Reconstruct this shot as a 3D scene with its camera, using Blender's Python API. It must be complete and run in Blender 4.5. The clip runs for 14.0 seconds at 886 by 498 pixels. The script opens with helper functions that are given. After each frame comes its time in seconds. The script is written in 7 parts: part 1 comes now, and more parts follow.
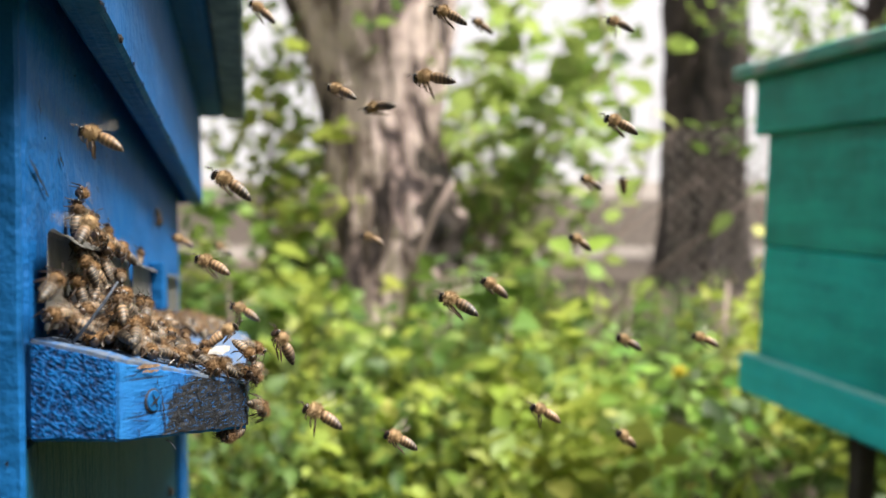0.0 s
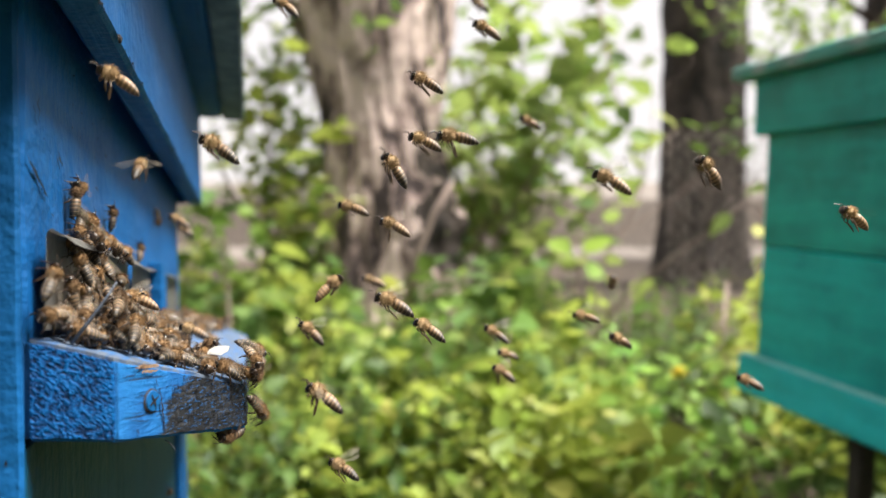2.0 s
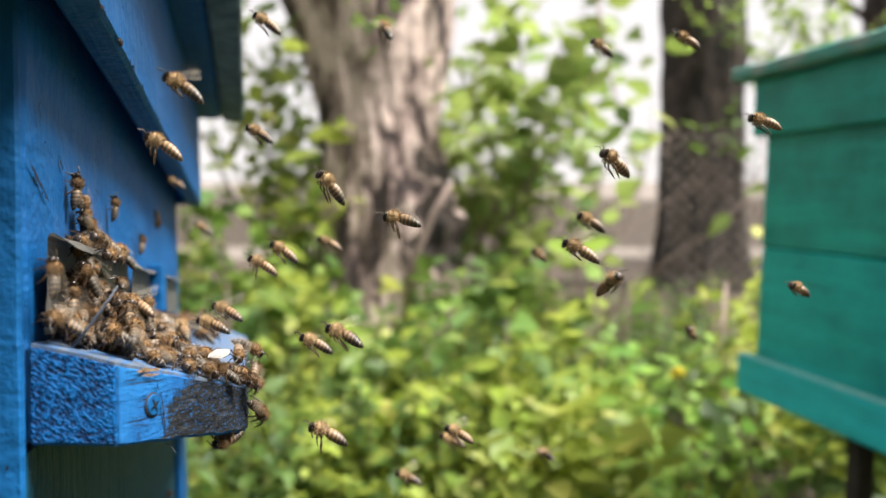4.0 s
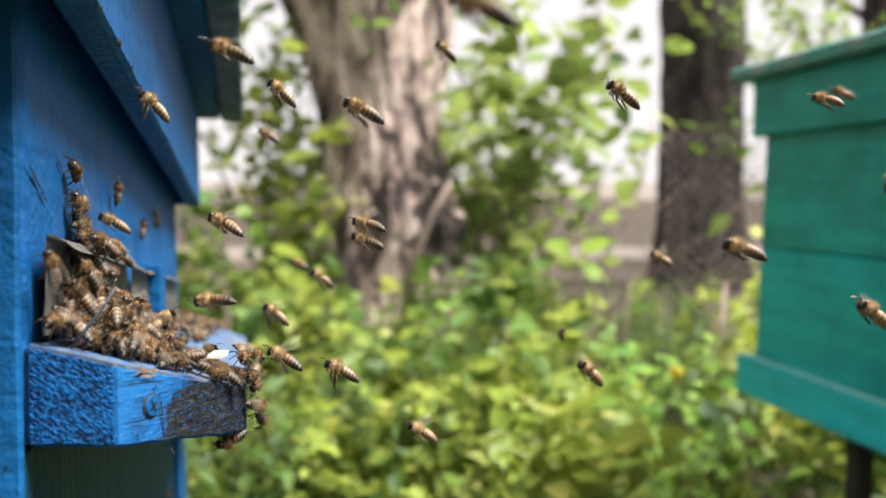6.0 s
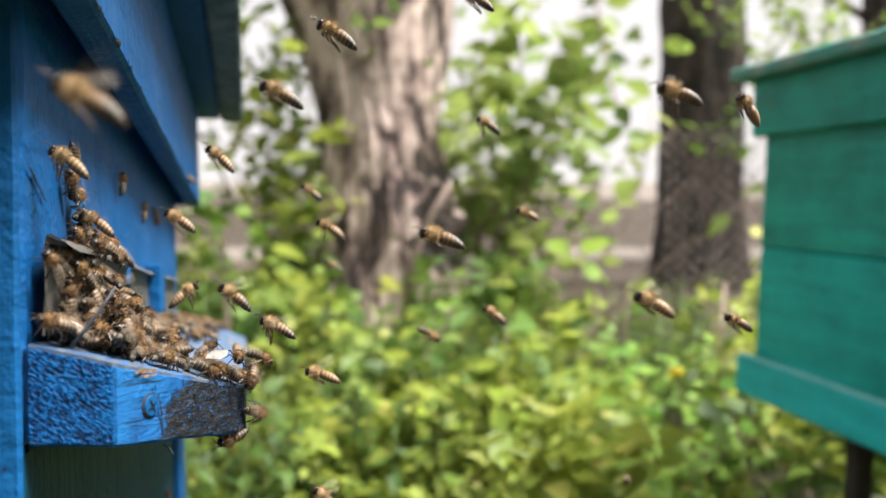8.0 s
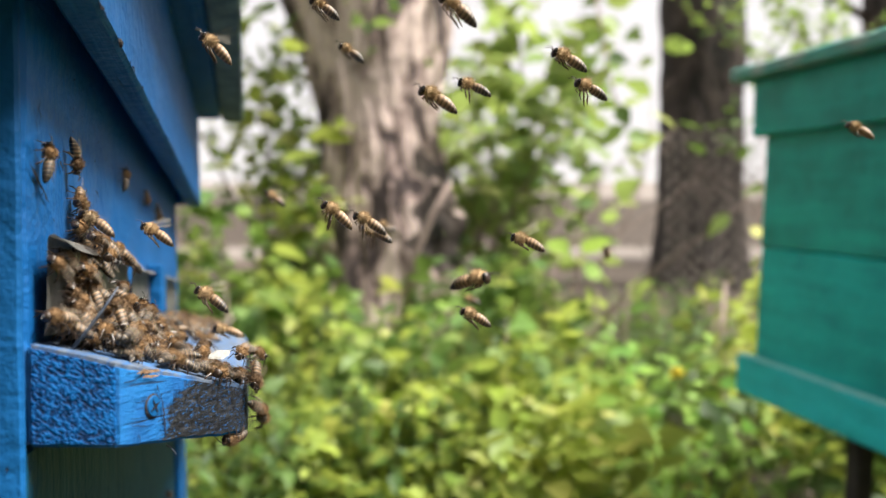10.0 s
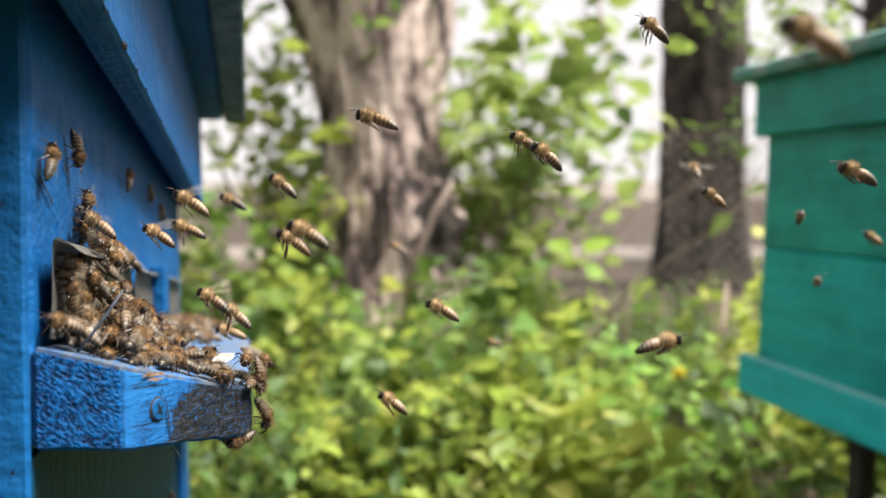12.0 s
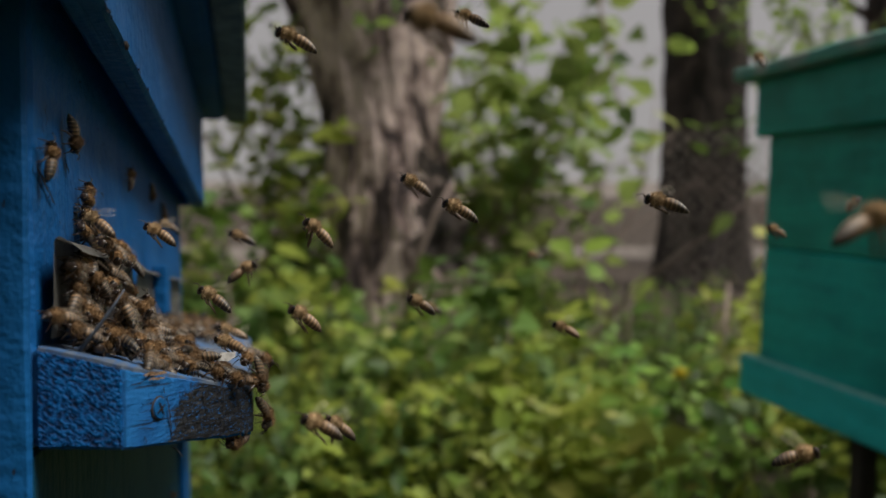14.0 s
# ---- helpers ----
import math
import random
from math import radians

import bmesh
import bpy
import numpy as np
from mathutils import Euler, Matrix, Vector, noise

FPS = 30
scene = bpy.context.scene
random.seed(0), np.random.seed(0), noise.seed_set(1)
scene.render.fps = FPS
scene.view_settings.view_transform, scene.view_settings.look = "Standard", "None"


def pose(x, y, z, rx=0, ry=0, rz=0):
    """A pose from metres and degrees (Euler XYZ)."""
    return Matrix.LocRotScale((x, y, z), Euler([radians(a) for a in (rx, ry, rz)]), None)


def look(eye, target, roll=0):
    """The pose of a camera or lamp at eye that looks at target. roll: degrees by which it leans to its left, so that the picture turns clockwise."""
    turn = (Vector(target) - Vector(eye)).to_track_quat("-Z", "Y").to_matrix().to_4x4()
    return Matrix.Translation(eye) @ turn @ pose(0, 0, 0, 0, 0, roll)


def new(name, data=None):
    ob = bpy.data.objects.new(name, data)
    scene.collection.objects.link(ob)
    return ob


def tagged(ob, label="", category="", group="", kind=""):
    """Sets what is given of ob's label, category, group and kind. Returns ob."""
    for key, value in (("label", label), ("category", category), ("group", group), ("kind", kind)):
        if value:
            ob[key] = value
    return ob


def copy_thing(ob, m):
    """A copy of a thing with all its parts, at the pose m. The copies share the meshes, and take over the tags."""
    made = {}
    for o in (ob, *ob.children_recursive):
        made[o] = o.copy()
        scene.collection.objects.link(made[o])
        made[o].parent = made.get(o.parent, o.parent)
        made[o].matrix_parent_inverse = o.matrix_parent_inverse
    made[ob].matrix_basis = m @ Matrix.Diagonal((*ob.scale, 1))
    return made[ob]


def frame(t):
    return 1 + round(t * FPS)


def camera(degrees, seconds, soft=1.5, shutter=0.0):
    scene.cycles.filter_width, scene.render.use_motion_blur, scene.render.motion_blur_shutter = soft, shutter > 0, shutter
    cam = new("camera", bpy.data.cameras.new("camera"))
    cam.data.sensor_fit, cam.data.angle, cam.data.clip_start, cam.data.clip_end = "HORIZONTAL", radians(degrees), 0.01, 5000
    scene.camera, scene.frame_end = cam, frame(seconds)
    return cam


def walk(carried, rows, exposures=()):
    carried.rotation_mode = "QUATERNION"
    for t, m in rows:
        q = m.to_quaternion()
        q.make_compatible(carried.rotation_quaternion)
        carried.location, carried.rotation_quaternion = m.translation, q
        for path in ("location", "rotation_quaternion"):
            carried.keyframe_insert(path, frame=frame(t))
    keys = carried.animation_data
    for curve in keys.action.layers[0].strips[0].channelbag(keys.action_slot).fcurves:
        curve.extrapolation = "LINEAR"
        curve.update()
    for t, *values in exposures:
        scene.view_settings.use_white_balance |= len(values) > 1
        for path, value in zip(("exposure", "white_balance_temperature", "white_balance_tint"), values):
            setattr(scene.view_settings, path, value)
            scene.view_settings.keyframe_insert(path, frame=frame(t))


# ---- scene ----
# ---- camera and its walk ----
cam = camera(55.2, 14.0, soft=1.5, shutter=0.4)
cam.data.dof.use_dof = True
cam.data.dof.focus_distance = 0.265
cam.data.dof.aperture_fstop = 9.5
PATH = [
    (0, pose(-0.00016, 0, 0.50043, 89.259, 0, 0.043)),
    (0.5, pose(0.00011, 0, 0.50012, 89.295, 0, 0.045)),
    (1, pose(0.00018, 0, 0.50000, 89.300, 0, 0.042)),
    (1.5, pose(0.00000, 0, 0.50000, 89.300, 0, 0.000)),
    (2, pose(-0.00008, 0, 0.50034, 89.288, 0, -0.003)),
    (2.5, pose(-0.00032, 0, 0.50061, 89.292, 0, -0.004)),
    (3, pose(-0.00071, 0, 0.50107, 89.304, 0, -0.053)),
    (5.5, pose(-0.00070, 0, 0.50151, 89.260, 0, -0.096)),
    (6, pose(-0.00050, 0, 0.50160, 89.292, 0, -0.120)),
    (6.5, pose(-0.00046, 0, 0.50158, 89.298, 0, -0.149)),
    (7, pose(-0.00039, 0, 0.50158, 89.296, 0, -0.149)),
    (7.5, pose(-0.00039, 0, 0.50158, 89.296, 0, -0.149)),
    (8, pose(-0.00032, 0, 0.50156, 89.301, 0, -0.131)),
    (10.5, pose(-0.00137, 0, 0.50184, 89.280, 0, -0.137)),
    (11, pose(-0.00173, 0, 0.50213, 89.273, 0, -0.120)),
    (11.5, pose(-0.00195, 0, 0.50244, 89.256, 0, -0.112)),
    (12, pose(-0.00197, 0, 0.50270, 89.253, 0, -0.064)),
    (12.5, pose(-0.00221, 0, 0.50272, 89.251, 0, -0.061)),
    (13, pose(-0.00218, 0, 0.50236, 89.278, 0, -0.031)),
    (13.5, pose(-0.00235, 0, 0.50242, 89.263, 0, -0.031)),
    (14, pose(-0.00196, 0, 0.50245, 89.262, 0, 0.027)),
]
EXPOSURE = 1.62
walk(cam, PATH, exposures=[(0.0, EXPOSURE), (13.25, EXPOSURE), (13.5, EXPOSURE - 0.44), (13.75, EXPOSURE - 0.98), (14.0, EXPOSURE - 1.62)])

# ---- world and sun: a bright overcast day ----
SUN_UP, SUN_TURN = 63, 105
world = bpy.data.worlds.new("world")
scene.world = world
world.use_nodes = True
wn, wl = world.node_tree.nodes, world.node_tree.links
sky = wn.new("ShaderNodeTexSky")
sky.sky_type = "NISHITA"
sky.sun_disc = False
sky.sun_elevation, sky.sun_rotation = radians(SUN_UP), radians(SUN_TURN)
sky.dust_density = 4.0
veil = wn.new("ShaderNodeMix")
veil.data_type = "RGBA"
veil.inputs["Factor"].default_value = 0.85
veil.inputs["B"].default_value = (8.45, 8.0, 7.85, 1)
wl.new(sky.outputs[0], veil.inputs["A"])
wl.new(veil.outputs["Result"], wn["Background"].inputs["Color"])
wn["Background"].inputs["Strength"].default_value = 0.046
sun = new("sun", bpy.data.lights.new("sun", "SUN"))
sun.data.energy, sun.data.angle, sun.data.color = 5.0, radians(26), (1.0, 0.95, 0.87)
az, el = radians(SUN_TURN), radians(SUN_UP)
sun.matrix_world = look((5 * math.sin(az) * math.cos(el), 5 * math.cos(az) * math.cos(el), 5 * math.sin(el)), (0, 0, 0))


# ---- small tools ----
def link_mesh(name, bm, mat, smooth=False):
    me = bpy.data.meshes.new(name)
    bm.to_mesh(me)
    bm.free()
    for m in mat if isinstance(mat, (list, tuple)) else [mat]:
        me.materials.append(m)
    if smooth:
        me.shade_smooth()
    return new(name, me)


def part(name, bm, mat, parent, label="", smooth=False):
    """One mesh under a thing or under a part."""
    ob = link_mesh(name, bm, mat, smooth)
    ob.parent = parent
    if label:
        ob["label"] = label
    return ob


def empty(name, m):
    ob = new(name)
    ob.empty_display_size = 0.02
    ob.matrix_basis = m
    return ob


def slab(x0, x1, y0, y1, z0, z1, bevel=0.0, bm=None):
    """A board between two corners with softened edges."""
    bm = bm or bmesh.new()
    m = Matrix.LocRotScale(((x0 + x1) / 2, (y0 + y1) / 2, (z0 + z1) / 2), None, (x1 - x0, y1 - y0, z1 - z0))
    made = bmesh.ops.create_cube(bm, size=1, matrix=m)["verts"]
    if bevel:
        edges = {e for v in made for e in v.link_edges}
        bmesh.ops.bevel(bm, geom=list(edges), offset=bevel, segments=2, affect="EDGES")
    return bm


def rough_slab(x0, x1, y0, y1, z0, z1, step, rag, bevel=0.001, seed=0):
    """A sawn board whose faces and edges waver a little."""
    bm = bmesh.new()
    m = Matrix.LocRotScale(((x0 + x1) / 2, (y0 + y1) / 2, (z0 + z1) / 2), None, (x1 - x0, y1 - y0, z1 - z0))
    bmesh.ops.create_cube(bm, size=1, matrix=m)
    bmesh.ops.bevel(bm, geom=list(bm.edges), offset=bevel, segments=1, affect="EDGES")
    for axis, size in enumerate((x1 - x0, y1 - y0, z1 - z0)):
        n = min(int(size / step), 40)
        lo = (x0, y0, z0)[axis]
        way = [0, 0, 0]
        way[axis] = 1
        for i in range(1, n):
            at = [0, 0, 0]
            at[axis] = lo + size * i / n
            bmesh.ops.bisect_plane(bm, geom=bm.verts[:] + bm.edges[:] + bm.faces[:], plane_co=at, plane_no=way)
    for v in bm.verts:
        v.co += rag * noise.noise_vector(v.co * 60 + Vector((seed, 0, 0))) + 0.5 * rag * noise.noise_vector(v.co * 300 + Vector((0, seed, 0)))
    return bm


def tube(points, radii, sides=6, bm=None):
    """A round limb along points."""
    bm = bm or bmesh.new()
    rings = []
    for i, p in enumerate(points):
        p = Vector(p)
        a, b = Vector(points[max(i - 1, 0)]), Vector(points[min(i + 1, len(points) - 1)])
        q = (b - a).to_track_quat("Z", "Y")
        rings.append([bm.verts.new(p + q @ Vector((radii[i] * math.cos(k / sides * math.tau), radii[i] * math.sin(k / sides * math.tau), 0))) for k in range(sides)])
    for a, b in zip(rings, rings[1:]):
        for k in range(sides):
            bm.faces.new((a[k], a[(k + 1) % sides], b[(k + 1) % sides], b[k]))
    bm.faces.new(rings[0][::-1])
    bm.faces.new(rings[-1])
    return bm


def sliver(points, width, lift):
    """A thin jagged crack or splinter along points that lie on a surface; lift points out of it."""
    bm = bmesh.new()
    lift = Vector(lift)
    left, right = [], []
    for i, p in enumerate(points):
        p = Vector(p)
        way = Vector(points[min(i + 1, len(points) - 1)]) - Vector(points[max(i - 1, 0)])
        side = way.cross(lift).normalized() * width * (0.15 + 0.85 * math.sin(math.pi * (i + 0.3) / (len(points) - 0.4))) * (0.7 + 0.6 * random.random())
        left.append(bm.verts.new(p + side / 2 + lift))
        right.append(bm.verts.new(p - side / 2 + lift))
    for i in range(len(points) - 1):
        bm.faces.new((left[i], right[i], right[i + 1], left[i + 1]))
    bmesh.ops.solidify(bm, geom=bm.faces[:], thickness=lift.length * 0.8)
    return bm


def jag(a, b, n, sway):
    a, b = Vector(a), Vector(b)
    return [a.lerp(b, i / n) + sway * noise.noise_vector(a * 900 + Vector((i * 0.7, 0, 0))) for i in range(n + 1)]


# ---- materials ----
class Nodes:
    """A node material under construction."""

    def __init__(self, name):
        self.mat = bpy.data.materials.new(name)
        self.mat.use_nodes = True
        self.tree = self.mat.node_tree
        self.bsdf = self.tree.nodes["Principled BSDF"]
        self.coords = self.add("ShaderNodeTexCoord").outputs["Object"]

    def add(self, kind, **values):
        node = self.tree.nodes.new(kind)
        for key, value in values.items():
            node.inputs[key].default_value = value
        return node

    def link(self, a, b):
        self.tree.links.new(a, b)

    def stretched(self, sx, sy, sz):
        node = self.add("ShaderNodeMapping", Scale=(sx, sy, sz))
        self.link(self.coords, node.inputs["Vector"])
        return node.outputs[0]

    def noise(self, scale, detail=4.0, rough=0.6, vector=None):
        node = self.add("ShaderNodeTexNoise", Scale=scale, Detail=detail, Roughness=rough)
        self.link(vector or self.coords, node.inputs["Vector"])
        return node.outputs["Fac"]

    def ramp(self, fac, *stops):
        node = self.add("ShaderNodeValToRGB")
        ramp = node.color_ramp
        while len(ramp.elements) < len(stops):
            ramp.elements.new(0.5)
        for e, (at, colour) in zip(ramp.elements, stops):
            e.position = at
            e.color = (*colour, 1) if len(colour) == 3 else colour
        self.link(fac, node.inputs["Fac"])
        return node.outputs["Color"]

    def step(self, fac, lo, hi):
        return self.ramp(fac, (lo, (0, 0, 0)), (hi, (1, 1, 1)))

    def mix(self, fac, a, b, kind="MIX"):
        node = self.add("ShaderNodeMix")
        node.data_type, node.blend_type = "RGBA", kind
        for socket, value in (("Factor", fac), ("A", a), ("B", b)):
            if isinstance(value, (int, float)):
                node.inputs[socket].default_value = value
            elif isinstance(value, tuple):
                node.inputs[socket].default_value = (*value, 1)
            else:
                self.link(value, node.inputs[socket])
        return node.outputs["Result"]

    def math(self, op, a, b=0.5):
        node = self.add("ShaderNodeMath")
        node.operation = op
        for i, value in enumerate((a, b)):
            if isinstance(value, (int, float)):
                node.inputs[i].default_value = value
            else:
                self.link(value, node.inputs[i])
        return node.outputs[0]

    def finish(self, colour, rough=0.6, bump=None, depth=0.0005, strength=0.6):
        if isinstance(colour, tuple):
            self.bsdf.inputs["Base Color"].default_value = (*colour, 1)
        else:
            self.link(colour, self.bsdf.inputs["Base Color"])
        if isinstance(rough, (int, float)):
            self.bsdf.inputs["Roughness"].default_value = rough
        else:
            self.link(rough, self.bsdf.inputs["Roughness"])
        if bump is not None:
            node = self.add("ShaderNodeBump", Strength=strength, Distance=depth)
            self.link(bump, node.inputs["Height"])
            self.link(node.outputs[0], self.bsdf.inputs["Normal"])
        return self.mat


def paint(name, colour, dark, wood, grain=(40, 6, 260), chips=0.30, spread=0.06, gloss=0.55, dust=0.0):
    """Old brushed paint on wood: streaks along the grain, grime, and chips down to the wood."""
    n = Nodes(name)
    streak = n.noise(1.0, 5, 0.6, n.stretched(*grain))
    patch = n.noise(14, 4, 0.55)
    tone = n.mix(n.step(patch, 0.3, 0.72), colour, dark)
    tone = n.mix(n.math("MULTIPLY", n.step(streak, 0.45, 0.72), 0.5), tone, tuple(min(1, c * 1.6) for c in colour))
    grime = n.noise(90, 3, 0.7)
    tone = n.mix(n.math("MULTIPLY", n.step(grime, 0.55, 0.8), 0.3), tone, tuple(c * 0.35 for c in dark))
    worn = n.math("MULTIPLY", n.step(n.noise(32, 5, 0.6), 0.46, 0.66), dust)
    tone = n.mix(worn, tone, (0.16, 0.21, 0.31))
    wear = n.noise(1.0, 6, 0.68, n.stretched(grain[0] * 3.2, grain[1] * 3.2, grain[2] * 0.9))
    chip = n.math("SUBTRACT", 1.0, n.step(wear, chips, chips + spread))
    tone = n.mix(chip, tone, wood)
    n.bsdf.inputs["Specular IOR Level"].default_value = 0.14
    dabs = n.noise(150, 3, 0.55)
    height = n.math("SUBTRACT", n.math("ADD", n.math("MULTIPLY", streak, 0.7), n.math("ADD", n.math("MULTIPLY", dabs, 0.6), n.math("MULTIPLY", grime, 0.5))), chip)
    return n.finish(tone, n.math("ADD", n.math("MULTIPLY", chip, 0.35), gloss), height, 0.0022, 0.8)


BLUE_C, BLUE_D, WOOD_D = (0.0035, 0.084, 0.265), (0.003, 0.063, 0.205), (0.05, 0.045, 0.04)
BLUE = paint("blue_paint", BLUE_C, BLUE_D, WOOD_D, (260, 6, 40), 0.27, dust=0.1)
# same blue toned down: shade of the side faces is in the colour
BLUE_SIDE = paint("blue_paint_shaded_side", (0.004, 0.074, 0.22), (0.003, 0.054, 0.165), WOOD_D, (40, 40, 5), 0.27)
# darker blue for faces turned down, their shade put into the paint
BLUE_UNDER = paint("shaded_blue_paint", (0.005, 0.082, 0.205), (0.004, 0.058, 0.145), (0.07, 0.07, 0.065), (200, 6, 40), 0.27, 0.1, 0.6)
TEAL = paint("teal_paint", (0.003, 0.048, 0.092), (0.002, 0.033, 0.064), WOOD_D, (160, 160, 6), 0.30, 0.06, 0.55)
GREEN = paint("green_paint", (0.010, 0.325, 0.28), (0.004, 0.18, 0.163), (0.09, 0.11, 0.1), (30, 4, 40), 0.25, 0.05, 0.38)
GREEN_ROOF = paint("green_roof_paint", (0.07, 0.30, 0.265), (0.08, 0.25, 0.22), (0.26, 0.33, 0.31), (30, 4, 60), 0.40, 0.1, 0.5)


def end_grain():
    """Sawn end of a plank: thick paint over deep slanting pits."""
    n = Nodes("painted_end_grain")
    turned = n.add("ShaderNodeMapping", Rotation=(0, radians(-38), 0))
    n.link(n.coords, turned.inputs["Vector"])
    node = n.add("ShaderNodeMapping", Scale=(700, 900, 1350))
    n.link(turned.outputs[0], node.inputs["Vector"])
    pits = n.noise(1.0, 2.5, 0.55, node.outputs[0])
    big = n.noise(170, 2, 0.5)
    n.bsdf.inputs["Specular IOR Level"].default_value = 0.05
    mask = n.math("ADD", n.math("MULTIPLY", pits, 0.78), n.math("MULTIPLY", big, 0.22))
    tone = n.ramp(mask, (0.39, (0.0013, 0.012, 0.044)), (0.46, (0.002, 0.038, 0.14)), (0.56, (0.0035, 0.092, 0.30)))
    return n.finish(tone, 0.4, mask, 0.0022, 1.0)


def worn_edge():
    """Blue paint that gives way to black cracked wood towards the outer end of the board."""
    n = Nodes("worn_blue_edge")
    n.bsdf.inputs["Specular IOR Level"].default_value = 0.2
    grain = n.noise(1.0, 5, 0.75, n.stretched(150, 110, 900))
    blot = n.noise(75, 4, 0.6)
    flake = n.noise(1.0, 4, 0.7, n.stretched(700, 500, 1500))
    split = n.add("ShaderNodeSeparateXYZ")
    n.link(n.coords, split.inputs[0])
    outward = n.math("MINIMUM", n.math("MULTIPLY", n.math("SUBTRACT", split.outputs["X"], 0.0325), 60.0), 0.5)
    down = n.math("MINIMUM", n.math("MULTIPLY", n.math("ADD", split.outputs["Z"], 0.0175), -60.0), 0.2)
    field = n.math("ADD", n.math("ADD", outward, down), n.math("ADD", n.math("MULTIPLY", blot, 0.9), n.math("MULTIPLY", grain, 0.75)))
    bare = n.math("MULTIPLY", n.step(field, 0.84, 1.06), n.math("SUBTRACT", 1.0, n.math("MULTIPLY", n.step(flake, 0.53, 0.64), 0.65)))
    wood = n.ramp(grain, (0.36, (0.003, 0.0035, 0.005)), (0.54, (0.011, 0.012, 0.014)), (0.72, (0.055, 0.056, 0.060)))
    blue = n.mix(n.step(blot, 0.35, 0.7), (0.005, 0.080, 0.26), (0.010, 0.135, 0.38))
    tone = n.mix(bare, blue, wood)
    lines = n.math("SUBTRACT", 1.0, n.step(n.noise(1.0, 4, 0.6, n.stretched(40, 30, 1000)), 0.36, 0.39))
    checks = n.math("MULTIPLY", n.math("SUBTRACT", 1.0, n.step(n.noise(1.0, 3, 0.6, n.stretched(620, 420, 90)), 0.36, 0.40)), n.step(field, 0.7, 0.95))
    cracks = n.math("MAXIMUM", n.math("MULTIPLY", lines, 0.8), n.math("MULTIPLY", checks, 0.85))
    tone = n.mix(cracks, tone, (0.008, 0.008, 0.010))
    return n.finish(tone, 0.62, n.math("SUBTRACT", n.math("MULTIPLY", grain, 0.8), n.math("ADD", cracks, n.math("MULTIPLY", bare, 0.4))), 0.001, 0.8)


def worn_top():
    """Trodden top of the board: thin blue over grey wood."""
    n = Nodes("trodden_blue_top")
    grain = n.noise(1.0, 5, 0.7, n.stretched(700, 40, 200))
    blot = n.noise(70, 5, 0.65)
    bare = n.step(n.math("ADD", n.math("MULTIPLY", grain, 0.4), n.math("MULTIPLY", blot, 0.6)), 0.36, 0.54)
    wood = n.ramp(grain, (0.3, (0.022, 0.034, 0.055)), (0.7, (0.105, 0.128, 0.165)))
    return n.finish(n.mix(bare, (0.02, 0.12, 0.33), wood), 0.65, grain, 0.0007, 0.7)


END_GRAIN, WORN_EDGE, WORN_TOP = end_grain(), worn_edge(), worn_top()


def simple(name, a, b, scale, rough=0.7, depth=0.0006, metal=0.0, detail=5):
    n = Nodes(name)
    f = n.noise(scale, detail, 0.65)
    n.bsdf.inputs["Metallic"].default_value = metal
    return n.finish(n.ramp(f, (0.32, a), (0.68, b)), rough, f, depth, 0.7)


STEEL = simple("galvanised_steel", (0.15, 0.148, 0.138), (0.32, 0.31, 0.29), 120, 0.5, 0.0002, 0.3)
CRACK = simple("dark_crack_and_gap", (0.008, 0.008, 0.010), (0.02, 0.02, 0.024), 400, 0.95)
BARE_WOOD = simple("bare_splinter", (0.22, 0.13, 0.07), (0.46, 0.31, 0.19), 500, 0.8)
STRAW = simple("dry_straw", (0.02, 0.027, 0.043), (0.055, 0.07, 0.10), 300, 0.6)
TWIG = simple("pale_twig", (0.14, 0.10, 0.088), (0.26, 0.20, 0.175), 60, 0.85)
STEM = simple("green_stem", (0.06, 0.09, 0.02), (0.16, 0.18, 0.06), 40, 0.7)
POST = simple("dark_post", (0.012, 0.010, 0.009), (0.035, 0.03, 0.026), 60, 0.9)
WIRE = simple("rusty_wire", (0.14, 0.122, 0.11), (0.24, 0.21, 0.19), 90, 0.6)
PETAL = simple("yellow_petal", (0.82, 0.60, 0.02), (0.88, 0.70, 0.04), 100, 0.5)


def bark(name, pale, mid, dark, ground=(14, 14, 6)):
    """Upright wavy plates parted by dark furrows, with a finer crackle on them and larger stained patches."""
    n = Nodes(name)
    bend = n.add("ShaderNodeTexNoise", Scale=6.0, Detail=2.0)
    n.link(n.coords, bend.inputs["Vector"])
    sway = n.add("ShaderNodeVectorMath")
    sway.operation = "MULTIPLY_ADD"
    sway.inputs[1].default_value = (0.09, 0.09, 0.09)
    n.link(bend.outputs["Color"], sway.inputs[0])
    n.link(n.coords, sway.inputs[2])
    wide = n.add("ShaderNodeMapping", Scale=ground)
    n.link(sway.outputs[0], wide.inputs["Vector"])
    plates = n.noise(1.0, 3.5, 0.55, wide.outputs[0])
    fine = n.noise(1.0, 5, 0.7, n.stretched(60, 60, 22))
    patch = n.noise(5.0, 3, 0.55)
    f = n.math("ADD", n.math("MULTIPLY", plates, 0.80), n.math("MULTIPLY", fine, 0.20))
    tone = n.ramp(f, (0.43, dark), (0.49, mid), (0.55, pale))
    tone = n.mix(n.math("MULTIPLY", n.step(patch, 0.52, 0.66), 0.75), tone, tuple(0.55 * a + 0.45 * b for a, b in zip(dark, mid)))
    return n.finish(tone, 0.92, f, 0.04, 1.0)


BARK = bark("pale_bark", (0.56, 0.445, 0.41), (0.245, 0.178, 0.163), (0.032, 0.022, 0.022))
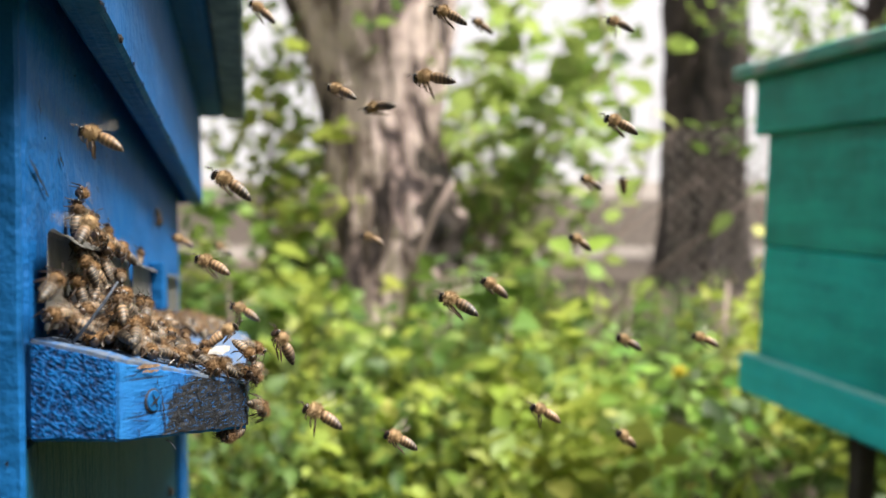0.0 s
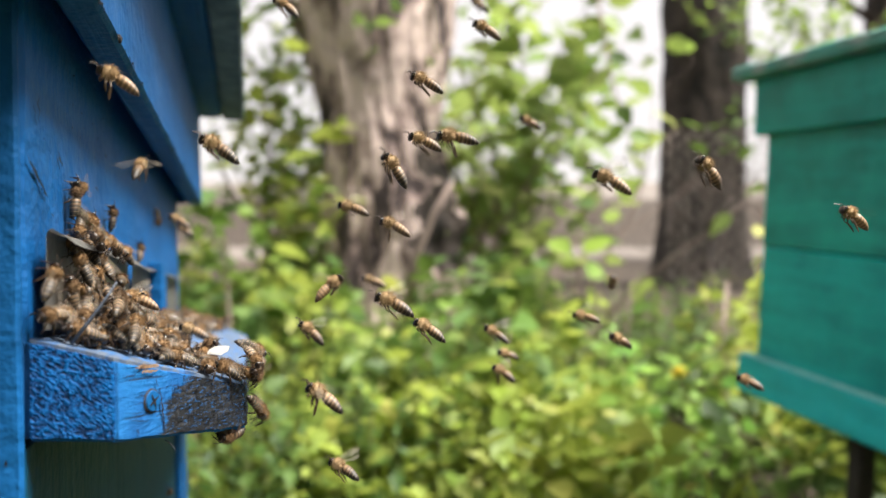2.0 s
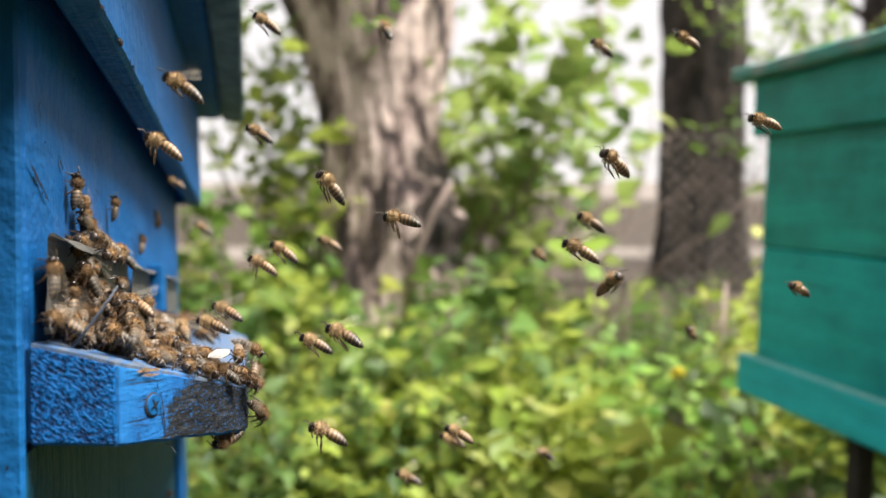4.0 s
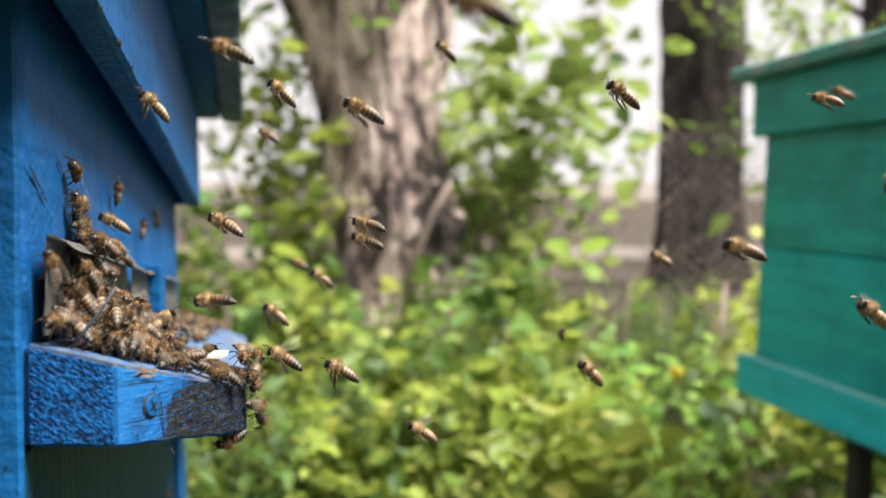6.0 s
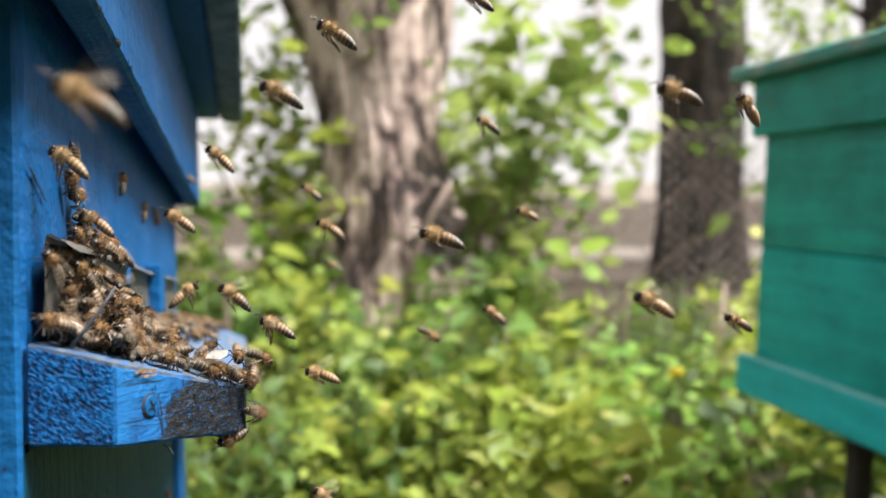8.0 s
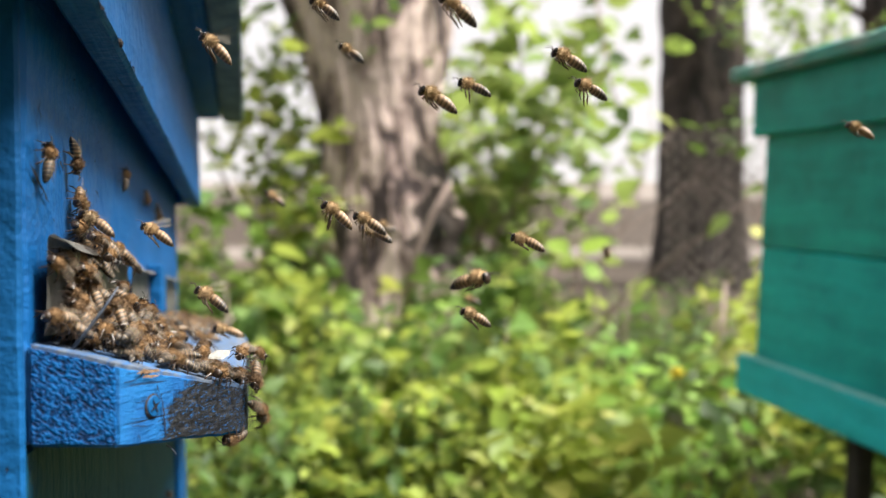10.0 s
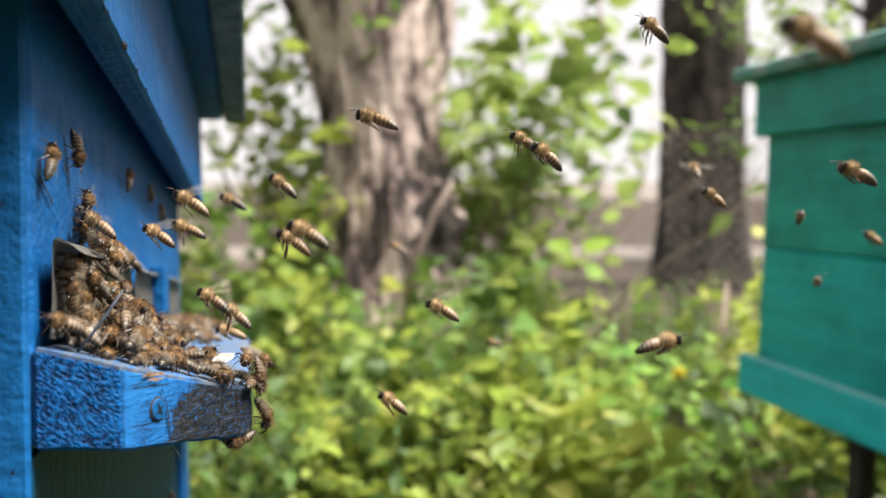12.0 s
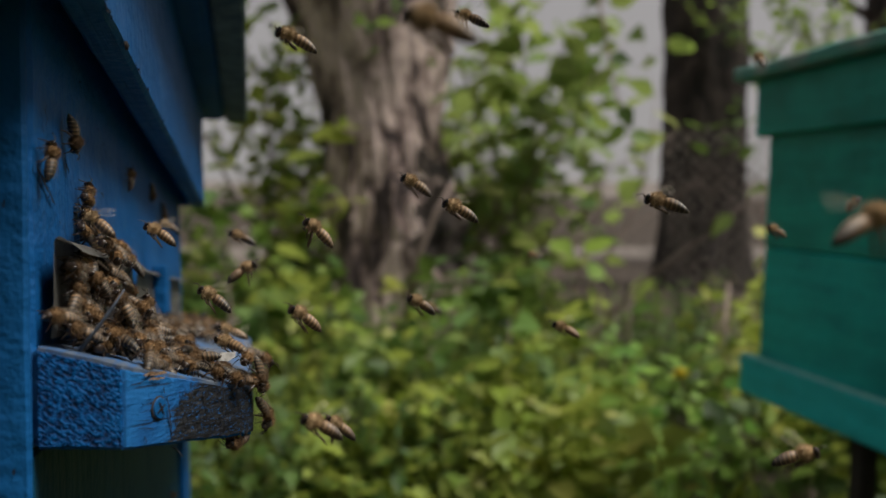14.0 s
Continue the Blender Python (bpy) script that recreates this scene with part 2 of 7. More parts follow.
BARK_DARK = bark("dark_bark", (0.055, 0.042, 0.036), (0.026, 0.020, 0.017), (0.008, 0.006, 0.005))


def leaf_material(name, *colours, glow=0.5, shine=(0.42, 0.55, 0.11)):
    """Thin leaves that let light through, each of its own green."""
    n = Nodes(name)
    rnd = n.add("ShaderNodeNewGeometry").outputs["Random Per Island"]
    stops = [(i / (len(colours) - 1), c) for i, c in enumerate(colours)]
    tone = n.mix(n.math("MULTIPLY", n.noise(60, 3), 0.35), n.ramp(rnd, *stops), tuple(c * 0.5 for c in colours[0]))
    tone = n.mix(n.math("MULTIPLY", n.step(n.noise(5.5, 2), 0.45, 0.65), 0.6), tone, tuple(c * f for c, f in zip(colours[0], (0.6, 0.95, 1.1))))
    tone = n.mix(n.math("MULTIPLY", n.step(n.noise(2.3, 2), 0.5, 0.66), 0.45), tone, tuple(c * f for c, f in zip(colours[1], (1.05, 0.8, 1.2))))
    n.finish(tone, 0.5)
    n.bsdf.inputs["Specular IOR Level"].default_value = 0.35
    thin = n.add("ShaderNodeBsdfTranslucent")
    n.link(n.mix(glow, tone, shine), thin.inputs["Color"])
    both = n.add("ShaderNodeMixShader")
    both.inputs[0].default_value = 0.47
    n.link(n.bsdf.outputs[0], both.inputs[1])
    n.link(thin.outputs[0], both.inputs[2])
    n.link(both.outputs[0], n.tree.nodes["Material Output"].inputs["Surface"])
    return n.mat


LEAF_LOW = leaf_material("weed_leaf", (0.13, 0.17, 0.03), (0.27, 0.38, 0.05), (0.42, 0.48, 0.10), (0.21, 0.32, 0.06), (0.52, 0.49, 0.14), shine=(0.50, 0.55, 0.11))
LEAF_BUSH = leaf_material("bush_leaf", (0.05, 0.105, 0.025), (0.14, 0.26, 0.04), (0.27, 0.40, 0.08), (0.09, 0.21, 0.08), (0.36, 0.44, 0.12))
LEAF_PALE = leaf_material("sapling_leaf", (0.08, 0.135, 0.030), (0.20, 0.30, 0.065), (0.36, 0.43, 0.12), (0.11, 0.23, 0.07), (0.44, 0.45, 0.16), shine=(0.46, 0.56, 0.15))
LEAF_FRESH = leaf_material("fresh_leaf", (0.10, 0.23, 0.04), (0.24, 0.44, 0.08), (0.38, 0.55, 0.14), (0.18, 0.38, 0.09), (0.46, 0.55, 0.16), shine=(0.46, 0.66, 0.17))
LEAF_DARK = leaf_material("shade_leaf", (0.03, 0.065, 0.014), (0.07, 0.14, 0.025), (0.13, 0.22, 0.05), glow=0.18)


def soil():
    n = Nodes("bare_soil")
    big, fine = n.noise(0.9, 4), n.noise(28, 6, 0.7)
    tone = n.ramp(n.math("ADD", n.math("MULTIPLY", big, 0.5), n.math("MULTIPLY", fine, 0.5)), (0.38, (0.022, 0.015, 0.011)), (0.52, (0.050, 0.035, 0.024)), (0.66, (0.090, 0.065, 0.047)))
    split = n.add("ShaderNodeSeparateXYZ")
    n.link(n.coords, split.inputs[0])
    depth = n.math("MULTIPLY", n.math("ADD", split.outputs["Y"], n.math("MULTIPLY", big, 0.5)), 0.02)
    pale = n.ramp(fine, (0.35, (0.105, 0.088, 0.078)), (0.7, (0.18, 0.155, 0.138)))
    path = n.math("MULTIPLY", n.step(depth, 0.150, 0.156), n.math("SUBTRACT", 1.0, n.step(depth, 0.195, 0.205)))
    bank = n.math("MULTIPLY", n.step(depth, 0.205, 0.215), n.math("SUBTRACT", 1.0, n.step(depth, 0.33, 0.37)))
    tone = n.mix(n.math("MULTIPLY", bank, 0.95), tone, n.ramp(fine, (0.35, (0.018, 0.013, 0.010)), (0.65, (0.055, 0.040, 0.030))))
    tone = n.mix(n.math("MAXIMUM", path, n.step(depth, 0.36, 0.5)), tone, pale)
    return n.finish(tone, 0.95, fine, 0.02, 0.8)


SOIL = soil()


# ---- bee materials ----
def bee_abdomen(name, darker, pale, stripe):
    n = Nodes(name)
    split = n.add("ShaderNodeSeparateXYZ")
    n.link(n.coords, split.inputs[0])
    along = n.math("MULTIPLY", split.outputs["X"], -1000.0)
    wob = n.math("ADD", along, n.math("MULTIPLY", n.math("SUBTRACT", n.noise(700, 3), 0.5), 0.5))
    saw = n.math("FRACT", n.math("DIVIDE", wob, 1.28), 0)
    rnd = n.add("ShaderNodeObjectInfo").outputs["Random"]
    back = n.math("ADD", n.math("DIVIDE", wob, 7.5), n.math("MULTIPLY", n.math("SUBTRACT", rnd, 0.5 - darker), 0.6))
    amber = n.ramp(back, (0.02, (0.30, 0.180, 0.09)), (0.36, (0.15, 0.090, 0.048)), (0.66, (0.018, 0.013, 0.010)))
    band = n.mix(n.math("MULTIPLY", n.step(saw, 0.25, 0.55), stripe), amber, (0.010, 0.007, 0.005))
    edge = n.math("MAXIMUM", n.step(saw, 0.86, 0.95), n.math("SUBTRACT", 1.0, n.step(saw, 0.0, 0.06)))
    patchy = n.math("MULTIPLY", edge, n.ramp(n.noise(900, 3, 0.7), (0.35, (0.1, 0.1, 0.1)), (0.65, (0.8, 0.8, 0.8))))
    hair = n.mix(patchy, band, pale)
    return n.finish(hair, 0.52, saw, 0.0002, 0.6)


def bee_fuzz(name, low, high, mid, vary):
    n = Nodes(name)
    f = n.noise(2500, 3, 0.7)
    g = n.noise(500, 2)
    tone = n.mix(n.step(g, 0.35, 0.7), n.ramp(f, (0.3, low), (0.7, high)), mid)
    rnd = n.add("ShaderNodeObjectInfo").outputs["Random"]
    tone = n.mix(n.math("MULTIPLY", rnd, vary), tone, (0.07, 0.04, 0.02))
    return n.finish(tone, 0.9, f, 0.0004, 1.0)


def bee_wing(name, tone, rough, shine, body):
    n = Nodes(name)
    n.finish(tone, rough)
    n.bsdf.inputs["IOR"].default_value = 1.6
    n.bsdf.inputs["Specular IOR Level"].default_value = shine
    veins = n.math("SUBTRACT", 1.0, n.step(n.math("ABSOLUTE", n.math("SUBTRACT", n.noise(650, 1, 0.4), 0.5)), 0.008, 0.03))
    clear = n.add("ShaderNodeBsdfTransparent")
    both = n.add("ShaderNodeMixShader")
    n.link(n.math("ADD", body, n.math("MULTIPLY", veins, 0.14)), both.inputs[0])
    n.link(clear.outputs[0], both.inputs[1])
    n.link(n.bsdf.outputs[0], both.inputs[2])
    n.link(both.outputs[0], n.tree.nodes["Material Output"].inputs["Surface"])
    return n.mat


ABDOMEN = bee_abdomen("banded_abdomen", -0.12, (0.36, 0.28, 0.18), 0.6)
ABDOMEN_REST = bee_abdomen("dark_banded_abdomen", 0.40, (0.42, 0.32, 0.20), 0.85)
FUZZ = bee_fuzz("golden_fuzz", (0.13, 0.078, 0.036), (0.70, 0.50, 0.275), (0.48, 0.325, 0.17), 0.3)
# darker brown fuzz for crawlers: the roof's shade is in its colour
FUZZ_SHADED = bee_fuzz("brown_shaded_fuzz", (0.04, 0.021, 0.009), (0.50, 0.29, 0.12), (0.23, 0.128, 0.052), 0.8)
WING, WING_REST = bee_wing("beating_wing", (0.56, 0.50, 0.41), 0.42, 0.45, 0.05), bee_wing("folded_wing", (0.24, 0.19, 0.145), 0.16, 1.0, 0.13)
BEE_LEG = simple("brown_leg", (0.035, 0.020, 0.011), (0.11, 0.065, 0.034), 1500, 0.55, 0.0001)
BEE_DARK = simple("dark_shell", (0.014, 0.009, 0.007), (0.05, 0.028, 0.016), 1500, 0.4, 0.0001)
BEE_EYE = simple("bee_eye", (0.008, 0.006, 0.005), (0.014, 0.010, 0.008), 900, 0.12, 0.00001)


# ---- ground: one sheet that rises gently to a far bank ----
def smooth(x, a, b):
    k = min(max((x - a) / (b - a), 0), 1)
    return k * k * (3 - 2 * k)


def ground_height(x, y):
    near = 0.02 * noise.noise((x * 0.9, y * 0.9, 3)) + 0.008 * noise.noise((x * 4, y * 4, 7))
    bank = 0.70 * smooth(y + 0.9 * noise.noise((x * 0.4, 0, 0)), 10.2, 12.6)
    return 0.25 * smooth(y, 0.8, 4.8) + 0.15 * smooth(y, 5, 10) + bank + 2.1 * smooth(y, 18, 42) + near


def build_ground():
    bm = bmesh.new()
    ys = [-40, -10, -3] + [-1 + 0.2 * i for i in range(90)] + [19, 24, 40, 120, 600, 3000]
    xs = [-3000, -400, -60, -15] + [-7 + 0.25 * i for i in range(57)] + [15, 60, 400, 3000]
    grid = [[bm.verts.new((x, y, ground_height(x, y))) for x in xs] for y in ys]
    for a, b in zip(grid, grid[1:]):
        for i in range(len(xs) - 1):
            bm.faces.new((a[i], a[i + 1], b[i + 1], b[i]))
    return tagged(link_mesh("ground", bm, SOIL, True), "dry brown garden soil rising to a bank", "ground", kind="structure")


build_ground()

# ---- the blue hive ----
HIVE = pose(-0.106, 0.215, 0.475, -4.1, -1.4, 12.9)
HIVE_L = 0.474
CORNER, OUTER = 0.0213, 0.0535


def top_z(x):
    """Height of the trodden top of the landing board, which falls faster beyond its sawn corners."""
    return -0.296 * x if x < CORNER else -0.0063 - 0.41 * (x - CORNER)


def low_z(x):
    """Height of the underside of the landing board."""
    return -0.0259 - 0.095 * x if x < CORNER else -0.0279 - 0.206 * (x - CORNER)


def top_up(x):
    return Vector((0.296 if x < CORNER else 0.41, 0, 1)).normalized()



def board_mesh():
    """The landing board: a plank with its corners sawn off, sloping outwards, ragged below."""
    bm = bmesh.new()
    outline = [(0.0, -0.0008), (CORNER, -0.0008), (OUTER, 0.054), (OUTER, 0.42), (CORNER, 0.474), (0.0, 0.472)]
    top = [bm.verts.new((x, y, top_z(x))) for x, y in outline]
    low = [bm.verts.new((x, y, low_z(x))) for x, y in outline]
    for ring, kind in ((top, 3), (low[::-1], 0)):
        bm.faces.new((ring[0], ring[1], ring[4], ring[5])).material_index = kind
        bm.faces.new((ring[1], ring[2], ring[3], ring[4])).material_index = kind
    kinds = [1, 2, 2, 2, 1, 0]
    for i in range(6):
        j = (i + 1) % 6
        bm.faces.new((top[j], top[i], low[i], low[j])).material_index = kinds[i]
    bmesh.ops.recalc_face_normals(bm, faces=bm.faces[:])
    sharp = [e for e in bm.edges if len(e.link_faces) == 2 and e.calc_face_angle(0) > 0.3]
    bmesh.ops.bevel(bm, geom=sharp, offset=0.0009, segments=2, affect="EDGES", clamp_overlap=True, material=-1)
    for axis, lo, hi, n in ((1, 0.0, 0.12, 48), (1, 0.12, 0.474, 40), (0, 0.0, OUTER, 24), (2, -0.036, 0.0, 18)):
        way = [0, 0, 0]
        way[axis] = 1
        for i in range(1, n):
            at = [0, 0, 0]
            at[axis] = lo + (hi - lo) * i / n
            bmesh.ops.bisect_plane(bm, geom=bm.verts[:] + bm.edges[:] + bm.faces[:], plane_co=at, plane_no=way)
    for v in bm.verts:
        out = smooth(v.co.x, 0.02, 0.05)
        v.co += (0.0002 + 0.0003 * out) * noise.noise_vector(v.co * 120) + (0.0002 + 0.00025 * out) * noise.noise_vector(v.co * 420)
    return bm


blue = empty("beehive", HIVE)
tagged(blue, "weathered bright blue wooden beehive with bees at its entrance", "beehive")
part("front_wall", rough_slab(-0.022, 0, 0, HIVE_L, -0.0262, 0.15, 0.012, 0.0005, 0.0015), BLUE, blue)
part("lower_wall", rough_slab(-0.022, -0.0004, -0.0003, HIVE_L - 0.001, -0.34, -0.0264, 0.02, 0.0005, 0.0015, 3), TEAL, blue, "dark teal painted lower wall")
part("corner_batten", rough_slab(-0.0003, 0.0032, HIVE_L - 0.058, HIVE_L + 0.001, -0.34, -0.036, 0.02, 0.0004, 0.001, 4), BLUE, blue, "bright blue corner batten")
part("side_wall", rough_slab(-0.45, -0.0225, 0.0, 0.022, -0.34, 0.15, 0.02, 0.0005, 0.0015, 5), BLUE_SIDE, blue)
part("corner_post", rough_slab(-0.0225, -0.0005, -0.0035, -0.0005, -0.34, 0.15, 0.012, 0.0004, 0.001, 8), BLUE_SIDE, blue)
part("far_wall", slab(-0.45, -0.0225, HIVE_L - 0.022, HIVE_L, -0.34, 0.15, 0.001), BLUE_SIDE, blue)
part("back_wall", slab(-0.472, -0.4505, 0, HIVE_L, -0.34, 0.15, 0.001), BLUE, blue)
# near overhangs of lid and roof lengthened out of view to shade the post
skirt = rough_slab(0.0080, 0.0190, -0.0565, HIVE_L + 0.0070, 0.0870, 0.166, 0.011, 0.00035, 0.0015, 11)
# downward faces take the darker blue: shade painted under the lid
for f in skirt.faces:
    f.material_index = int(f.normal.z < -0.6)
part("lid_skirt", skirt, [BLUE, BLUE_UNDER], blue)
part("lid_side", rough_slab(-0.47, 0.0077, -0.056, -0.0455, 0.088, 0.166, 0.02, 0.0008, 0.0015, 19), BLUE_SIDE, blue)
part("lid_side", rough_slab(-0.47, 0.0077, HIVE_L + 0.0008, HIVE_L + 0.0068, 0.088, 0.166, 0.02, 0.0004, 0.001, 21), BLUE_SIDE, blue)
roof = part("roof", rough_slab(-0.5, 0.036, -0.10, HIVE_L + 0.045, 0.167, 0.192, 0.02, 0.0006, 0.0015, 13), BLUE_UNDER, blue)
part("roof_plank", rough_slab(0.0365, 0.055, -0.10, HIVE_L + 0.05, 0.1655, 0.191, 0.012, 0.0007, 0.002, 17), simple("weathered_plank", (0.028, 0.062, 0.072), (0.12, 0.185, 0.18), 60, 0.85, 0.001), roof, "grey weathered roof plank")
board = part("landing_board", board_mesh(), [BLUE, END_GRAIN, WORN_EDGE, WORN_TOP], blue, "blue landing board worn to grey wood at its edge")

SAW = Vector((0.0322, 0.0548, 0)).normalized()
SAW_N = Vector((0.0548, -0.0322, 0)).normalized()


def on_saw(along, z):
    """A point on the sawn corner of the board; z is the height it would have on a plank of even thickness."""
    x = CORNER + SAW.x * along
    share = (z + 0.21 * x) / (0.08 * x - 0.027)
    return Vector((x, SAW.y * along - 0.0008, top_z(x) + share * (low_z(x) - top_z(x))))


def disc(centre, normal, r, thick, sides=24, dome=0.0):
    bm = bmesh.new()
    q = Vector(normal).to_track_quat("Z", "Y").to_matrix().to_4x4()
    m = Matrix.Translation(centre) @ q
    lower = [bm.verts.new(m @ Vector((r * math.cos(k / sides * math.tau), r * math.sin(k / sides * math.tau), 0))) for k in range(sides)]
    upper = [bm.verts.new(m @ Vector((0.9 * r * math.cos(k / sides * math.tau), 0.9 * r * math.sin(k / sides * math.tau), thick))) for k in range(sides)]
    tip = bm.verts.new(m @ Vector((0, 0, thick + dome)))
    for k in range(sides):
        j = (k + 1) % sides
        bm.faces.new((lower[k], lower[j], upper[j], upper[k]))
        bm.faces.new((upper[k], upper[j], tip))
    bm.faces.new(lower[::-1])
    return bm


part("nail", disc((0.0190, 0.033, 0.0878), (1, 0, 0.1), 0.0014, 0.0008, 10, 0.0005), simple("rusty_iron", (0.008, 0.006, 0.005), (0.022, 0.013, 0.009), 800, 0.8), blue, "rusty nail head")
screw_at = on_saw(0.0143, -0.0180)
# dark disc paints the shaded gap around the head
screw = part("screw", disc(screw_at + SAW_N * 0.0002, SAW_N, 0.0034, 0.0003), CRACK, board, "dark disc for the shaded recess round the screw head")
head = disc(screw_at + SAW_N * 0.0004, SAW_N, 0.0030, 0.0004, 24, 0.0002)
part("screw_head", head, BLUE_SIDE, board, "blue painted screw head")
for a in (0.5, 2.07):
    way = (SAW * math.cos(a) + Vector((0, 0, 1)) * math.sin(a)) * 0.0021
    part("screw_slot", sliver([screw_at + SAW_N * 0.0009 - way, screw_at + SAW_N * 0.0010, screw_at + SAW_N * 0.0009 + way], 0.0007, SAW_N * 0.0002), CRACK, board)
for a, b, w in (((0.0176, -0.0135), (0.0196, -0.0292), 0.0008), ((0.002, -0.0105), (0.0085, -0.0085), 0.0005), ((0.0085, -0.0085), (0.0105, -0.0065), 0.0005), ((0.022, -0.013), (0.055, -0.0175), 0.0004), ((0.024, -0.024), (0.058, -0.0255), 0.0005), ((0.004, -0.0235), (0.0125, -0.0245), 0.0004), ((0.003, -0.021), (0.011, -0.0215), 0.0003), ((0.035, -0.0115), (0.037, -0.021), 0.0005), ((0.0075, -0.0262), (0.0082, -0.0292), 0.0004), ((0.0155, -0.0105), (0.0165, -0.0135), 0.0005)):
    part("crack", sliver(jag(on_saw(*a), on_saw(*b), 9, 0.0005), w * 0.7, SAW_N * 0.0006), CRACK, board)
part("splinter", sliver(jag(on_saw(0.007, -0.0072), on_saw(0.0185, -0.0058) - SAW_N * 0.001, 6, 0.0005), 0.0012, SAW_N * 0.0008), BARE_WOOD, board, "raised splinter of bare wood")
part("splinter", sliver(jag(on_saw(0.0095, -0.0085), on_saw(0.017, -0.0075), 6, 0.0005), 0.0008, SAW_N * 0.0008), BARE_WOOD, board)
for a, b, w in (((0.0004, 0.001, 0.047), (0.0004, 0.022, 0.0385), 0.0014), ((0.0004, 0.037, 0.054), (0.0004, 0.043, 0.050), 0.0013), ((0.0004, 0.008, 0.062), (0.0004, 0.011, 0.054), 0.0006), ((0.0004, 0.013, 0.066), (0.0004, 0.0135, 0.058), 0.0009), ((0.0004, 0.10, 0.052), (0.0004, 0.104, 0.050), 0.0008)):
    part("scratch", sliver(jag(a, b, 7, 0.0007), w, (0.0004, 0, 0)), CRACK, blue)

# paint broken off along the lower edge of the lid
chip_rng = random.Random(5)
for y, z, long, wide in [(-0.010, 0.0900, 0.008, 0.0024), (-0.003, 0.0880, 0.005, 0.0014)] + [(chip_rng.uniform(0.0, 0.30), 0.0873 + chip_rng.uniform(0, 0.0012), chip_rng.uniform(0.0015, 0.005), chip_rng.uniform(0.0004, 0.0012)) for k in range(22)]:
    part("paint_chip", sliver(jag((0.0190, y, z), (0.0190, y + long, z - 0.0006), 6, 0.0005), wide, (0.0004, 0, 0)), CRACK, blue)
# knocks and pinholes in the wall and the post
for k in range(26):
    y, z = chip_rng.uniform(0.002, 0.16), chip_rng.uniform(0.032, 0.084)
    part("scratch", sliver(jag((0.0004, y, z), (0.0004, y + chip_rng.uniform(0.0006, 0.003), z + chip_rng.gauss(0, 0.0012)), 4, 0.0004), chip_rng.uniform(0.0003, 0.0007), (0.0004, 0, 0)), CRACK, blue)
for k in range(8):
    x, z = chip_rng.uniform(-0.02, -0.002), chip_rng.uniform(-0.03, 0.075)
    part("scratch", sliver(jag((x, -0.0037, z), (x + chip_rng.gauss(0, 0.0004), -0.0037, z - chip_rng.uniform(0.001, 0.005)), 4, 0.0003), chip_rng.uniform(0.0003, 0.0008), (0, -0.0003, 0)), CRACK, blue)


def entrance_strip(y0, y1, z0, z1, flap):
    """Thin sheet-metal guard that stands off the wall, its top folded forwards into a sloping flap."""
    bm = bmesh.new()
    line = [(0.0030, z0), (0.0034, z0 + 0.4 * (z1 - z0)), (0.0030, z1 - 0.0016), (0.0034, z1 - 0.0004), (0.0044, z1), (0.0044 + 0.5 * flap, z1 - 0.30 * flap), (0.0044 + flap, z1 - 0.72 * flap)]
    cuts = 22
    rings = []
    for i in range(cuts + 1):
        y = y0 + (y1 - y0) * i / cuts
        curl = 0.0012 * math.exp(-((y - y0) / 0.008) ** 2)
        ring = [(x + 0.0003 * noise.noise((y * 40, 3, z * 20)) + curl * (z - z0) / (z1 - z0), z + 0.0004 * noise.noise((y * 30, 2, 7))) for x, z in line]
        rings.append([bm.verts.new((x, y, z)) for x, z in ring])
    for a, b in zip(rings, rings[1:]):
        for k in range(len(line) - 1):
            bm.faces.new((a[k], a[k + 1], b[k + 1], b[k]))
    bmesh.ops.solidify(bm, geom=bm.faces[:], thickness=0.0005)
    bmesh.ops.recalc_face_normals(bm, faces=bm.faces[:])
    return bm


part("entrance_guard", entrance_strip(0.0045, 0.165, 0.0015, 0.0282, 0.0056), STEEL, blue, "bent grey sheet-metal entrance guard")
part("entrance_guard", entrance_strip(0.17, 0.42, 0.002, 0.0265, 0.003), STEEL, blue, "bent grey sheet-metal entrance guard")
# no opening is cut; a dark strip paints the shade inside it
part("entrance_slot", slab(0.0042, 0.0047, 0.03, 0.15, 0.004, 0.012), CRACK, blue, "dark strip for the shaded slot of the entrance")
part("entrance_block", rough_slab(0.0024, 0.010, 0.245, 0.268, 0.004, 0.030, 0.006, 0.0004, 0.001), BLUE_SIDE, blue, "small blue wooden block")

straw = link_mesh("grass_straw", tube([(0, 0, 0), (0.004, 0.0006, 0.005), (0.0078, 0.001, 0.0102), (0.0114, 0.0012, 0.0157)], [0.00055, 0.00055, 0.00045, 0.00025], 6), STRAW, True)
straw.matrix_basis = HIVE @ pose(0.010, 0.0032, -0.002)
tagged(straw, "dry grey grass straw leaning among the bees", "straw")
grass_end = link_mesh("grass_straw", tube([(0, 0, 0), (0.001, 0.001, -0.0008), (0.0026, 0.0005, -0.003)], [0.0003, 0.00025, 0.00015], 5), STRAW, True)
grass_end.matrix_basis = HIVE @ pose(0.031, 0.022, -0.0315)
tagged(grass_end, "short dry straw caught under the blue board", "straw")

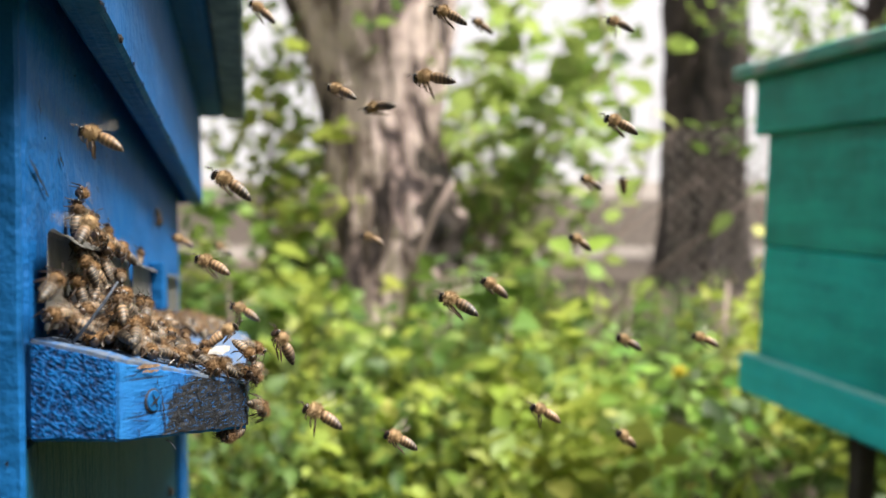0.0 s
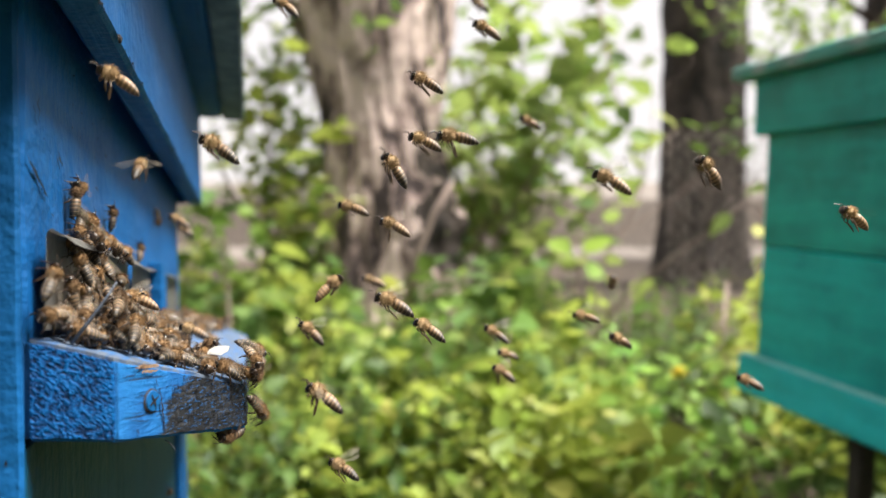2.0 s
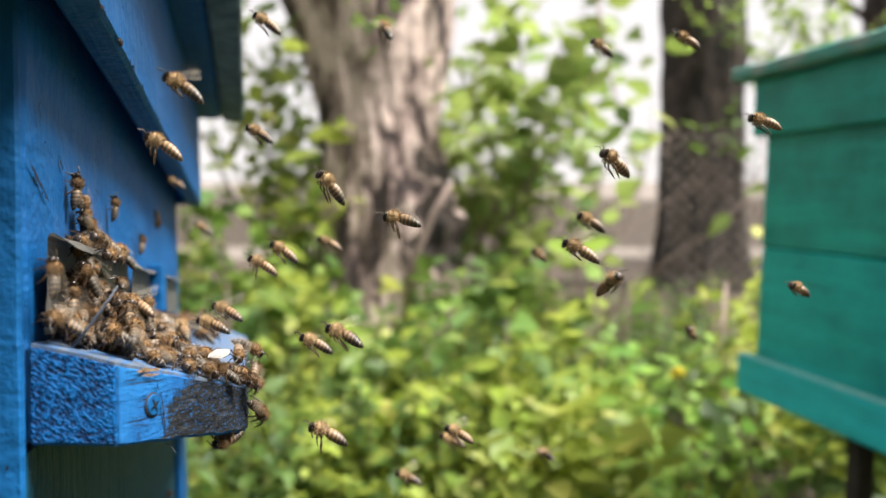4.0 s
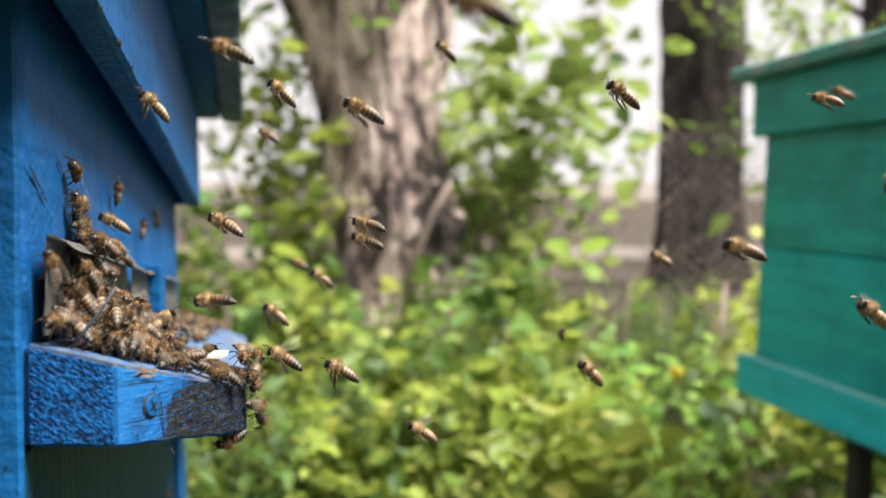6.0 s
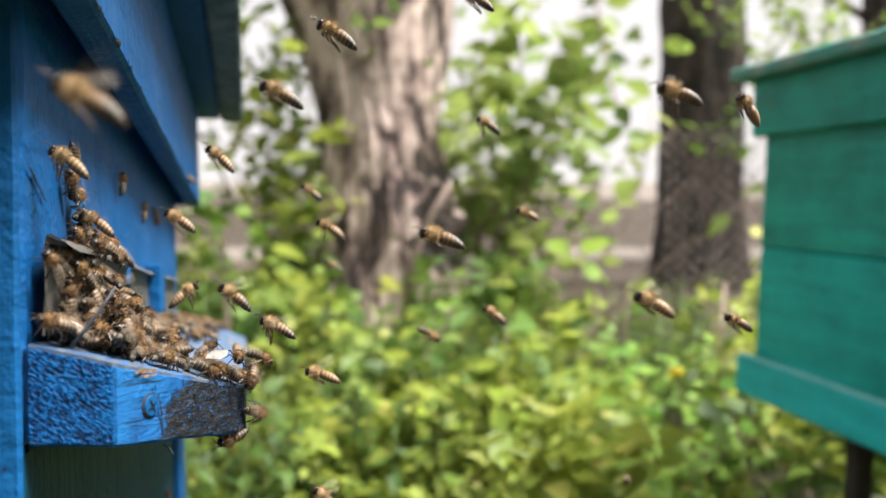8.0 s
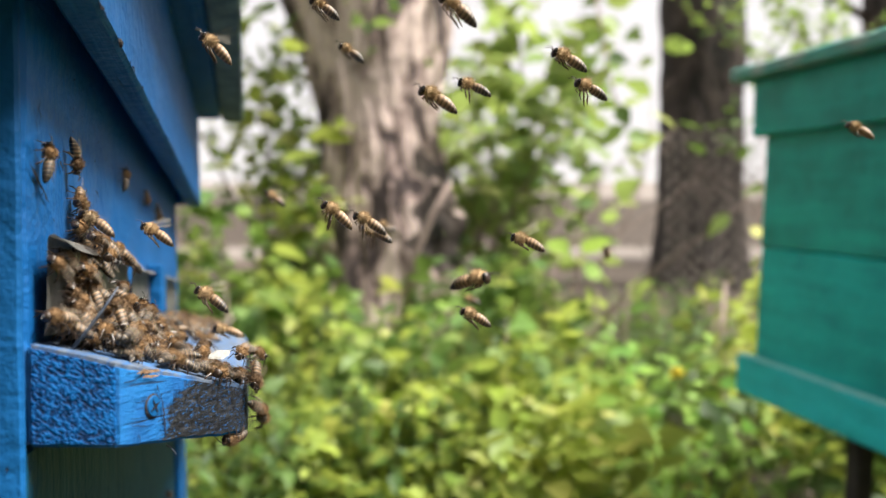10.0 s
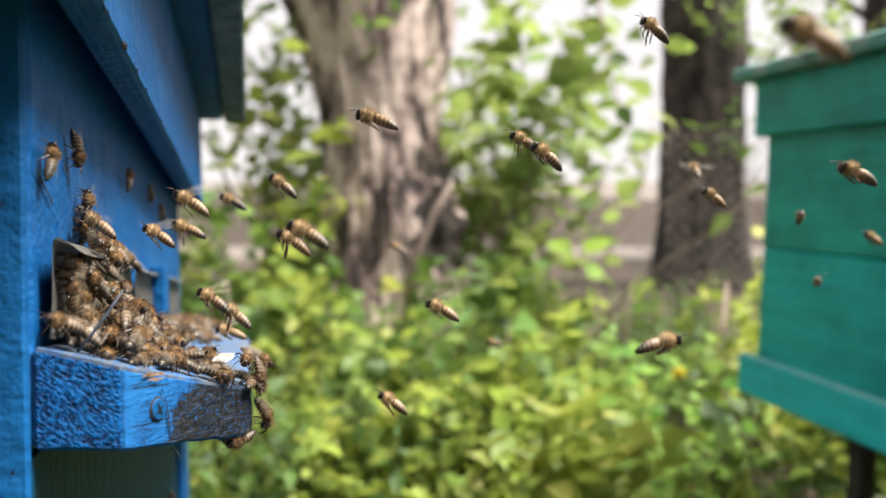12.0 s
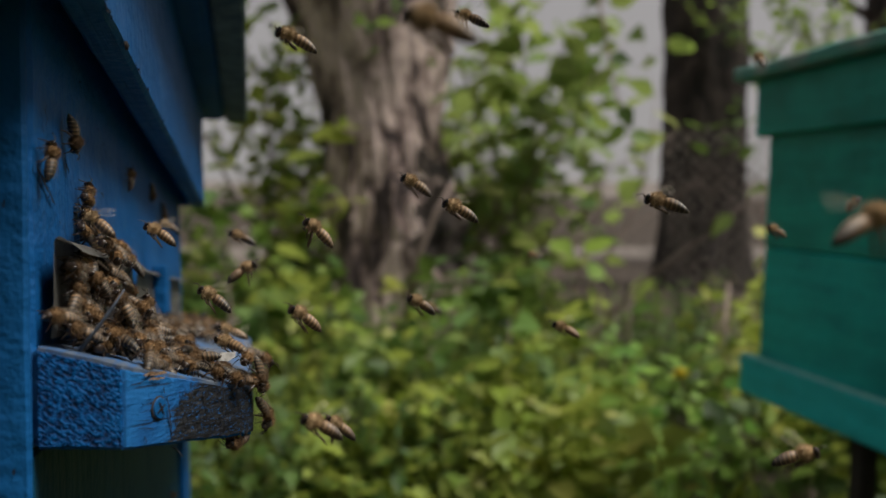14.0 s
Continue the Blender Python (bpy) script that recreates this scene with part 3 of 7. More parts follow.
def wing_flake():
    """A lost wing that lies shining on the board."""
    bm = bmesh.new()
    rim = [(0, 0), (0.0011, 0.0012), (0.0032, 0.0022), (0.0056, 0.0019), (0.0074, 0.0004), (0.0064, -0.0013), (0.0040, -0.0020), (0.0014, -0.0011)]
    ring = [bm.verts.new((x, y, 0.0004 * math.sin(900 * x))) for x, y in rim]
    mid = bm.verts.new((0.0034, 0, 0.0007))
    for k in range(len(ring)):
        bm.faces.new((ring[k], ring[(k + 1) % len(ring)], mid))
    bmesh.ops.solidify(bm, geom=bm.faces[:], thickness=0.00015)
    ob = link_mesh("wing_flake", bm, simple("shiny_flake", (0.46, 0.44, 0.41), (0.62, 0.60, 0.57), 900, 0.25, 0.0001), True)
    ob.matrix_basis = HIVE @ pose(0.0421, 0.040, -0.0068 - 0.0020, 40, -14, 12)
    return tagged(ob, "pale shiny wing flake lying among the bees", "flake")


wing_flake()

# ---- the green hive ----
green = empty("beehive", pose(0.435, 1.14, 0.342, 3.0, 1.0, 10.35))
tagged(green, "turquoise green painted wooden beehive on dark legs", "beehive")
# brighter than the upper body: light on the lower box is in the paint
part("lower_body", rough_slab(-0.0128, 0.45, -0.5, 0, -0.05, 0.148, 0.04, 0.0006, 0.002, 2), paint("lit_bluish_green_paint", (0.012, 0.40, 0.385), (0.004, 0.225, 0.225), (0.12, 0.15, 0.14), (30, 4, 40), 0.27, 0.05, 0.4), green)
part("upper_body", rough_slab(-0.0135, 0.449, -0.499, -0.0006, 0.1495, 0.30, 0.04, 0.0006, 0.002, 4), GREEN, green)
part("lid_skirt", rough_slab(-0.0262, 0.464, -0.514, 0.014, 0.295, 0.368, 0.03, 0.0007, 0.002, 6), GREEN, green)
part("roof", rough_slab(-0.045, 0.495, -0.545, 0.045, 0.369, 0.387, 0.03, 0.0009, 0.003, 7), GREEN_ROOF, green, "faded green flat roof")
# lighter still: sun and ground bounce on the rail are in its colour
part("base_rail", rough_slab(-0.028, -0.0136, -0.53, 0.022, -0.05, 0.0, 0.02, 0.0008, 0.0025, 9), paint("lit_green_paint", (0.020, 0.46, 0.50), (0.014, 0.36, 0.39), (0.14, 0.17, 0.15), (30, 4, 40), 0.28, 0.06, 0.45), green, "green rail in a lighter tone for the light it catches")
# thin pale strip paints sunlight along the worn ledge
part("rail_edge", rough_slab(-0.0275, -0.0140, -0.529, 0.021, 0.0003, 0.0022, 0.02, 0.0004, 0.0006, 12), simple("worn_sunlit_green_edge", (0.10, 0.46, 0.47), (0.30, 0.62, 0.62), 45, 0.7), green, "pale worn top edge of the rail, brightened as if sunlit")
for x, y in ((0.02, -0.2), (0.40, -0.2), (0.02, -0.46), (0.40, -0.46)):
    part("leg", rough_slab(x - 0.021, x + 0.001, y, y + 0.024, -0.37, -0.051, 0.03, 0.001, 0.003, x), POST, green, "dark wooden leg")


# ---- trees ----
def trunk_mesh(r_at, centre_at, h, sides=110, rows=150, lump=0.10, seed=0.0, knot=None):
    """A ridged trunk from its radius and its line."""
    bm = bmesh.new()
    rings = []
    for i in range(rows + 1):
        z = h * i / rows
        c = centre_at(z)
        ring = []
        for j in range(sides):
            a = j / sides * math.tau
            ux, uy = math.cos(a), math.sin(a)
            r = r_at(z)
            big = noise.noise((1.3 * ux + seed, 1.3 * uy, z * 1.6))
            ridge = abs(noise.noise((5.5 * ux, 5.5 * uy + seed, z * 1.9)))
            fine = noise.noise((16 * ux, 16 * uy, z * 9 + seed))
            rr = r * (1 + lump * big + 0.17 * (ridge - 0.25) + 0.04 * fine)
            if knot:
                way, height, size, reach = knot
                off = math.hypot((a - way + math.pi) % math.tau - math.pi, (z - height) * 3.2)
                rr += reach * math.exp(-(off / size) ** 2) * (0.7 + 1.1 * abs(noise.noise((9 * ux, 9 * uy, z * 11))))
            ring.append(bm.verts.new((c[0] + rr * ux, c[1] + rr * uy, z)))
        rings.append(ring)
    for a, b in zip(rings, rings[1:]):
        for j in range(sides):
            k = (j + 1) % sides
            f = bm.faces.new((a[j], a[k], b[k], b[j]))
            if knot:
                p = f.calc_center_median()
                turn = math.atan2(p.y, p.x - 0.03)
                off = math.hypot((turn - knot[0] + math.pi) % math.tau - math.pi, (p.z - knot[1]) * 3.2)
                f.material_index = int(off < knot[2] * (0.8 + 0.7 * noise.noise(p * 14)))
    bm.faces.new(rings[-1])
    return bm


def main_tree():
    z0 = ground_height(-0.16, 2.5) - 0.05
    tree = empty("tree", pose(-0.180, 2.52, z0))
    tagged(tree, "old tree with pale rough bark and leaning trunk", "tree")
    part("trunk", trunk_mesh(lambda z: 0.176 + 0.122 * smooth(z, 0.75, 1.45) + 0.06 * math.exp(-z / 0.1), lambda z: (0.034 - 0.03 * z - 0.035 * z * z, 0.2 * (z - 0.45)), 1.5, knot=(-0.66, 0.47, 0.72, 0.075)), [BARK, BARK_DARK], tree, "pale furrowed trunk", True)
    for dx, dy, r in ((-0.55, 0.1, 0.13), (0.35, 0.3, 0.15)):
        part("limb", tube([(-0.13, 0.19, 1.35), (-0.13 + dx * 0.5, dy * 0.5 + 0.19, 1.85), (-0.13 + dx, dy + 0.19, 2.5), (-0.13 + dx * 1.4, dy * 2 + 0.19, 3.3)], [r * 1.2, r, r * 0.8, r * 0.5], 20), BARK, tree, "", True)
    return tree


MAIN_TREE = main_tree()


def dark_tree(x, y, r, h, label):
    tree = empty("tree", pose(x, y, ground_height(x, y) - 0.05))
    tagged(tree, label, "tree")
    part("trunk", trunk_mesh(lambda z: r * (1 - 0.03 * z) + 0.5 * r * math.exp(-z / 0.13), lambda z: (0.01 * z, 0), h, 70, 90, 0.06, x), BARK_DARK, tree, "", True)
    for dx, dz in ((0.55, 0.25), (-0.5, 0.6)):
        part("limb", tube([(0, 0, h * 0.55), (dx, -0.1, h * 0.55 + dz * 0.4), (dx * 2, -0.2, h * 0.55 + dz)], [r * 0.25, r * 0.16, r * 0.08], 10), BARK_DARK, tree, "", True)
    return tree


FENCE_TREE = dark_tree(1.385, 4.55, 0.222, 3.2, "dark trunked tree behind the wire fence")
FAR_TREE = dark_tree(3.32, 6.4, 0.16, 3.4, "slender dark tree beyond the wire fence")


# ---- chain-link fence ----
def chain_link(y, x0, x1, z0, z1, cell):
    """Two sets of slanting wires."""
    bm = bmesh.new()
    span = z1 - z0
    n = int((x1 - x0 + span) / cell)
    for lean in (1, -1):
        for i in range(n):
            xs = x0 - span + i * cell if lean > 0 else x0 + i * cell
            a, b = (xs, 0.0), (xs + lean * span, span)
            lo, hi = 0.0, 1.0
            dx = b[0] - a[0]
            for edge, keep in ((x0, 1), (x1, -1)):
                k = (edge - a[0]) / dx
                if (dx > 0) == (keep > 0):
                    lo = max(lo, k)
                else:
                    hi = min(hi, k)
            if hi - lo < 0.02:
                continue
            p = [(a[0] + dx * k, y + 0.004 * lean + 0.01 * math.sin(3 * (a[0] + dx * k)), z0 + span * k) for k in (lo, (lo + hi) / 2, hi)]
            tube(p, [0.0024] * 3, 4, bm)
    return bm


fence = empty("fence", pose(0, 0, 0))
tagged(fence, "grey chain-link wire fence in front of the dark tree", "fence")
part("wire_mesh", chain_link(3.75, 0.98, 4.2, 0.24, 0.98, 0.066), WIRE, fence)
for x in (2.4, 4.2):
    part("fence_post", tube([(x, 3.78, 0.0), (x, 3.78, 0.5), (x, 3.78, 1.02)], [0.018] * 3, 10), WIRE, fence)


# ---- an unseen hedge behind and beside the viewer, added to block low sky light ----
def hedge():
    bm = bmesh.new()
    rings = []
    for i in range(49):
        a = radians(-8 + 206 * i / 48)
        row = []
        for k in range(9):
            z = -0.1 + (2.8 - 1.7 * (1 - smooth(math.degrees(a), 30, 85))) * k / 8
            r = 3.9 + 0.35 * noise.noise((a * 4, z * 1.5, 2)) + 0.25 * (k / 8) ** 2
            row.append(bm.verts.new((r * math.cos(-a) + 0.2, r * math.sin(-a) + 0.3, z + 0.3 * noise.noise((a * 6, 0, 4)) * (k / 8))))
        rings.append(row)
    for a, b in zip(rings, rings[1:]):
        for k in range(8):
            bm.faces.new((a[k], a[k + 1], b[k + 1], b[k]))
    bmesh.ops.solidify(bm, geom=bm.faces[:], thickness=0.3)
    faces = [(f.calc_center_median(), f.normal.copy()) for f in bm.faces]
    ob = tagged(link_mesh("hedge", bm, LEAF_DARK, True), "unseen dark green hedge added to block low sky light", "hedge", kind="structure")
    return ob, faces


SKY_SCREEN, SCREEN_SPOTS = hedge()


# ---- foliage ----
LEAF_V = np.array([(0, 0, 0), (0.22, 0.18, 0.05), (0.28, 0.42, 0.07), (0.13, 0.76, 0.03), (0, 1.0, -0.10), (-0.13, 0.76, 0.03), (-0.28, 0.42, 0.07), (-0.22, 0.18, 0.05), (0, 0.3, 0.0), (0, 0.6, -0.01)])
LEAF_F = [(0, 1, 8), (1, 2, 9, 8), (2, 3, 9), (3, 4, 9), (0, 8, 7), (7, 8, 9, 6), (6, 9, 5), (5, 9, 4)]


def leaves_mesh(name, places, ways, sizes, rolls, mat, wide=1.0):
    """Many folded leaves in one mesh: each starts at a place and points along its way."""
    verts, faces = [], []
    for p, w, s, r in zip(places, ways, sizes, rolls):
        q = Vector(w).to_track_quat("Y", "Z").to_matrix() @ Matrix.Rotation(r, 3, "Y")
        m = np.array(q) * s
        v = LEAF_V * np.array([wide, 1, 1])
        base = len(verts)
        verts.extend((v @ m.T + np.array(p)).tolist())
        faces.extend([tuple(base + i for i in f) for f in LEAF_F])
    me = bpy.data.meshes.new(name)
    me.from_pydata(verts, [], faces)
    me.materials.append(mat)
    me.shade_smooth()
    return new(name, me)


def clothe_screen():
    """Leaves over the face of the unseen hedge."""
    rng = random.Random(71)
    P, W, S, R = [], [], [], []
    for c, way in SCREEN_SPOTS:
        for k in range(4):
            P.append(c + Vector((rng.gauss(0, 0.1), rng.gauss(0, 0.1), rng.gauss(0, 0.12))))
            W.append((way + Vector((rng.gauss(0, 0.6), rng.gauss(0, 0.6), rng.gauss(0.1, 0.6)))).normalized())
            S.append(rng.uniform(0.09, 0.2))
            R.append(rng.uniform(-1, 1))
    ob = leaves_mesh("foliage", P, W, S, R, LEAF_DARK)
    ob.parent = SKY_SCREEN
    tagged(ob, kind="stuff")


clothe_screen()


def crown(tree, centres, count, leaf, seed):
    """Leafy clumps at the ends of a tree's limbs."""
    rng = random.Random(seed)
    P, W, S, R = [], [], [], []
    for c, r in centres:
        clumps = [Vector(c) + Vector((rng.gauss(0, 0.5), rng.gauss(0, 0.5), rng.gauss(0, 0.3))) * r for k in range(9)]
        for i in range(count):
            p = rng.choice(clumps) + Vector((rng.gauss(0, 0.2), rng.gauss(0, 0.2), rng.gauss(0, 0.13))) * r
            a = rng.uniform(0, math.tau)
            P.append(p)
            W.append(Vector((math.cos(a), math.sin(a), rng.uniform(-0.6, 0.4))).normalized())
            S.append(leaf * rng.uniform(0.6, 1.3))
            R.append(rng.uniform(-0.8, 0.8))
    ob = leaves_mesh("crown", P, W, S, R, LEAF_BUSH)
    ob.parent = tree
    tagged(ob, kind="stuff")


crown(MAIN_TREE, [((-0.75, 0.3, 3.3), 1.0), ((0.25, 0.6, 3.5), 1.0), ((-0.2, 1.0, 3.9), 1.1)], 700, 0.09, 81)
crown(FENCE_TREE, [((0.9, 0.1, 3.5), 1.0), ((-0.7, 0.2, 3.7), 1.0), ((0.1, 0.4, 4.3), 1.0)], 600, 0.09, 83)
crown(FAR_TREE, [((0.5, 0.4, 4.2), 0.9), ((-0.5, 0.4, 4.4), 0.9)], 600, 0.09, 85)


def shrub(name, x, y, spread, height, stems, leaf, mat, label, lean=(0, 0), gap=0.05, low=0.1, wide=1.1, category="bush", stem_mat=None, droop=0.0, fork=0.2, right=9.0, seed=1):
    """A bush: thin forking stems with leaves set along them; it thins out beyond x = right."""
    rng, thin = random.Random(seed), random.Random(seed + 500)
    gap *= 1.3 if height > 0.8 else 1.0
    z0 = ground_height(x, y)
    bush = empty(name, pose(x, y, z0))
    tagged(bush, label, category)
    P, W, S, R = [], [], [], []

    def grow(p, way, length, r, depth, bm):
        n = max(3, int(length / 0.05))
        pts, rad = [p.copy()], [r]
        for i in range(n):
            way = (way + Vector((rng.gauss(0, 0.13) + lean[0] * 0.05, rng.gauss(0, 0.13) + lean[1] * 0.05, rng.gauss(0.02, 0.06) - droop))).normalized()
            p = p + way * (length / n)
            pts.append(p.copy())
            rad.append(r * (1 - 0.75 * (i + 1) / n))
            if p.z > low:
                for k in range(max(1, round(length / n / gap))):
                    a = rng.uniform(0, math.tau)
                    out = Vector((math.cos(a), math.sin(a), rng.uniform(-1.0, 0.4)))
                    P.append(p + way * rng.uniform(-0.02, 0.02))
                    W.append((out + way * 0.3).normalized())
                    S.append(leaf * rng.uniform(0.5, 1.3))
                    R.append(rng.gauss(0, 0.9))
                    if x + p.x > right and thin.random() > 0.15:
                        for row in (P, W, S, R):
                            row.pop()
            if depth and rng.random() < fork:
                a = rng.uniform(0, math.tau)
                grow(p, (way + 0.8 * Vector((math.cos(a), math.sin(a), 0.2))).normalized(), length * rng.uniform(0.3, 0.55), rad[-1] * 0.7, depth - 1, bm)
        tube(pts, rad, 5, bm)

    for i in range(stems):
        bm = bmesh.new()
        a, d = rng.uniform(0, math.tau), spread * math.sqrt(rng.random())
        start = Vector((0.5 * d * math.cos(a), 0.5 * d * math.sin(a), -0.02))
        way = Vector((0.5 * d * math.cos(a) + lean[0] * 0.3, 0.5 * d * math.sin(a) + lean[1] * 0.3, height)).normalized()
        grow(start, way, height * rng.uniform(0.6, 1.1), 0.003 + 0.0045 * height, 2, bm)
        part("stem", bm, stem_mat or (TWIG if height > 0.8 else STEM), bush, "", True)
    ob = leaves_mesh("foliage", P, W, S, R, mat, wide)
    ob.parent = bush
    tagged(ob, kind="stuff")
    return bush


shrub("bush", -0.50, 2.66, 0.06, 1.3, 3, 0.075, LEAF_LOW, "tall leafy green bush beside the old tree", lean=(-0.12, 0), gap=0.04, low=0.05, seed=3)
shrub("bush", -0.45, 2.78, 0.05, 1.25, 5, 0.075, LEAF_BUSH, "tall dark green sapling between hive and tree", gap=0.035, low=0.2, seed=37)
shrub("bush", -0.44, 2.3, 0.12, 0.55, 5, 0.075, LEAF_BUSH, "dense fresh green bush beside the old tree", gap=0.035, low=0.02, seed=4)
shrub("bush", -0.56, 2.4, 0.05, 0.66, 2, 0.09, LEAF_LOW, "bright green sapling near the blue hive", gap=0.075, low=0.42, seed=5)
shrub("bush", -0.35, 2.14, 0.08, 0.36, 6, 0.06, LEAF_DARK, "dark green bush between the hive and the old tree", gap=0.035, low=0.02, seed=24)
shrub("bush", -0.62, 2.2, 0.14, 0.27, 5, 0.06, LEAF_BUSH, "low pale green bush near the blue hive", gap=0.05, low=0.02, seed=15)
shrub("bush", 0.29, 2.85, 0.11, 1.32, 2, 0.105, LEAF_PALE, "leafy sapling with bright green leaves", lean=(0.05, 0), gap=0.075, low=0.02, right=0.585, seed=6)
shrub("bush", 0.13, 2.72, 0.05, 1.1, 4, 0.09, LEAF_PALE, "pale green sapling behind the old tree", lean=(0.15, 0), gap=0.05, low=0.3, right=0.57, seed=33)
shrub("bush", 0.26, 2.9, 0.05, 1.1, 3, 0.068, LEAF_PALE, "fine twiggy sapling beside the old tree", lean=(0.12, 0), gap=0.035, low=0.4, fork=0.3, right=0.60, seed=39)
shrub("bush", 0.12, 2.7, 0.05, 1.2, 3, 0.07, LEAF_PALE, "slender sapling with small bright leaves", lean=(0.1, 0), gap=0.035, low=0.45, fork=0.32, right=0.57, seed=43)
shrub("bush", 0.31, 2.75, 0.05, 1.1, 1, 0.07, LEAF_BUSH, "slender sapling with small green leaves", gap=0.035, low=0.5, fork=0.32, right=0.58, seed=45)
shrub("bush", 0.36, 2.35, 0.14, 0.9, 3, 0.09, LEAF_PALE, "light open bush with bright green leaves", lean=(0.05, 0), gap=0.065, low=0.3, right=0.49, seed=7)
shrub("bush", 0.24, 2.82, 0.06, 1.12, 2, 0.10, LEAF_BUSH, "broad leaved green sapling against the trunk", lean=(0.1, 0), gap=0.085, low=0.05, right=0.59, seed=28)
shrub("bush", 0.22, 2.3, 0.16, 0.46, 3, 0.075, LEAF_BUSH, "low green bush at the foot of the tree", gap=0.045, low=0.02, right=0.48, seed=8)
shrub("bush", 0.08, 2.05, 0.09, 0.33, 5, 0.06, LEAF_DARK, "dark green bush before the old tree", gap=0.04, low=0.03, seed=46)
shrub("bush", 0.19, 2.12, 0.09, 0.34, 5, 0.065, LEAF_BUSH, "mid green bush among the weeds", gap=0.04, low=0.03, seed=47)
shrub("bush", 0.98, 3.2, 0.08, 1.2, 2, 0.075, LEAF_DARK, "slim green shrub before the dark tree", lean=(0.12, 0), gap=0.07, low=0.66, stem_mat=BARK_DARK, seed=9)
shrub("bush", 1.95, 4.2, 0.25, 1.5, 8, 0.06, LEAF_BUSH, "sparse shrub behind the green hive", gap=0.07, low=0.95, stem_mat=TWIG, fork=0.3, seed=10)
shrub("bush", -0.27, 1.95, 0.10, 0.30, 6, 0.07, LEAF_LOW, "young bright green shoots before the tree", gap=0.045, low=0.04, seed=11)
shrub("bush", 0.47, 1.56, 0.18, 0.27, 13, 0.040, LEAF_FRESH, "fresh green undergrowth below the green hive", gap=0.035, low=0.0, seed=12)
# three bushes whose dark leaf colour stands in for the green hive's shadow
shrub("bush", 0.66, 1.42, 0.26, 0.25, 18, 0.05, LEAF_DARK, "undergrowth in dark leaves for the shade behind the green hive", gap=0.035, low=0.0, seed=16)
shrub("bush", 0.88, 1.95, 0.22, 0.3, 10, 0.055, LEAF_DARK, "dark green bush standing in for shade behind the hive", gap=0.035, low=0.0, seed=18)
shrub("bush", 0.80, 1.60, 0.24, 0.26, 14, 0.05, LEAF_DARK, "undergrowth in dark leaves for the shade behind the green hive", gap=0.035, low=0.0, seed=19)
shrub("bush", 0.64, 1.70, 0.08, 0.42, 5, 0.055, LEAF_LOW, "bright green shoots beside the green hive", gap=0.05, low=0.2, seed=13)
# dark leaves here too, in place of the hive's shadow
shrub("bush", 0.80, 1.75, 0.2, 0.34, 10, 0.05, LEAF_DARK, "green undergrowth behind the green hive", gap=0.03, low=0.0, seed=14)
weed_rng = random.Random(17)
for i in range(34):
    wy = weed_rng.uniform(1.5, 2.5)
    wx = weed_rng.uniform(-0.33, 0.12 + 0.22 * (i % 2)) * wy
    tall = weed_rng.uniform(0.28, 0.46) if i % 2 == 0 and wx < 0.2 else weed_rng.uniform(0.18, 0.30)
    if -0.13 < wx / wy < 0.03:
        tall = min(tall, 0.33)
    shrub("weed", wx, wy, 0.07, tall, 3, weed_rng.uniform(0.04, 0.075), weed_rng.choice((LEAF_LOW, LEAF_BUSH, LEAF_BUSH, LEAF_DARK)), "upright green weed with soft leaves", gap=0.045, low=0.04, category="weed", seed=60 + i)

for wx, wy, top in ((-0.21, 2.12, 0.40), (-0.14, 2.18, 0.37), (-0.07, 2.10, 0.39), (0.0, 2.2, 0.36), (-0.10, 2.0, 0.35)):
    shrub("weed", wx, wy, 0.05, (top - ground_height(wx, wy)) * 0.95, 3, 0.06, LEAF_LOW, "bright yellow-green weed at the foot of the old tree", gap=0.05, low=0.06, category="weed", seed=int(900 + 100 * wx))
for wx, wy, tall in ((-0.13, 1.72, 0.30), (-0.08, 1.66, 0.27), (-0.10, 1.80, 0.31), (-0.19, 1.62, 0.22)):
    shrub("weed", wx, wy, 0.05, tall, 4, 0.055, LEAF_DARK, "dark green weed standing among paler weeds", gap=0.04, low=0.03, category="weed", seed=int(500 - 300 * wx))
for wx, wy in ((0.30, 1.26), (0.36, 1.32), (0.42, 1.40), (0.26, 1.36), (0.31, 1.42), (0.38, 1.48)):
    shrub("weed", wx, wy, 0.06, 0.19 - ground_height(wx, wy), 6, 0.034, LEAF_FRESH, "bright fresh green weed before the green hive", gap=0.03, low=0.02, category="weed", seed=int(700 + 100 * wx))


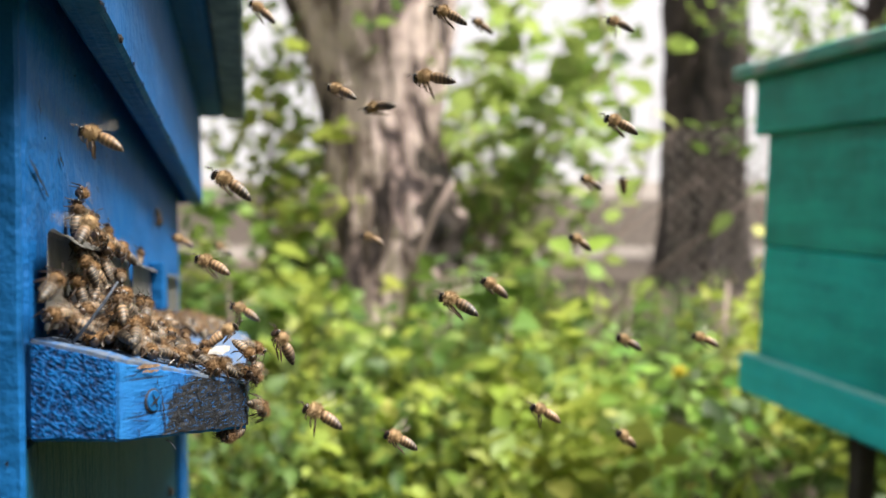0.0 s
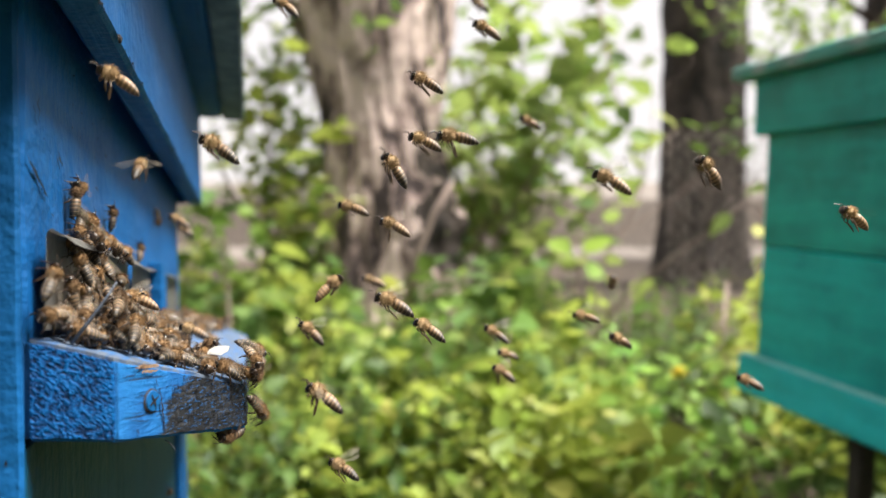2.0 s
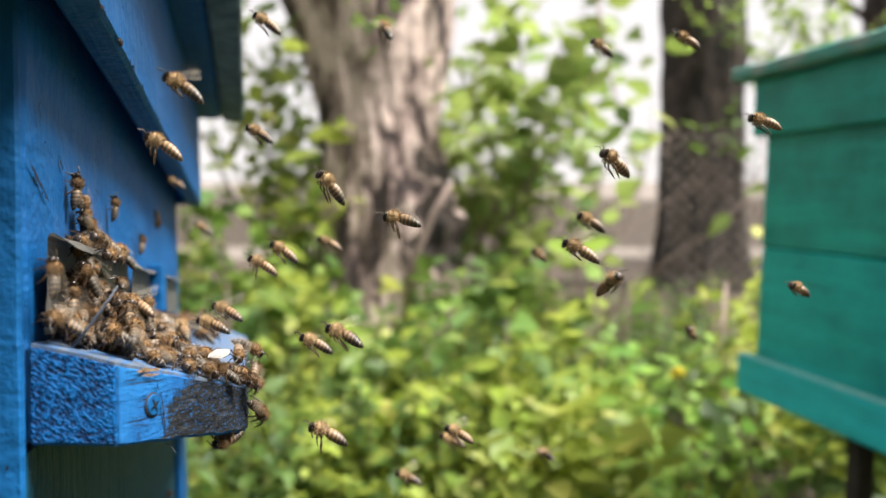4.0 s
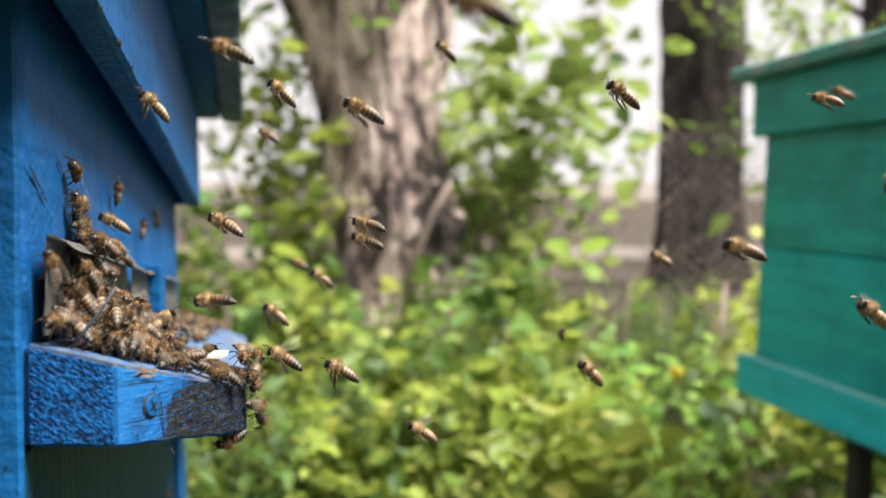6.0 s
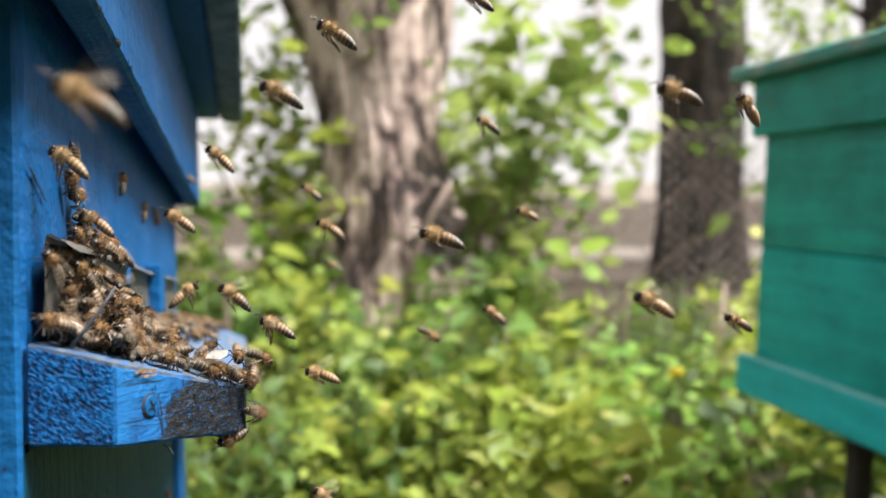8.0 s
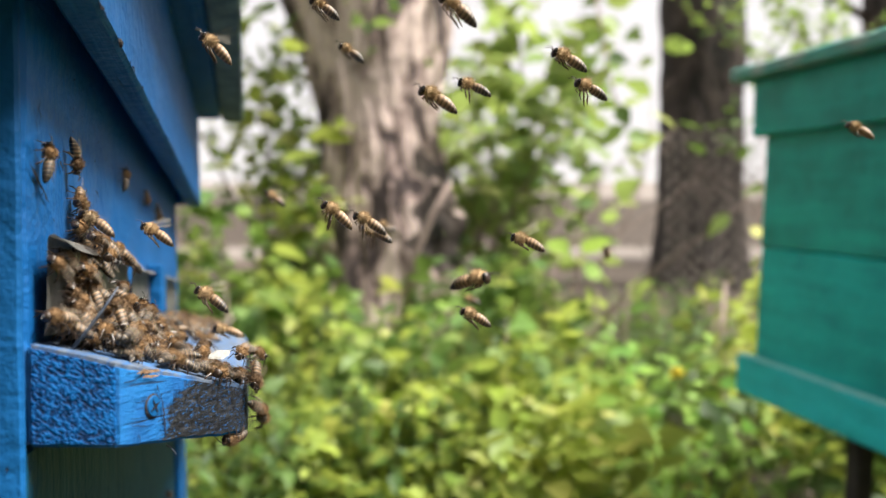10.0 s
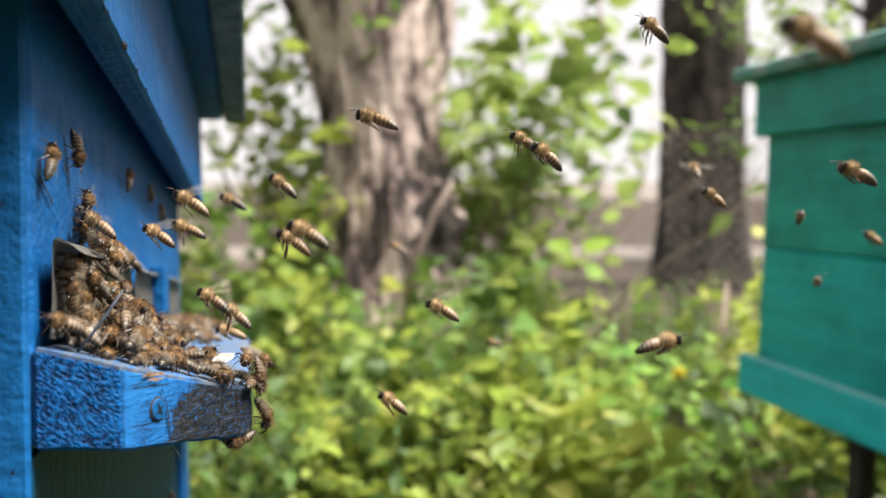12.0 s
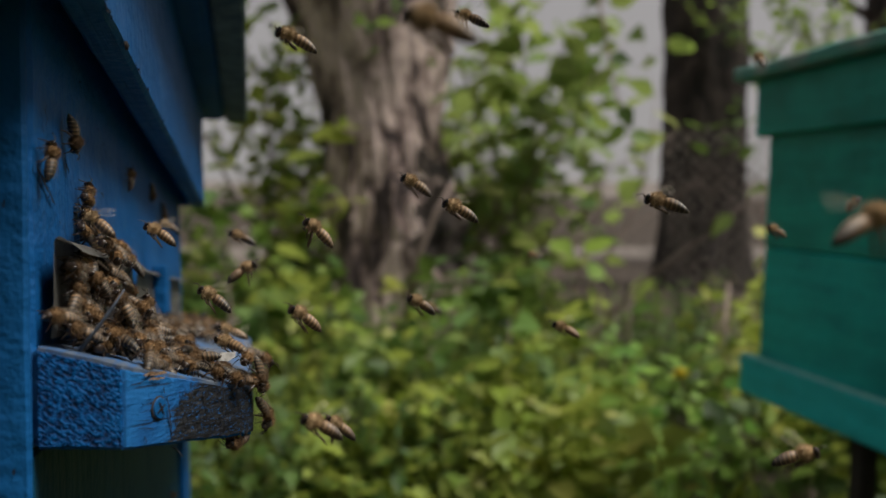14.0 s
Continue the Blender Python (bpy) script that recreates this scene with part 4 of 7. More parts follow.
def ground_cover():
    """Weeds over the soil: rosettes of broad leaves on short stalks."""
    rng = random.Random(21)
    P, W, S, R = [], [], [], []
    count = 0
    while count < 7600:
        y = 1.1 + 2.7 * rng.random()
        x = rng.uniform(-0.55, 0.62) * (y + 0.35)
        if count > 3500:
            y = rng.gauss(0.6, 2.3)
            x = rng.gauss(0.0, 2.3)
            if abs(x) < 0.55 * (y + 0.3) and y > 0 or math.hypot(x, y) < 0.45 or -0.7 < x < 0 and 0.1 < y < 0.9:
                continue
        bare = smooth(y, 2.0, 2.55) if x > 0.38 else 0.35 * smooth(y, 2.3, 2.9)
        # left nearly bare so the dark bushes read as the hive's shade
        if 0.42 < x < 1.1 and 1.1 < y < 2.1:
            bare = 0.85
        if rng.random() < bare or noise.noise((x * 3.6, y * 3.6, 5)) < -0.16:
            continue
        count += 1
        z = ground_height(x, y)
        h = rng.uniform(0.03, 0.24) * (0.8 + 1.3 * noise.noise((x * 3.0, y * 3.0, 9)))
        top = Vector((x + rng.gauss(0, 0.02), y + rng.gauss(0, 0.02), z + max(h, 0.02)))
        size = rng.choice((0.018, 0.024, 0.03, 0.038, 0.05))
        turn = rng.uniform(0, math.tau)
        n = rng.randint(5, 9)
        for k in range(n):
            a = turn + k * 2.4 + rng.gauss(0, 0.2)
            P.append(top - Vector((0, 0, 0.012 * k * rng.random())))
            W.append(Vector((math.cos(a), math.sin(a), rng.uniform(-0.7, 0.9))).normalized())
            S.append(size * rng.uniform(0.7, 1.25))
            R.append(rng.gauss(0, 0.8))
    ob = leaves_mesh("ground_cover", P, W, S, R, LEAF_LOW, 1.15)
    return tagged(ob, "bright yellow-green weeds covering the ground", "weeds", kind="stuff")


ground_cover()


def nettles():
    """Clumps of taller, darker weeds that break up the cover."""
    rng = random.Random(23)
    for c in range(78):
        cy = rng.uniform(1.25, 2.7)
        cx = rng.uniform(-0.42, 0.40 if cy > 1.9 else 0.08) * cy
        cz = ground_height(cx, cy)
        clump = empty("nettle", pose(cx, cy, cz))
        tagged(clump, "clump of darker green nettles among the weeds", "nettle", "nettle clumps")
        P, W, S, R = [], [], [], []
        for k in range(rng.randint(3, 7)):
            x, y = rng.gauss(0, 0.05), rng.gauss(0, 0.05)
            z, tall, turn = ground_height(cx + x, cy + y) - cz, rng.uniform(0.11, 0.29), rng.uniform(0, math.tau)
            part("stem", tube([(x, y, z - 0.01), (x + 0.003, y, z + tall * 0.5), (x, y, z + tall)], [0.0022, 0.0018, 0.001], 5), STEM, clump, "", True)
            for j in range(6):
                for side in (0, math.pi):
                    a = turn + j * math.pi / 2 + side
                    P.append((x, y, z + tall * (0.3 + 0.7 * j / 5)))
                    W.append(Vector((math.cos(a), math.sin(a), rng.uniform(-0.8, 0.35))).normalized())
                    S.append((0.05 - 0.005 * j) * rng.uniform(0.7, 1.2))
                    R.append(rng.uniform(-0.4, 0.4))
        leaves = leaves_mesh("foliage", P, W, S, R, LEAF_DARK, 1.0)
        leaves.parent = clump
        tagged(leaves, kind="stuff")


nettles()


def hanging_branch():
    """A thin branch of the old tree that droops into view, with a few broad leaves near its end."""
    foot = MAIN_TREE.matrix_basis.translation
    line = [Vector(p) - foot for p in ((0.16, 2.83, 2.55), (0.26, 2.45, 1.95), (0.31, 2.05, 1.35), (0.325, 1.80, 1.02), (0.335, 1.72, 0.86), (0.352, 1.70, 0.765), (0.372, 1.70, 0.705))]
    branch = part("hanging_branch", tube(line, [0.009, 0.007, 0.005, 0.0035, 0.0025, 0.0018, 0.0010], 7), TWIG, MAIN_TREE, "thin drooping branch with a few leaves", True)
    for (x, z), (wx, wz), size, roll, mat in (
            ((0.352, 0.768), (0.45, -0.9), 0.052, 1.25, LEAF_DARK), ((0.372, 0.712), (0.9, -0.35), 0.050, 1.1, LEAF_BUSH), ((0.366, 0.722), (-0.9, -0.5), 0.058, 1.0, LEAF_BUSH),
            ((0.340, 0.835), (-0.8, -0.5), 0.060, 0.9, LEAF_PALE), ((0.336, 0.870), (0.9, -0.3), 0.048, 1.2, LEAF_DARK), ((0.331, 0.915), (-0.9, -0.2), 0.058, 1.0, LEAF_BUSH), ((0.329, 0.955), (0.8, -0.5), 0.050, 0.9, LEAF_PALE)):
        leaf = leaves_mesh("leaf", [Vector((x, 1.70 + max(0, z - 0.80) * 0.3, z)) - foot], [Vector((wx, -0.2, wz)).normalized()], [size], [roll], mat, 1.25)
        leaf.parent = branch


hanging_branch()


def dry_stalks():
    """Last year's brown stalks standing among the weeds."""
    rng = random.Random(51)
    for i in range(16):
        y = rng.uniform(1.5, 2.6)
        x = rng.uniform(-0.33, 0.22) * y
        z, tall = ground_height(x, y), rng.uniform(0.16, 0.38)
        dx, dy = rng.gauss(0, 0.03), rng.gauss(0, 0.03)
        ob = link_mesh("dry_stalk", tube([(x, y, z - 0.01), (x + dx * 0.4, y + dy * 0.4, z + tall * 0.5), (x + dx, y + dy, z + tall)], [0.0022, 0.002, 0.001], 6), TWIG if i % 2 else STEM, True)
        tagged(ob, "thin dry plant stalk standing among the weeds", "stalk")


dry_stalks()


def grass():
    """Thin blades between the weeds."""
    rng = random.Random(31)
    P, W, S, R = [], [], [], []
    for i in range(5200):
        y = 1.1 + 2.6 * rng.random()
        x = rng.uniform(-0.55, 0.6) * (y + 0.3)
        if i >= 2200:
            x, y = rng.gauss(0, 2.3), rng.gauss(0.5, 2.2)
            if abs(x) < 0.6 * (y + 0.3) and y > 0 or math.hypot(x, y) < 0.45 or -0.7 < x < 0 and 0.1 < y < 0.9:
                continue
        if x > 0.42 and y > 2.3 and rng.random() < 0.75 or x > 0.45 and y < 2.1:
            continue
        a = rng.uniform(0, math.tau)
        P.append((x, y, ground_height(x, y)))
        W.append(Vector((0.4 * math.cos(a), 0.4 * math.sin(a), 1)).normalized())
        S.append(rng.uniform(0.06, 0.17))
        R.append(a)
    ob = leaves_mesh("grass", P, W, S, R, LEAF_LOW, 0.06)
    return tagged(ob, "thin green grass blades among the weeds", "grass", kind="stuff")


grass()


def dry_leaves():
    rng = random.Random(41)
    P, W, S, R = [], [], [], []
    for i in range(260):
        y = 1.3 + 2.8 * rng.random()
        x = rng.uniform(-0.5, 0.55) * (y + 0.3)
        a = rng.uniform(0, math.tau)
        P.append((x, y, ground_height(x, y) + rng.uniform(0.01, 0.12)))
        W.append(Vector((math.cos(a), math.sin(a), rng.uniform(-0.2, 0.3))).normalized())
        S.append(rng.uniform(0.018, 0.032))
        R.append(rng.uniform(-1, 1))
    ob = leaves_mesh("dry_leaves", P, W, S, R, leaf_material("dry_leaf", (0.25, 0.15, 0.08), (0.42, 0.28, 0.16), (0.36, 0.17, 0.10)), 1.2)
    return tagged(ob, "dry brown leaves lying among the weeds", "leaves", kind="stuff")


dry_leaves()


def stick(points, r, label, name="stick"):
    ob = link_mesh(name, tube(points, [r * (1 - 0.12 * i) for i in range(len(points))], 8), TWIG, True)
    return tagged(ob, label, "stick")


stick([(-0.098, 2.16, 0.28), (-0.062, 2.16, 0.47), (-0.02, 2.17, 0.57), (0.024, 2.18, 0.645)], 0.011, "pale dry stick leaning on the old tree")
stick([(0.60, 1.8, 0.05), (0.602, 1.8, 0.2), (0.598, 1.8, 0.32), (0.604, 1.8, 0.41)], 0.006, "pale upright stake among the weeds")
stick([(-0.55, 2.1, 0.1), (-0.53, 2.1, 0.3), (-0.545, 2.1, 0.5)], 0.008, "thin pale stem beside the bush")


def flower(x, y, z):
    ob = empty("flower", pose(x, y, z))
    tagged(ob, "small yellow flower on a green stalk", "flower")
    part("stalk", tube([(0, 0, ground_height(x, y) - z), (0.004, 0, (ground_height(x, y) - z) / 2), (0, 0, 0)], [0.0022, 0.002, 0.0018], 5), STEM, ob, "", True)
    for k in range(9):
        a = k / 9 * math.tau
        petal = leaves_mesh("petal", [(0, 0, 0)], [Vector((math.cos(a), -0.35 - 0.3 * math.sin(a), 0.3 + 0.85 * math.sin(a))).normalized()], [0.0150], [0], PETAL, 1.7)
        petal.parent = ob
    heart = bmesh.new()
    bmesh.ops.create_uvsphere(heart, u_segments=12, v_segments=8, radius=1, matrix=Matrix.LocRotScale(Vector((0, -0.004, 0.002)), None, Vector((0.0085, 0.006, 0.0085))))
    part("flower_heart", heart, PETAL, ob, "domed yellow heart", True)
    return ob


flower(0.347, 1.25, 0.302)


# ---- bees ----
MM = 0.001


def ball(bm, centre, radii, seg=14, rings=9):
    m = Matrix.LocRotScale(Vector(centre) * MM, None, Vector(radii) * MM)
    bmesh.ops.create_uvsphere(bm, u_segments=seg, v_segments=rings, radius=1, matrix=m)
    return bm


def lathe(points, seg=16):
    """A body of rings: (along, height, half width, half height) in millimetres."""
    bm = bmesh.new()
    rings = [[bm.verts.new((x * MM, w * MM * math.cos(k / seg * math.tau), (z + t * math.sin(k / seg * math.tau)) * MM)) for k in range(seg)] for x, z, w, t in points]
    for a, b in zip(rings, rings[1:]):
        for k in range(seg):
            j = (k + 1) % seg
            bm.faces.new((a[k], a[j], b[j], b[k]))
    bm.faces.new(rings[0][::-1])
    bm.faces.new(rings[-1])
    bmesh.ops.recalc_face_normals(bm, faces=bm.faces[:])
    return bm


def fur(bm, centre, radii, n, length, rng, front=-2.0):
    """Short hairs that stand off a rounded body."""
    for i in range(n):
        d = Vector((rng.gauss(0, 1), rng.gauss(0, 1), rng.gauss(0, 1))).normalized()
        if d.x < front:
            continue
        root = Vector(centre) + Vector([a * b * 0.95 for a, b in zip(d, radii)])
        side = d.cross(Vector((rng.gauss(0, 1), rng.gauss(0, 1), rng.gauss(0, 1)))).normalized() * 0.09
        tip = root + (d + Vector((rng.gauss(-0.25, 0.3), rng.gauss(0, 0.3), rng.gauss(0, 0.3)))) * length * rng.uniform(0.6, 1.2)
        bm.faces.new([bm.verts.new(v * MM) for v in (root + side, root - side, tip)])
    return bm


def wing_mesh(side):
    """Fore and hind wing of one side, hinged at the origin, pointing sideways."""
    bm = bmesh.new()
    fore = [(0, 0), (0.9, 1.2), (1.3, 4.0), (1.15, 7.2), (0.3, 9.3), (-0.9, 9.5), (-1.7, 8.2), (-1.7, 5.0), (-0.9, 1.8)]
    hind = [(-0.8, 0.3), (-1.5, 1.6), (-1.95, 4.8), (-2.3, 6.6), (-3.0, 6.9), (-3.6, 5.8), (-3.4, 3.2), (-2.2, 1.1)]
    for pts, z in ((fore, 0.0), (hind, -0.12)):
        lower = [bm.verts.new((x * MM, side * y * MM, (z + 0.06 * math.sin(y)) * MM)) for x, y in pts]
        mid = bm.verts.new((sum(p[0] for p in pts) / len(pts) * MM, side * sum(p[1] for p in pts) / len(pts) * MM, (z + 0.18) * MM))
        for k in range(len(pts)):
            bm.faces.new((lower[k], lower[(k + 1) % len(pts)], mid))
    return bm


def leg_mesh(points, radii):
    return tube([Vector(p) * MM for p in points], [r * MM for r in radii], 6)


WING_BASE = Vector((3.0, 1.15, 1.55)) * MM
ABDOMEN_RINGS = [(1.15, 0.0, 0.43, 0.42), (0.7, -0.05, 1.2, 1.1), (0.1, -0.12, 1.66, 1.48), (-0.6, -0.2, 1.82, 1.64), (-0.75, -0.2, 1.91, 1.71), (-1.8, -0.3, 1.87, 1.66), (-1.9, -0.3, 1.89, 1.68), (-3.0, -0.5, 1.79, 1.6), (-3.1, -0.5, 1.82, 1.62), (-4.1, -0.75, 1.58, 1.41), (-4.2, -0.75, 1.59, 1.42), (-5.1, -1.0, 1.2, 1.06), (-5.2, -1.0, 1.2, 1.06), (-6.0, -1.25, 0.69, 0.61), (-6.55, -1.45, 0.19, 0.17)]


FLY_LEGS = {
    "hanging": ([(4.0, 0.9, -1.2), (4.6, 1.3, -2.3), (3.7, 1.0, -3.0)], [(3.0, 1.0, -1.5), (2.6, 1.8, -3.0), (1.6, 1.5, -4.6)], [(1.9, 0.9, -1.4), (1.0, 1.7, -3.2), (0.5, 1.4, -4.8), (-0.2, 1.2, -6.4)]),
    "trailing": ([(4.0, 0.9, -1.2), (3.9, 1.3, -2.1), (3.0, 1.0, -2.4)], [(3.0, 1.0, -1.5), (2.0, 1.7, -2.5), (0.7, 1.4, -3.0)], [(1.9, 0.9, -1.4), (0.4, 1.6, -2.6), (-1.2, 1.3, -3.3), (-2.8, 1.1, -4.2)]),
    "tucked": ([(4.0, 0.9, -1.2), (4.3, 1.1, -1.9), (3.4, 0.8, -2.1)], [(3.0, 1.0, -1.5), (2.3, 1.4, -2.2), (1.4, 1.0, -2.5)], [(1.9, 0.9, -1.4), (0.9, 1.4, -2.3), (-0.2, 1.2, -2.6), (-1.2, 1.1, -3.0)]),
}


def build_bee(flying, label, size=1.0, legs_as="hanging", splay=77):
    rng = random.Random(77)
    bee = empty("honey_bee", pose(0, 0, 0))
    tagged(bee, label, "bee")
    part("abdomen", lathe(ABDOMEN_RINGS), ABDOMEN if flying else ABDOMEN_REST, bee, "brown abdomen with pale bands", True)
    thorax = fur(ball(bmesh.new(), (2.8, 0, 0.15), (2.1, 1.95, 1.85)), (2.8, 0, 0.15), (2.1, 1.95, 1.85), 760, 0.95, rng)
    part("thorax", thorax, FUZZ if flying else FUZZ_SHADED, bee, "golden brown furry thorax", True)
    head = fur(ball(bmesh.new(), (5.3, 0, -0.35), (0.95, 1.6, 1.55)), (5.3, 0, -0.35), (0.95, 1.6, 1.55), 60, 0.35, rng, -0.3)
    head = part("head", head, BEE_DARK, bee, "dark head", True)
    for s in (1, -1):
        part("eye", ball(bmesh.new(), (5.35, 1.25 * s, 0.0), (0.6, 0.55, 1.1), 10, 7), BEE_EYE, head, "black shiny eye", True)
        part("antenna", leg_mesh([(6.0, 0.4 * s, 0.2), (6.9, 0.8 * s, 0.9), (8.4, 1.5 * s, 0.3)], [0.13, 0.12, 0.10]), BEE_DARK, bee)
        if flying:
            legs = [[(x, y * s, z) for x, y, z in pts] for pts in FLY_LEGS[legs_as]]
        else:
            legs = [[(4.2, 0.9 * s, -1.1), (5.2, 2.4 * s, -0.6), (6.0, 3.2 * s, -3.3)], [(3.0, 1.1 * s, -1.3), (3.0, 3.2 * s, -0.4), (2.6, 4.4 * s, -3.3)], [(2.0, 1.0 * s, -1.2), (0.4, 2.9 * s, -0.4), (-1.0, 3.6 * s, -1.8), (-1.6, 4.0 * s, -3.3)]]
        for i, pts in enumerate(legs):
            rad = [0.22, 0.23, 0.11] if i < 2 else [0.23, 0.29, 0.31, 0.11]
            part("leg", leg_mesh(pts, rad), BEE_LEG if flying else BEE_DARK, bee)
        wing = part("wing", wing_mesh(s), WING if flying else WING_REST, bee, "clear veined wings")
        base = (WING_BASE.x, s * WING_BASE.y, WING_BASE.z)
        wing.matrix_basis = pose(*base, 25 * s, 0, 22 * s) if flying else pose(*base, -3 * s, 5, splay * s)
    for ob in bee.children_recursive:
        ob.data.transform(Matrix.Scale(size, 4))
        ob.matrix_basis.translation *= size
    return bee


fly_bees = [build_bee(True, "golden brown honey bee flying with blurred wings", 1.0, kind) for kind in ("hanging", "trailing", "tucked", "trailing", "tucked")]
walk_bees = [build_bee(False, "brown banded honey bee crawling on the hive", size, splay=splay) for size, splay in ((0.9, 80), (0.86, 70), (0.94, 84))]
for bee in fly_bees:
    bee["group"] = "flying bees"
for bee in walk_bees:
    bee["group"] = "crawling bees"


def seat(place, up, ahead):
    """Pose in the hive's space of a bee that stands on a surface."""
    up = Vector(up).normalized()
    ahead = Vector(ahead)
    ahead = (ahead - up * ahead.dot(up)).normalized()
    left = up.cross(ahead)
    m = Matrix((ahead, left, up)).transposed().to_4x4()
    m.translation = Vector(place) + up * 0.0031
    return HIVE @ m


def stroll(place, up, heading, rng, reach=0.0025, swing=22, slow=1.3):
    """Rows for a bee that shuffles about one place on a surface."""
    up = Vector(up).normalized()
    side = up.cross(Vector((0, 1, 0)) if abs(up.y) < 0.9 else Vector((1, 0, 0))).normalized()
    other = up.cross(side)
    rows, t, p, a = [], 0.0, Vector(place), heading
    while True:
        rows.append((t, seat(p, up, side * math.cos(a) + other * math.sin(a))))
        if t >= 14.0:
            return rows
        t = min(14.0, t + slow * rng.uniform(0.7, 1.3))
        a += radians(rng.gauss(0, swing))
        p = Vector(place) + side * rng.gauss(0, reach) + other * rng.gauss(0, reach)


def crawlers():
    """Every crawling bee with its rows."""
    rng = random.Random(9)
    made = []
    spots = []
    # the crowd on the board, thickest towards the near end
    tries = 0
    while len(spots) < 136 and tries < 9000:
        tries += 1
        y = 0.0145 + 0.43 * rng.random() ** 2.1
        edge = 0.0118 + 0.57 * y if y < 0.05 else 0.041 - 0.018 * smooth(y, 0.06, 0.10)
        x = rng.uniform(0.006, edge + 0.012 * smooth(y, 0.15, 0.22))
        p = Vector((x, y, top_z(x)))
        gap = 0.0045 if y < 0.16 else 0.0068
        if all((p - q).length > gap for q in spots):
            spots.append(p)
            lift = rng.choice((0, 0, 0.0022)) if y < 0.2 else 0
            made.append(stroll(p + top_up(x) * lift, top_up(x) + Vector((rng.gauss(0, 0.32), rng.gauss(-0.1, 0.32), 0)), rng.uniform(0, math.tau), rng))
    # along the sawn edge of the board
    for x, y, a in ((0.034, 0.022, 1.1), (0.040, 0.031, 2.6), (0.0455, 0.040, 0.5), (0.050, 0.047, 3.6), (0.041, 0.042, 4.4), (0.050, 0.058, 1.8), (0.046, 0.052, 5.2), (0.030, 0.018, 4.0)):
        made.append(stroll((x, y + (0.005 if x > 0.044 else 0.0095), top_z(x)), top_up(x) + Vector((0.25, -0.15, 0)), a, rng, 0.0012, 18))
    # the heap against the guard
    heap = []
    tries = 0
    while len(heap) < 46 and tries < 6000:
        tries += 1
        y, z = rng.uniform(0.012, 0.125), rng.uniform(0.0, 0.026)
        x = 0.004 + rng.random() * max(0.004, 0.024 - 0.8 * z)
        p = Vector((x, y, z + top_z(x)))
        if z > 0.004 + 0.024 * (smooth(y, 0.004, 0.042) - 0.92 * smooth(y, 0.062, 0.085)):
            continue
        if all((p - q).length > 0.0050 for q in heap):
            heap.append(p)
            made.append(stroll(p, (1.0, rng.gauss(-0.25, 0.3), rng.uniform(0.2, 1.4)), rng.gauss(0, 0.8), rng, 0.0018, 16))
    # over the folded top of the guard
    for y, z, a in ((0.042, 0.0265, 1.4), (0.050, 0.0245, 2.0), (0.060, 0.0262, 1.0), (0.071, 0.0250, 2.3), (0.084, 0.0262, 1.7), (0.098, 0.0235, 0.8)):
        made.append(stroll((0.0095, y, z), (1, -0.2, 0.9), a, rng, 0.0012, 14))
    # the column that climbs the wall
    for y, z, a in ((0.050, 0.031, 0.3), (0.058, 0.037, 2.9), (0.064, 0.029, 1.2), (0.068, 0.034, 3.3), (0.079, 0.030, 0.4), (0.089, 0.032, 3.0), (0.056, 0.0435, 0.1)):
        made.append(stroll((0.0012, y, z), (1, -0.1, 0.1), a + math.pi / 2, rng, 0.0016, 14))
    # at the near corner
    for x, y, z, a in ((0.005, 0.006, 0.0035, 1.3), (0.0085, 0.011, 0.001, 0.4)):
        made.append(stroll((x, y, z), (0.6, -0.4, 0.8), a, rng, 0.0012, 16))
    made.append([(t, seat((0.0045, y, z), (1, -0.5, 0.1), (0, math.cos(radians(a)), math.sin(radians(a))))) for t, y, z, a in ((0, -0.004, 0.0125, 40), (2, -0.003, 0.0137, 60), (4.5, -0.001, 0.0165, 95), (7, 0.001, 0.0187, 120), (10, 0.009, 0.0190, 150), (12, 0.015, 0.0180, 170), (14, 0.018, 0.0185, 160))])
    # up on to the near end of the guard, one after another
    for y, z, a, come in ((0.0125, 0.0205, 2.4, 7), (0.019, 0.0105, 0.6, 2), (0.024, 0.0190, 3.0, 9), (0.030, 0.0125, 5.6, 4), (0.033, 0.0205, 1.2, 6), (0.016, 0.0040, 4.2, 1), (0.026, 0.0060, 2.0, 1), (0.013, 0.0130, 0.2, 11)):
        rows = stroll((0.0044, y, z), (1, rng.gauss(-0.15, 0.2), rng.uniform(0.0, 0.4)), a, rng, 0.0010, 16)
        start = seat((0.013, y + 0.012, top_z(0.013) + 0.002), (0.5, -0.2, 0.9), (0.3, 0.2, 0.9))
        made.append([(t, start.lerp(m, smooth(t, come - 2.0, come))) for t, m in rows] if come > 1 else rows)
    # hanging from the outer edge
    for place, up, a in (((0.0560, 0.0550, -0.014), (0.85, -0.5, 0.2), 0.2), ((0.0562, 0.0575, -0.0255), (0.9, -0.4, 0), 2.9), ((0.0560, 0.064, -0.017), (1, -0.2, 0.2), 0.1), ((0.0535, 0.0500, -0.0085), (0.5, -0.5, 0.8), 1.0), ((0.0555, 0.0610, -0.0085), (0.6, -0.2, 0.8), 2.2), ((0.0575, 0.066, -0.029), (1, -0.1, 0), 3.0), ((0.0560, 0.074, -0.015), (1, 0, 0.3), 2.8), ((0.0500, 0.0520, -0.0345), (0.4, -0.3, -1), 0.6), ((0.0485, 0.0626, -0.0345), (0.2, -0.2, -1), 2.4)):
        made.append(stroll((place[0] - 0.0018, place[1], place[2] + (0.0012 if up[2] < -0.5 else -0.002)), up, a + math.pi / 2, rng, 0.0012, 12))
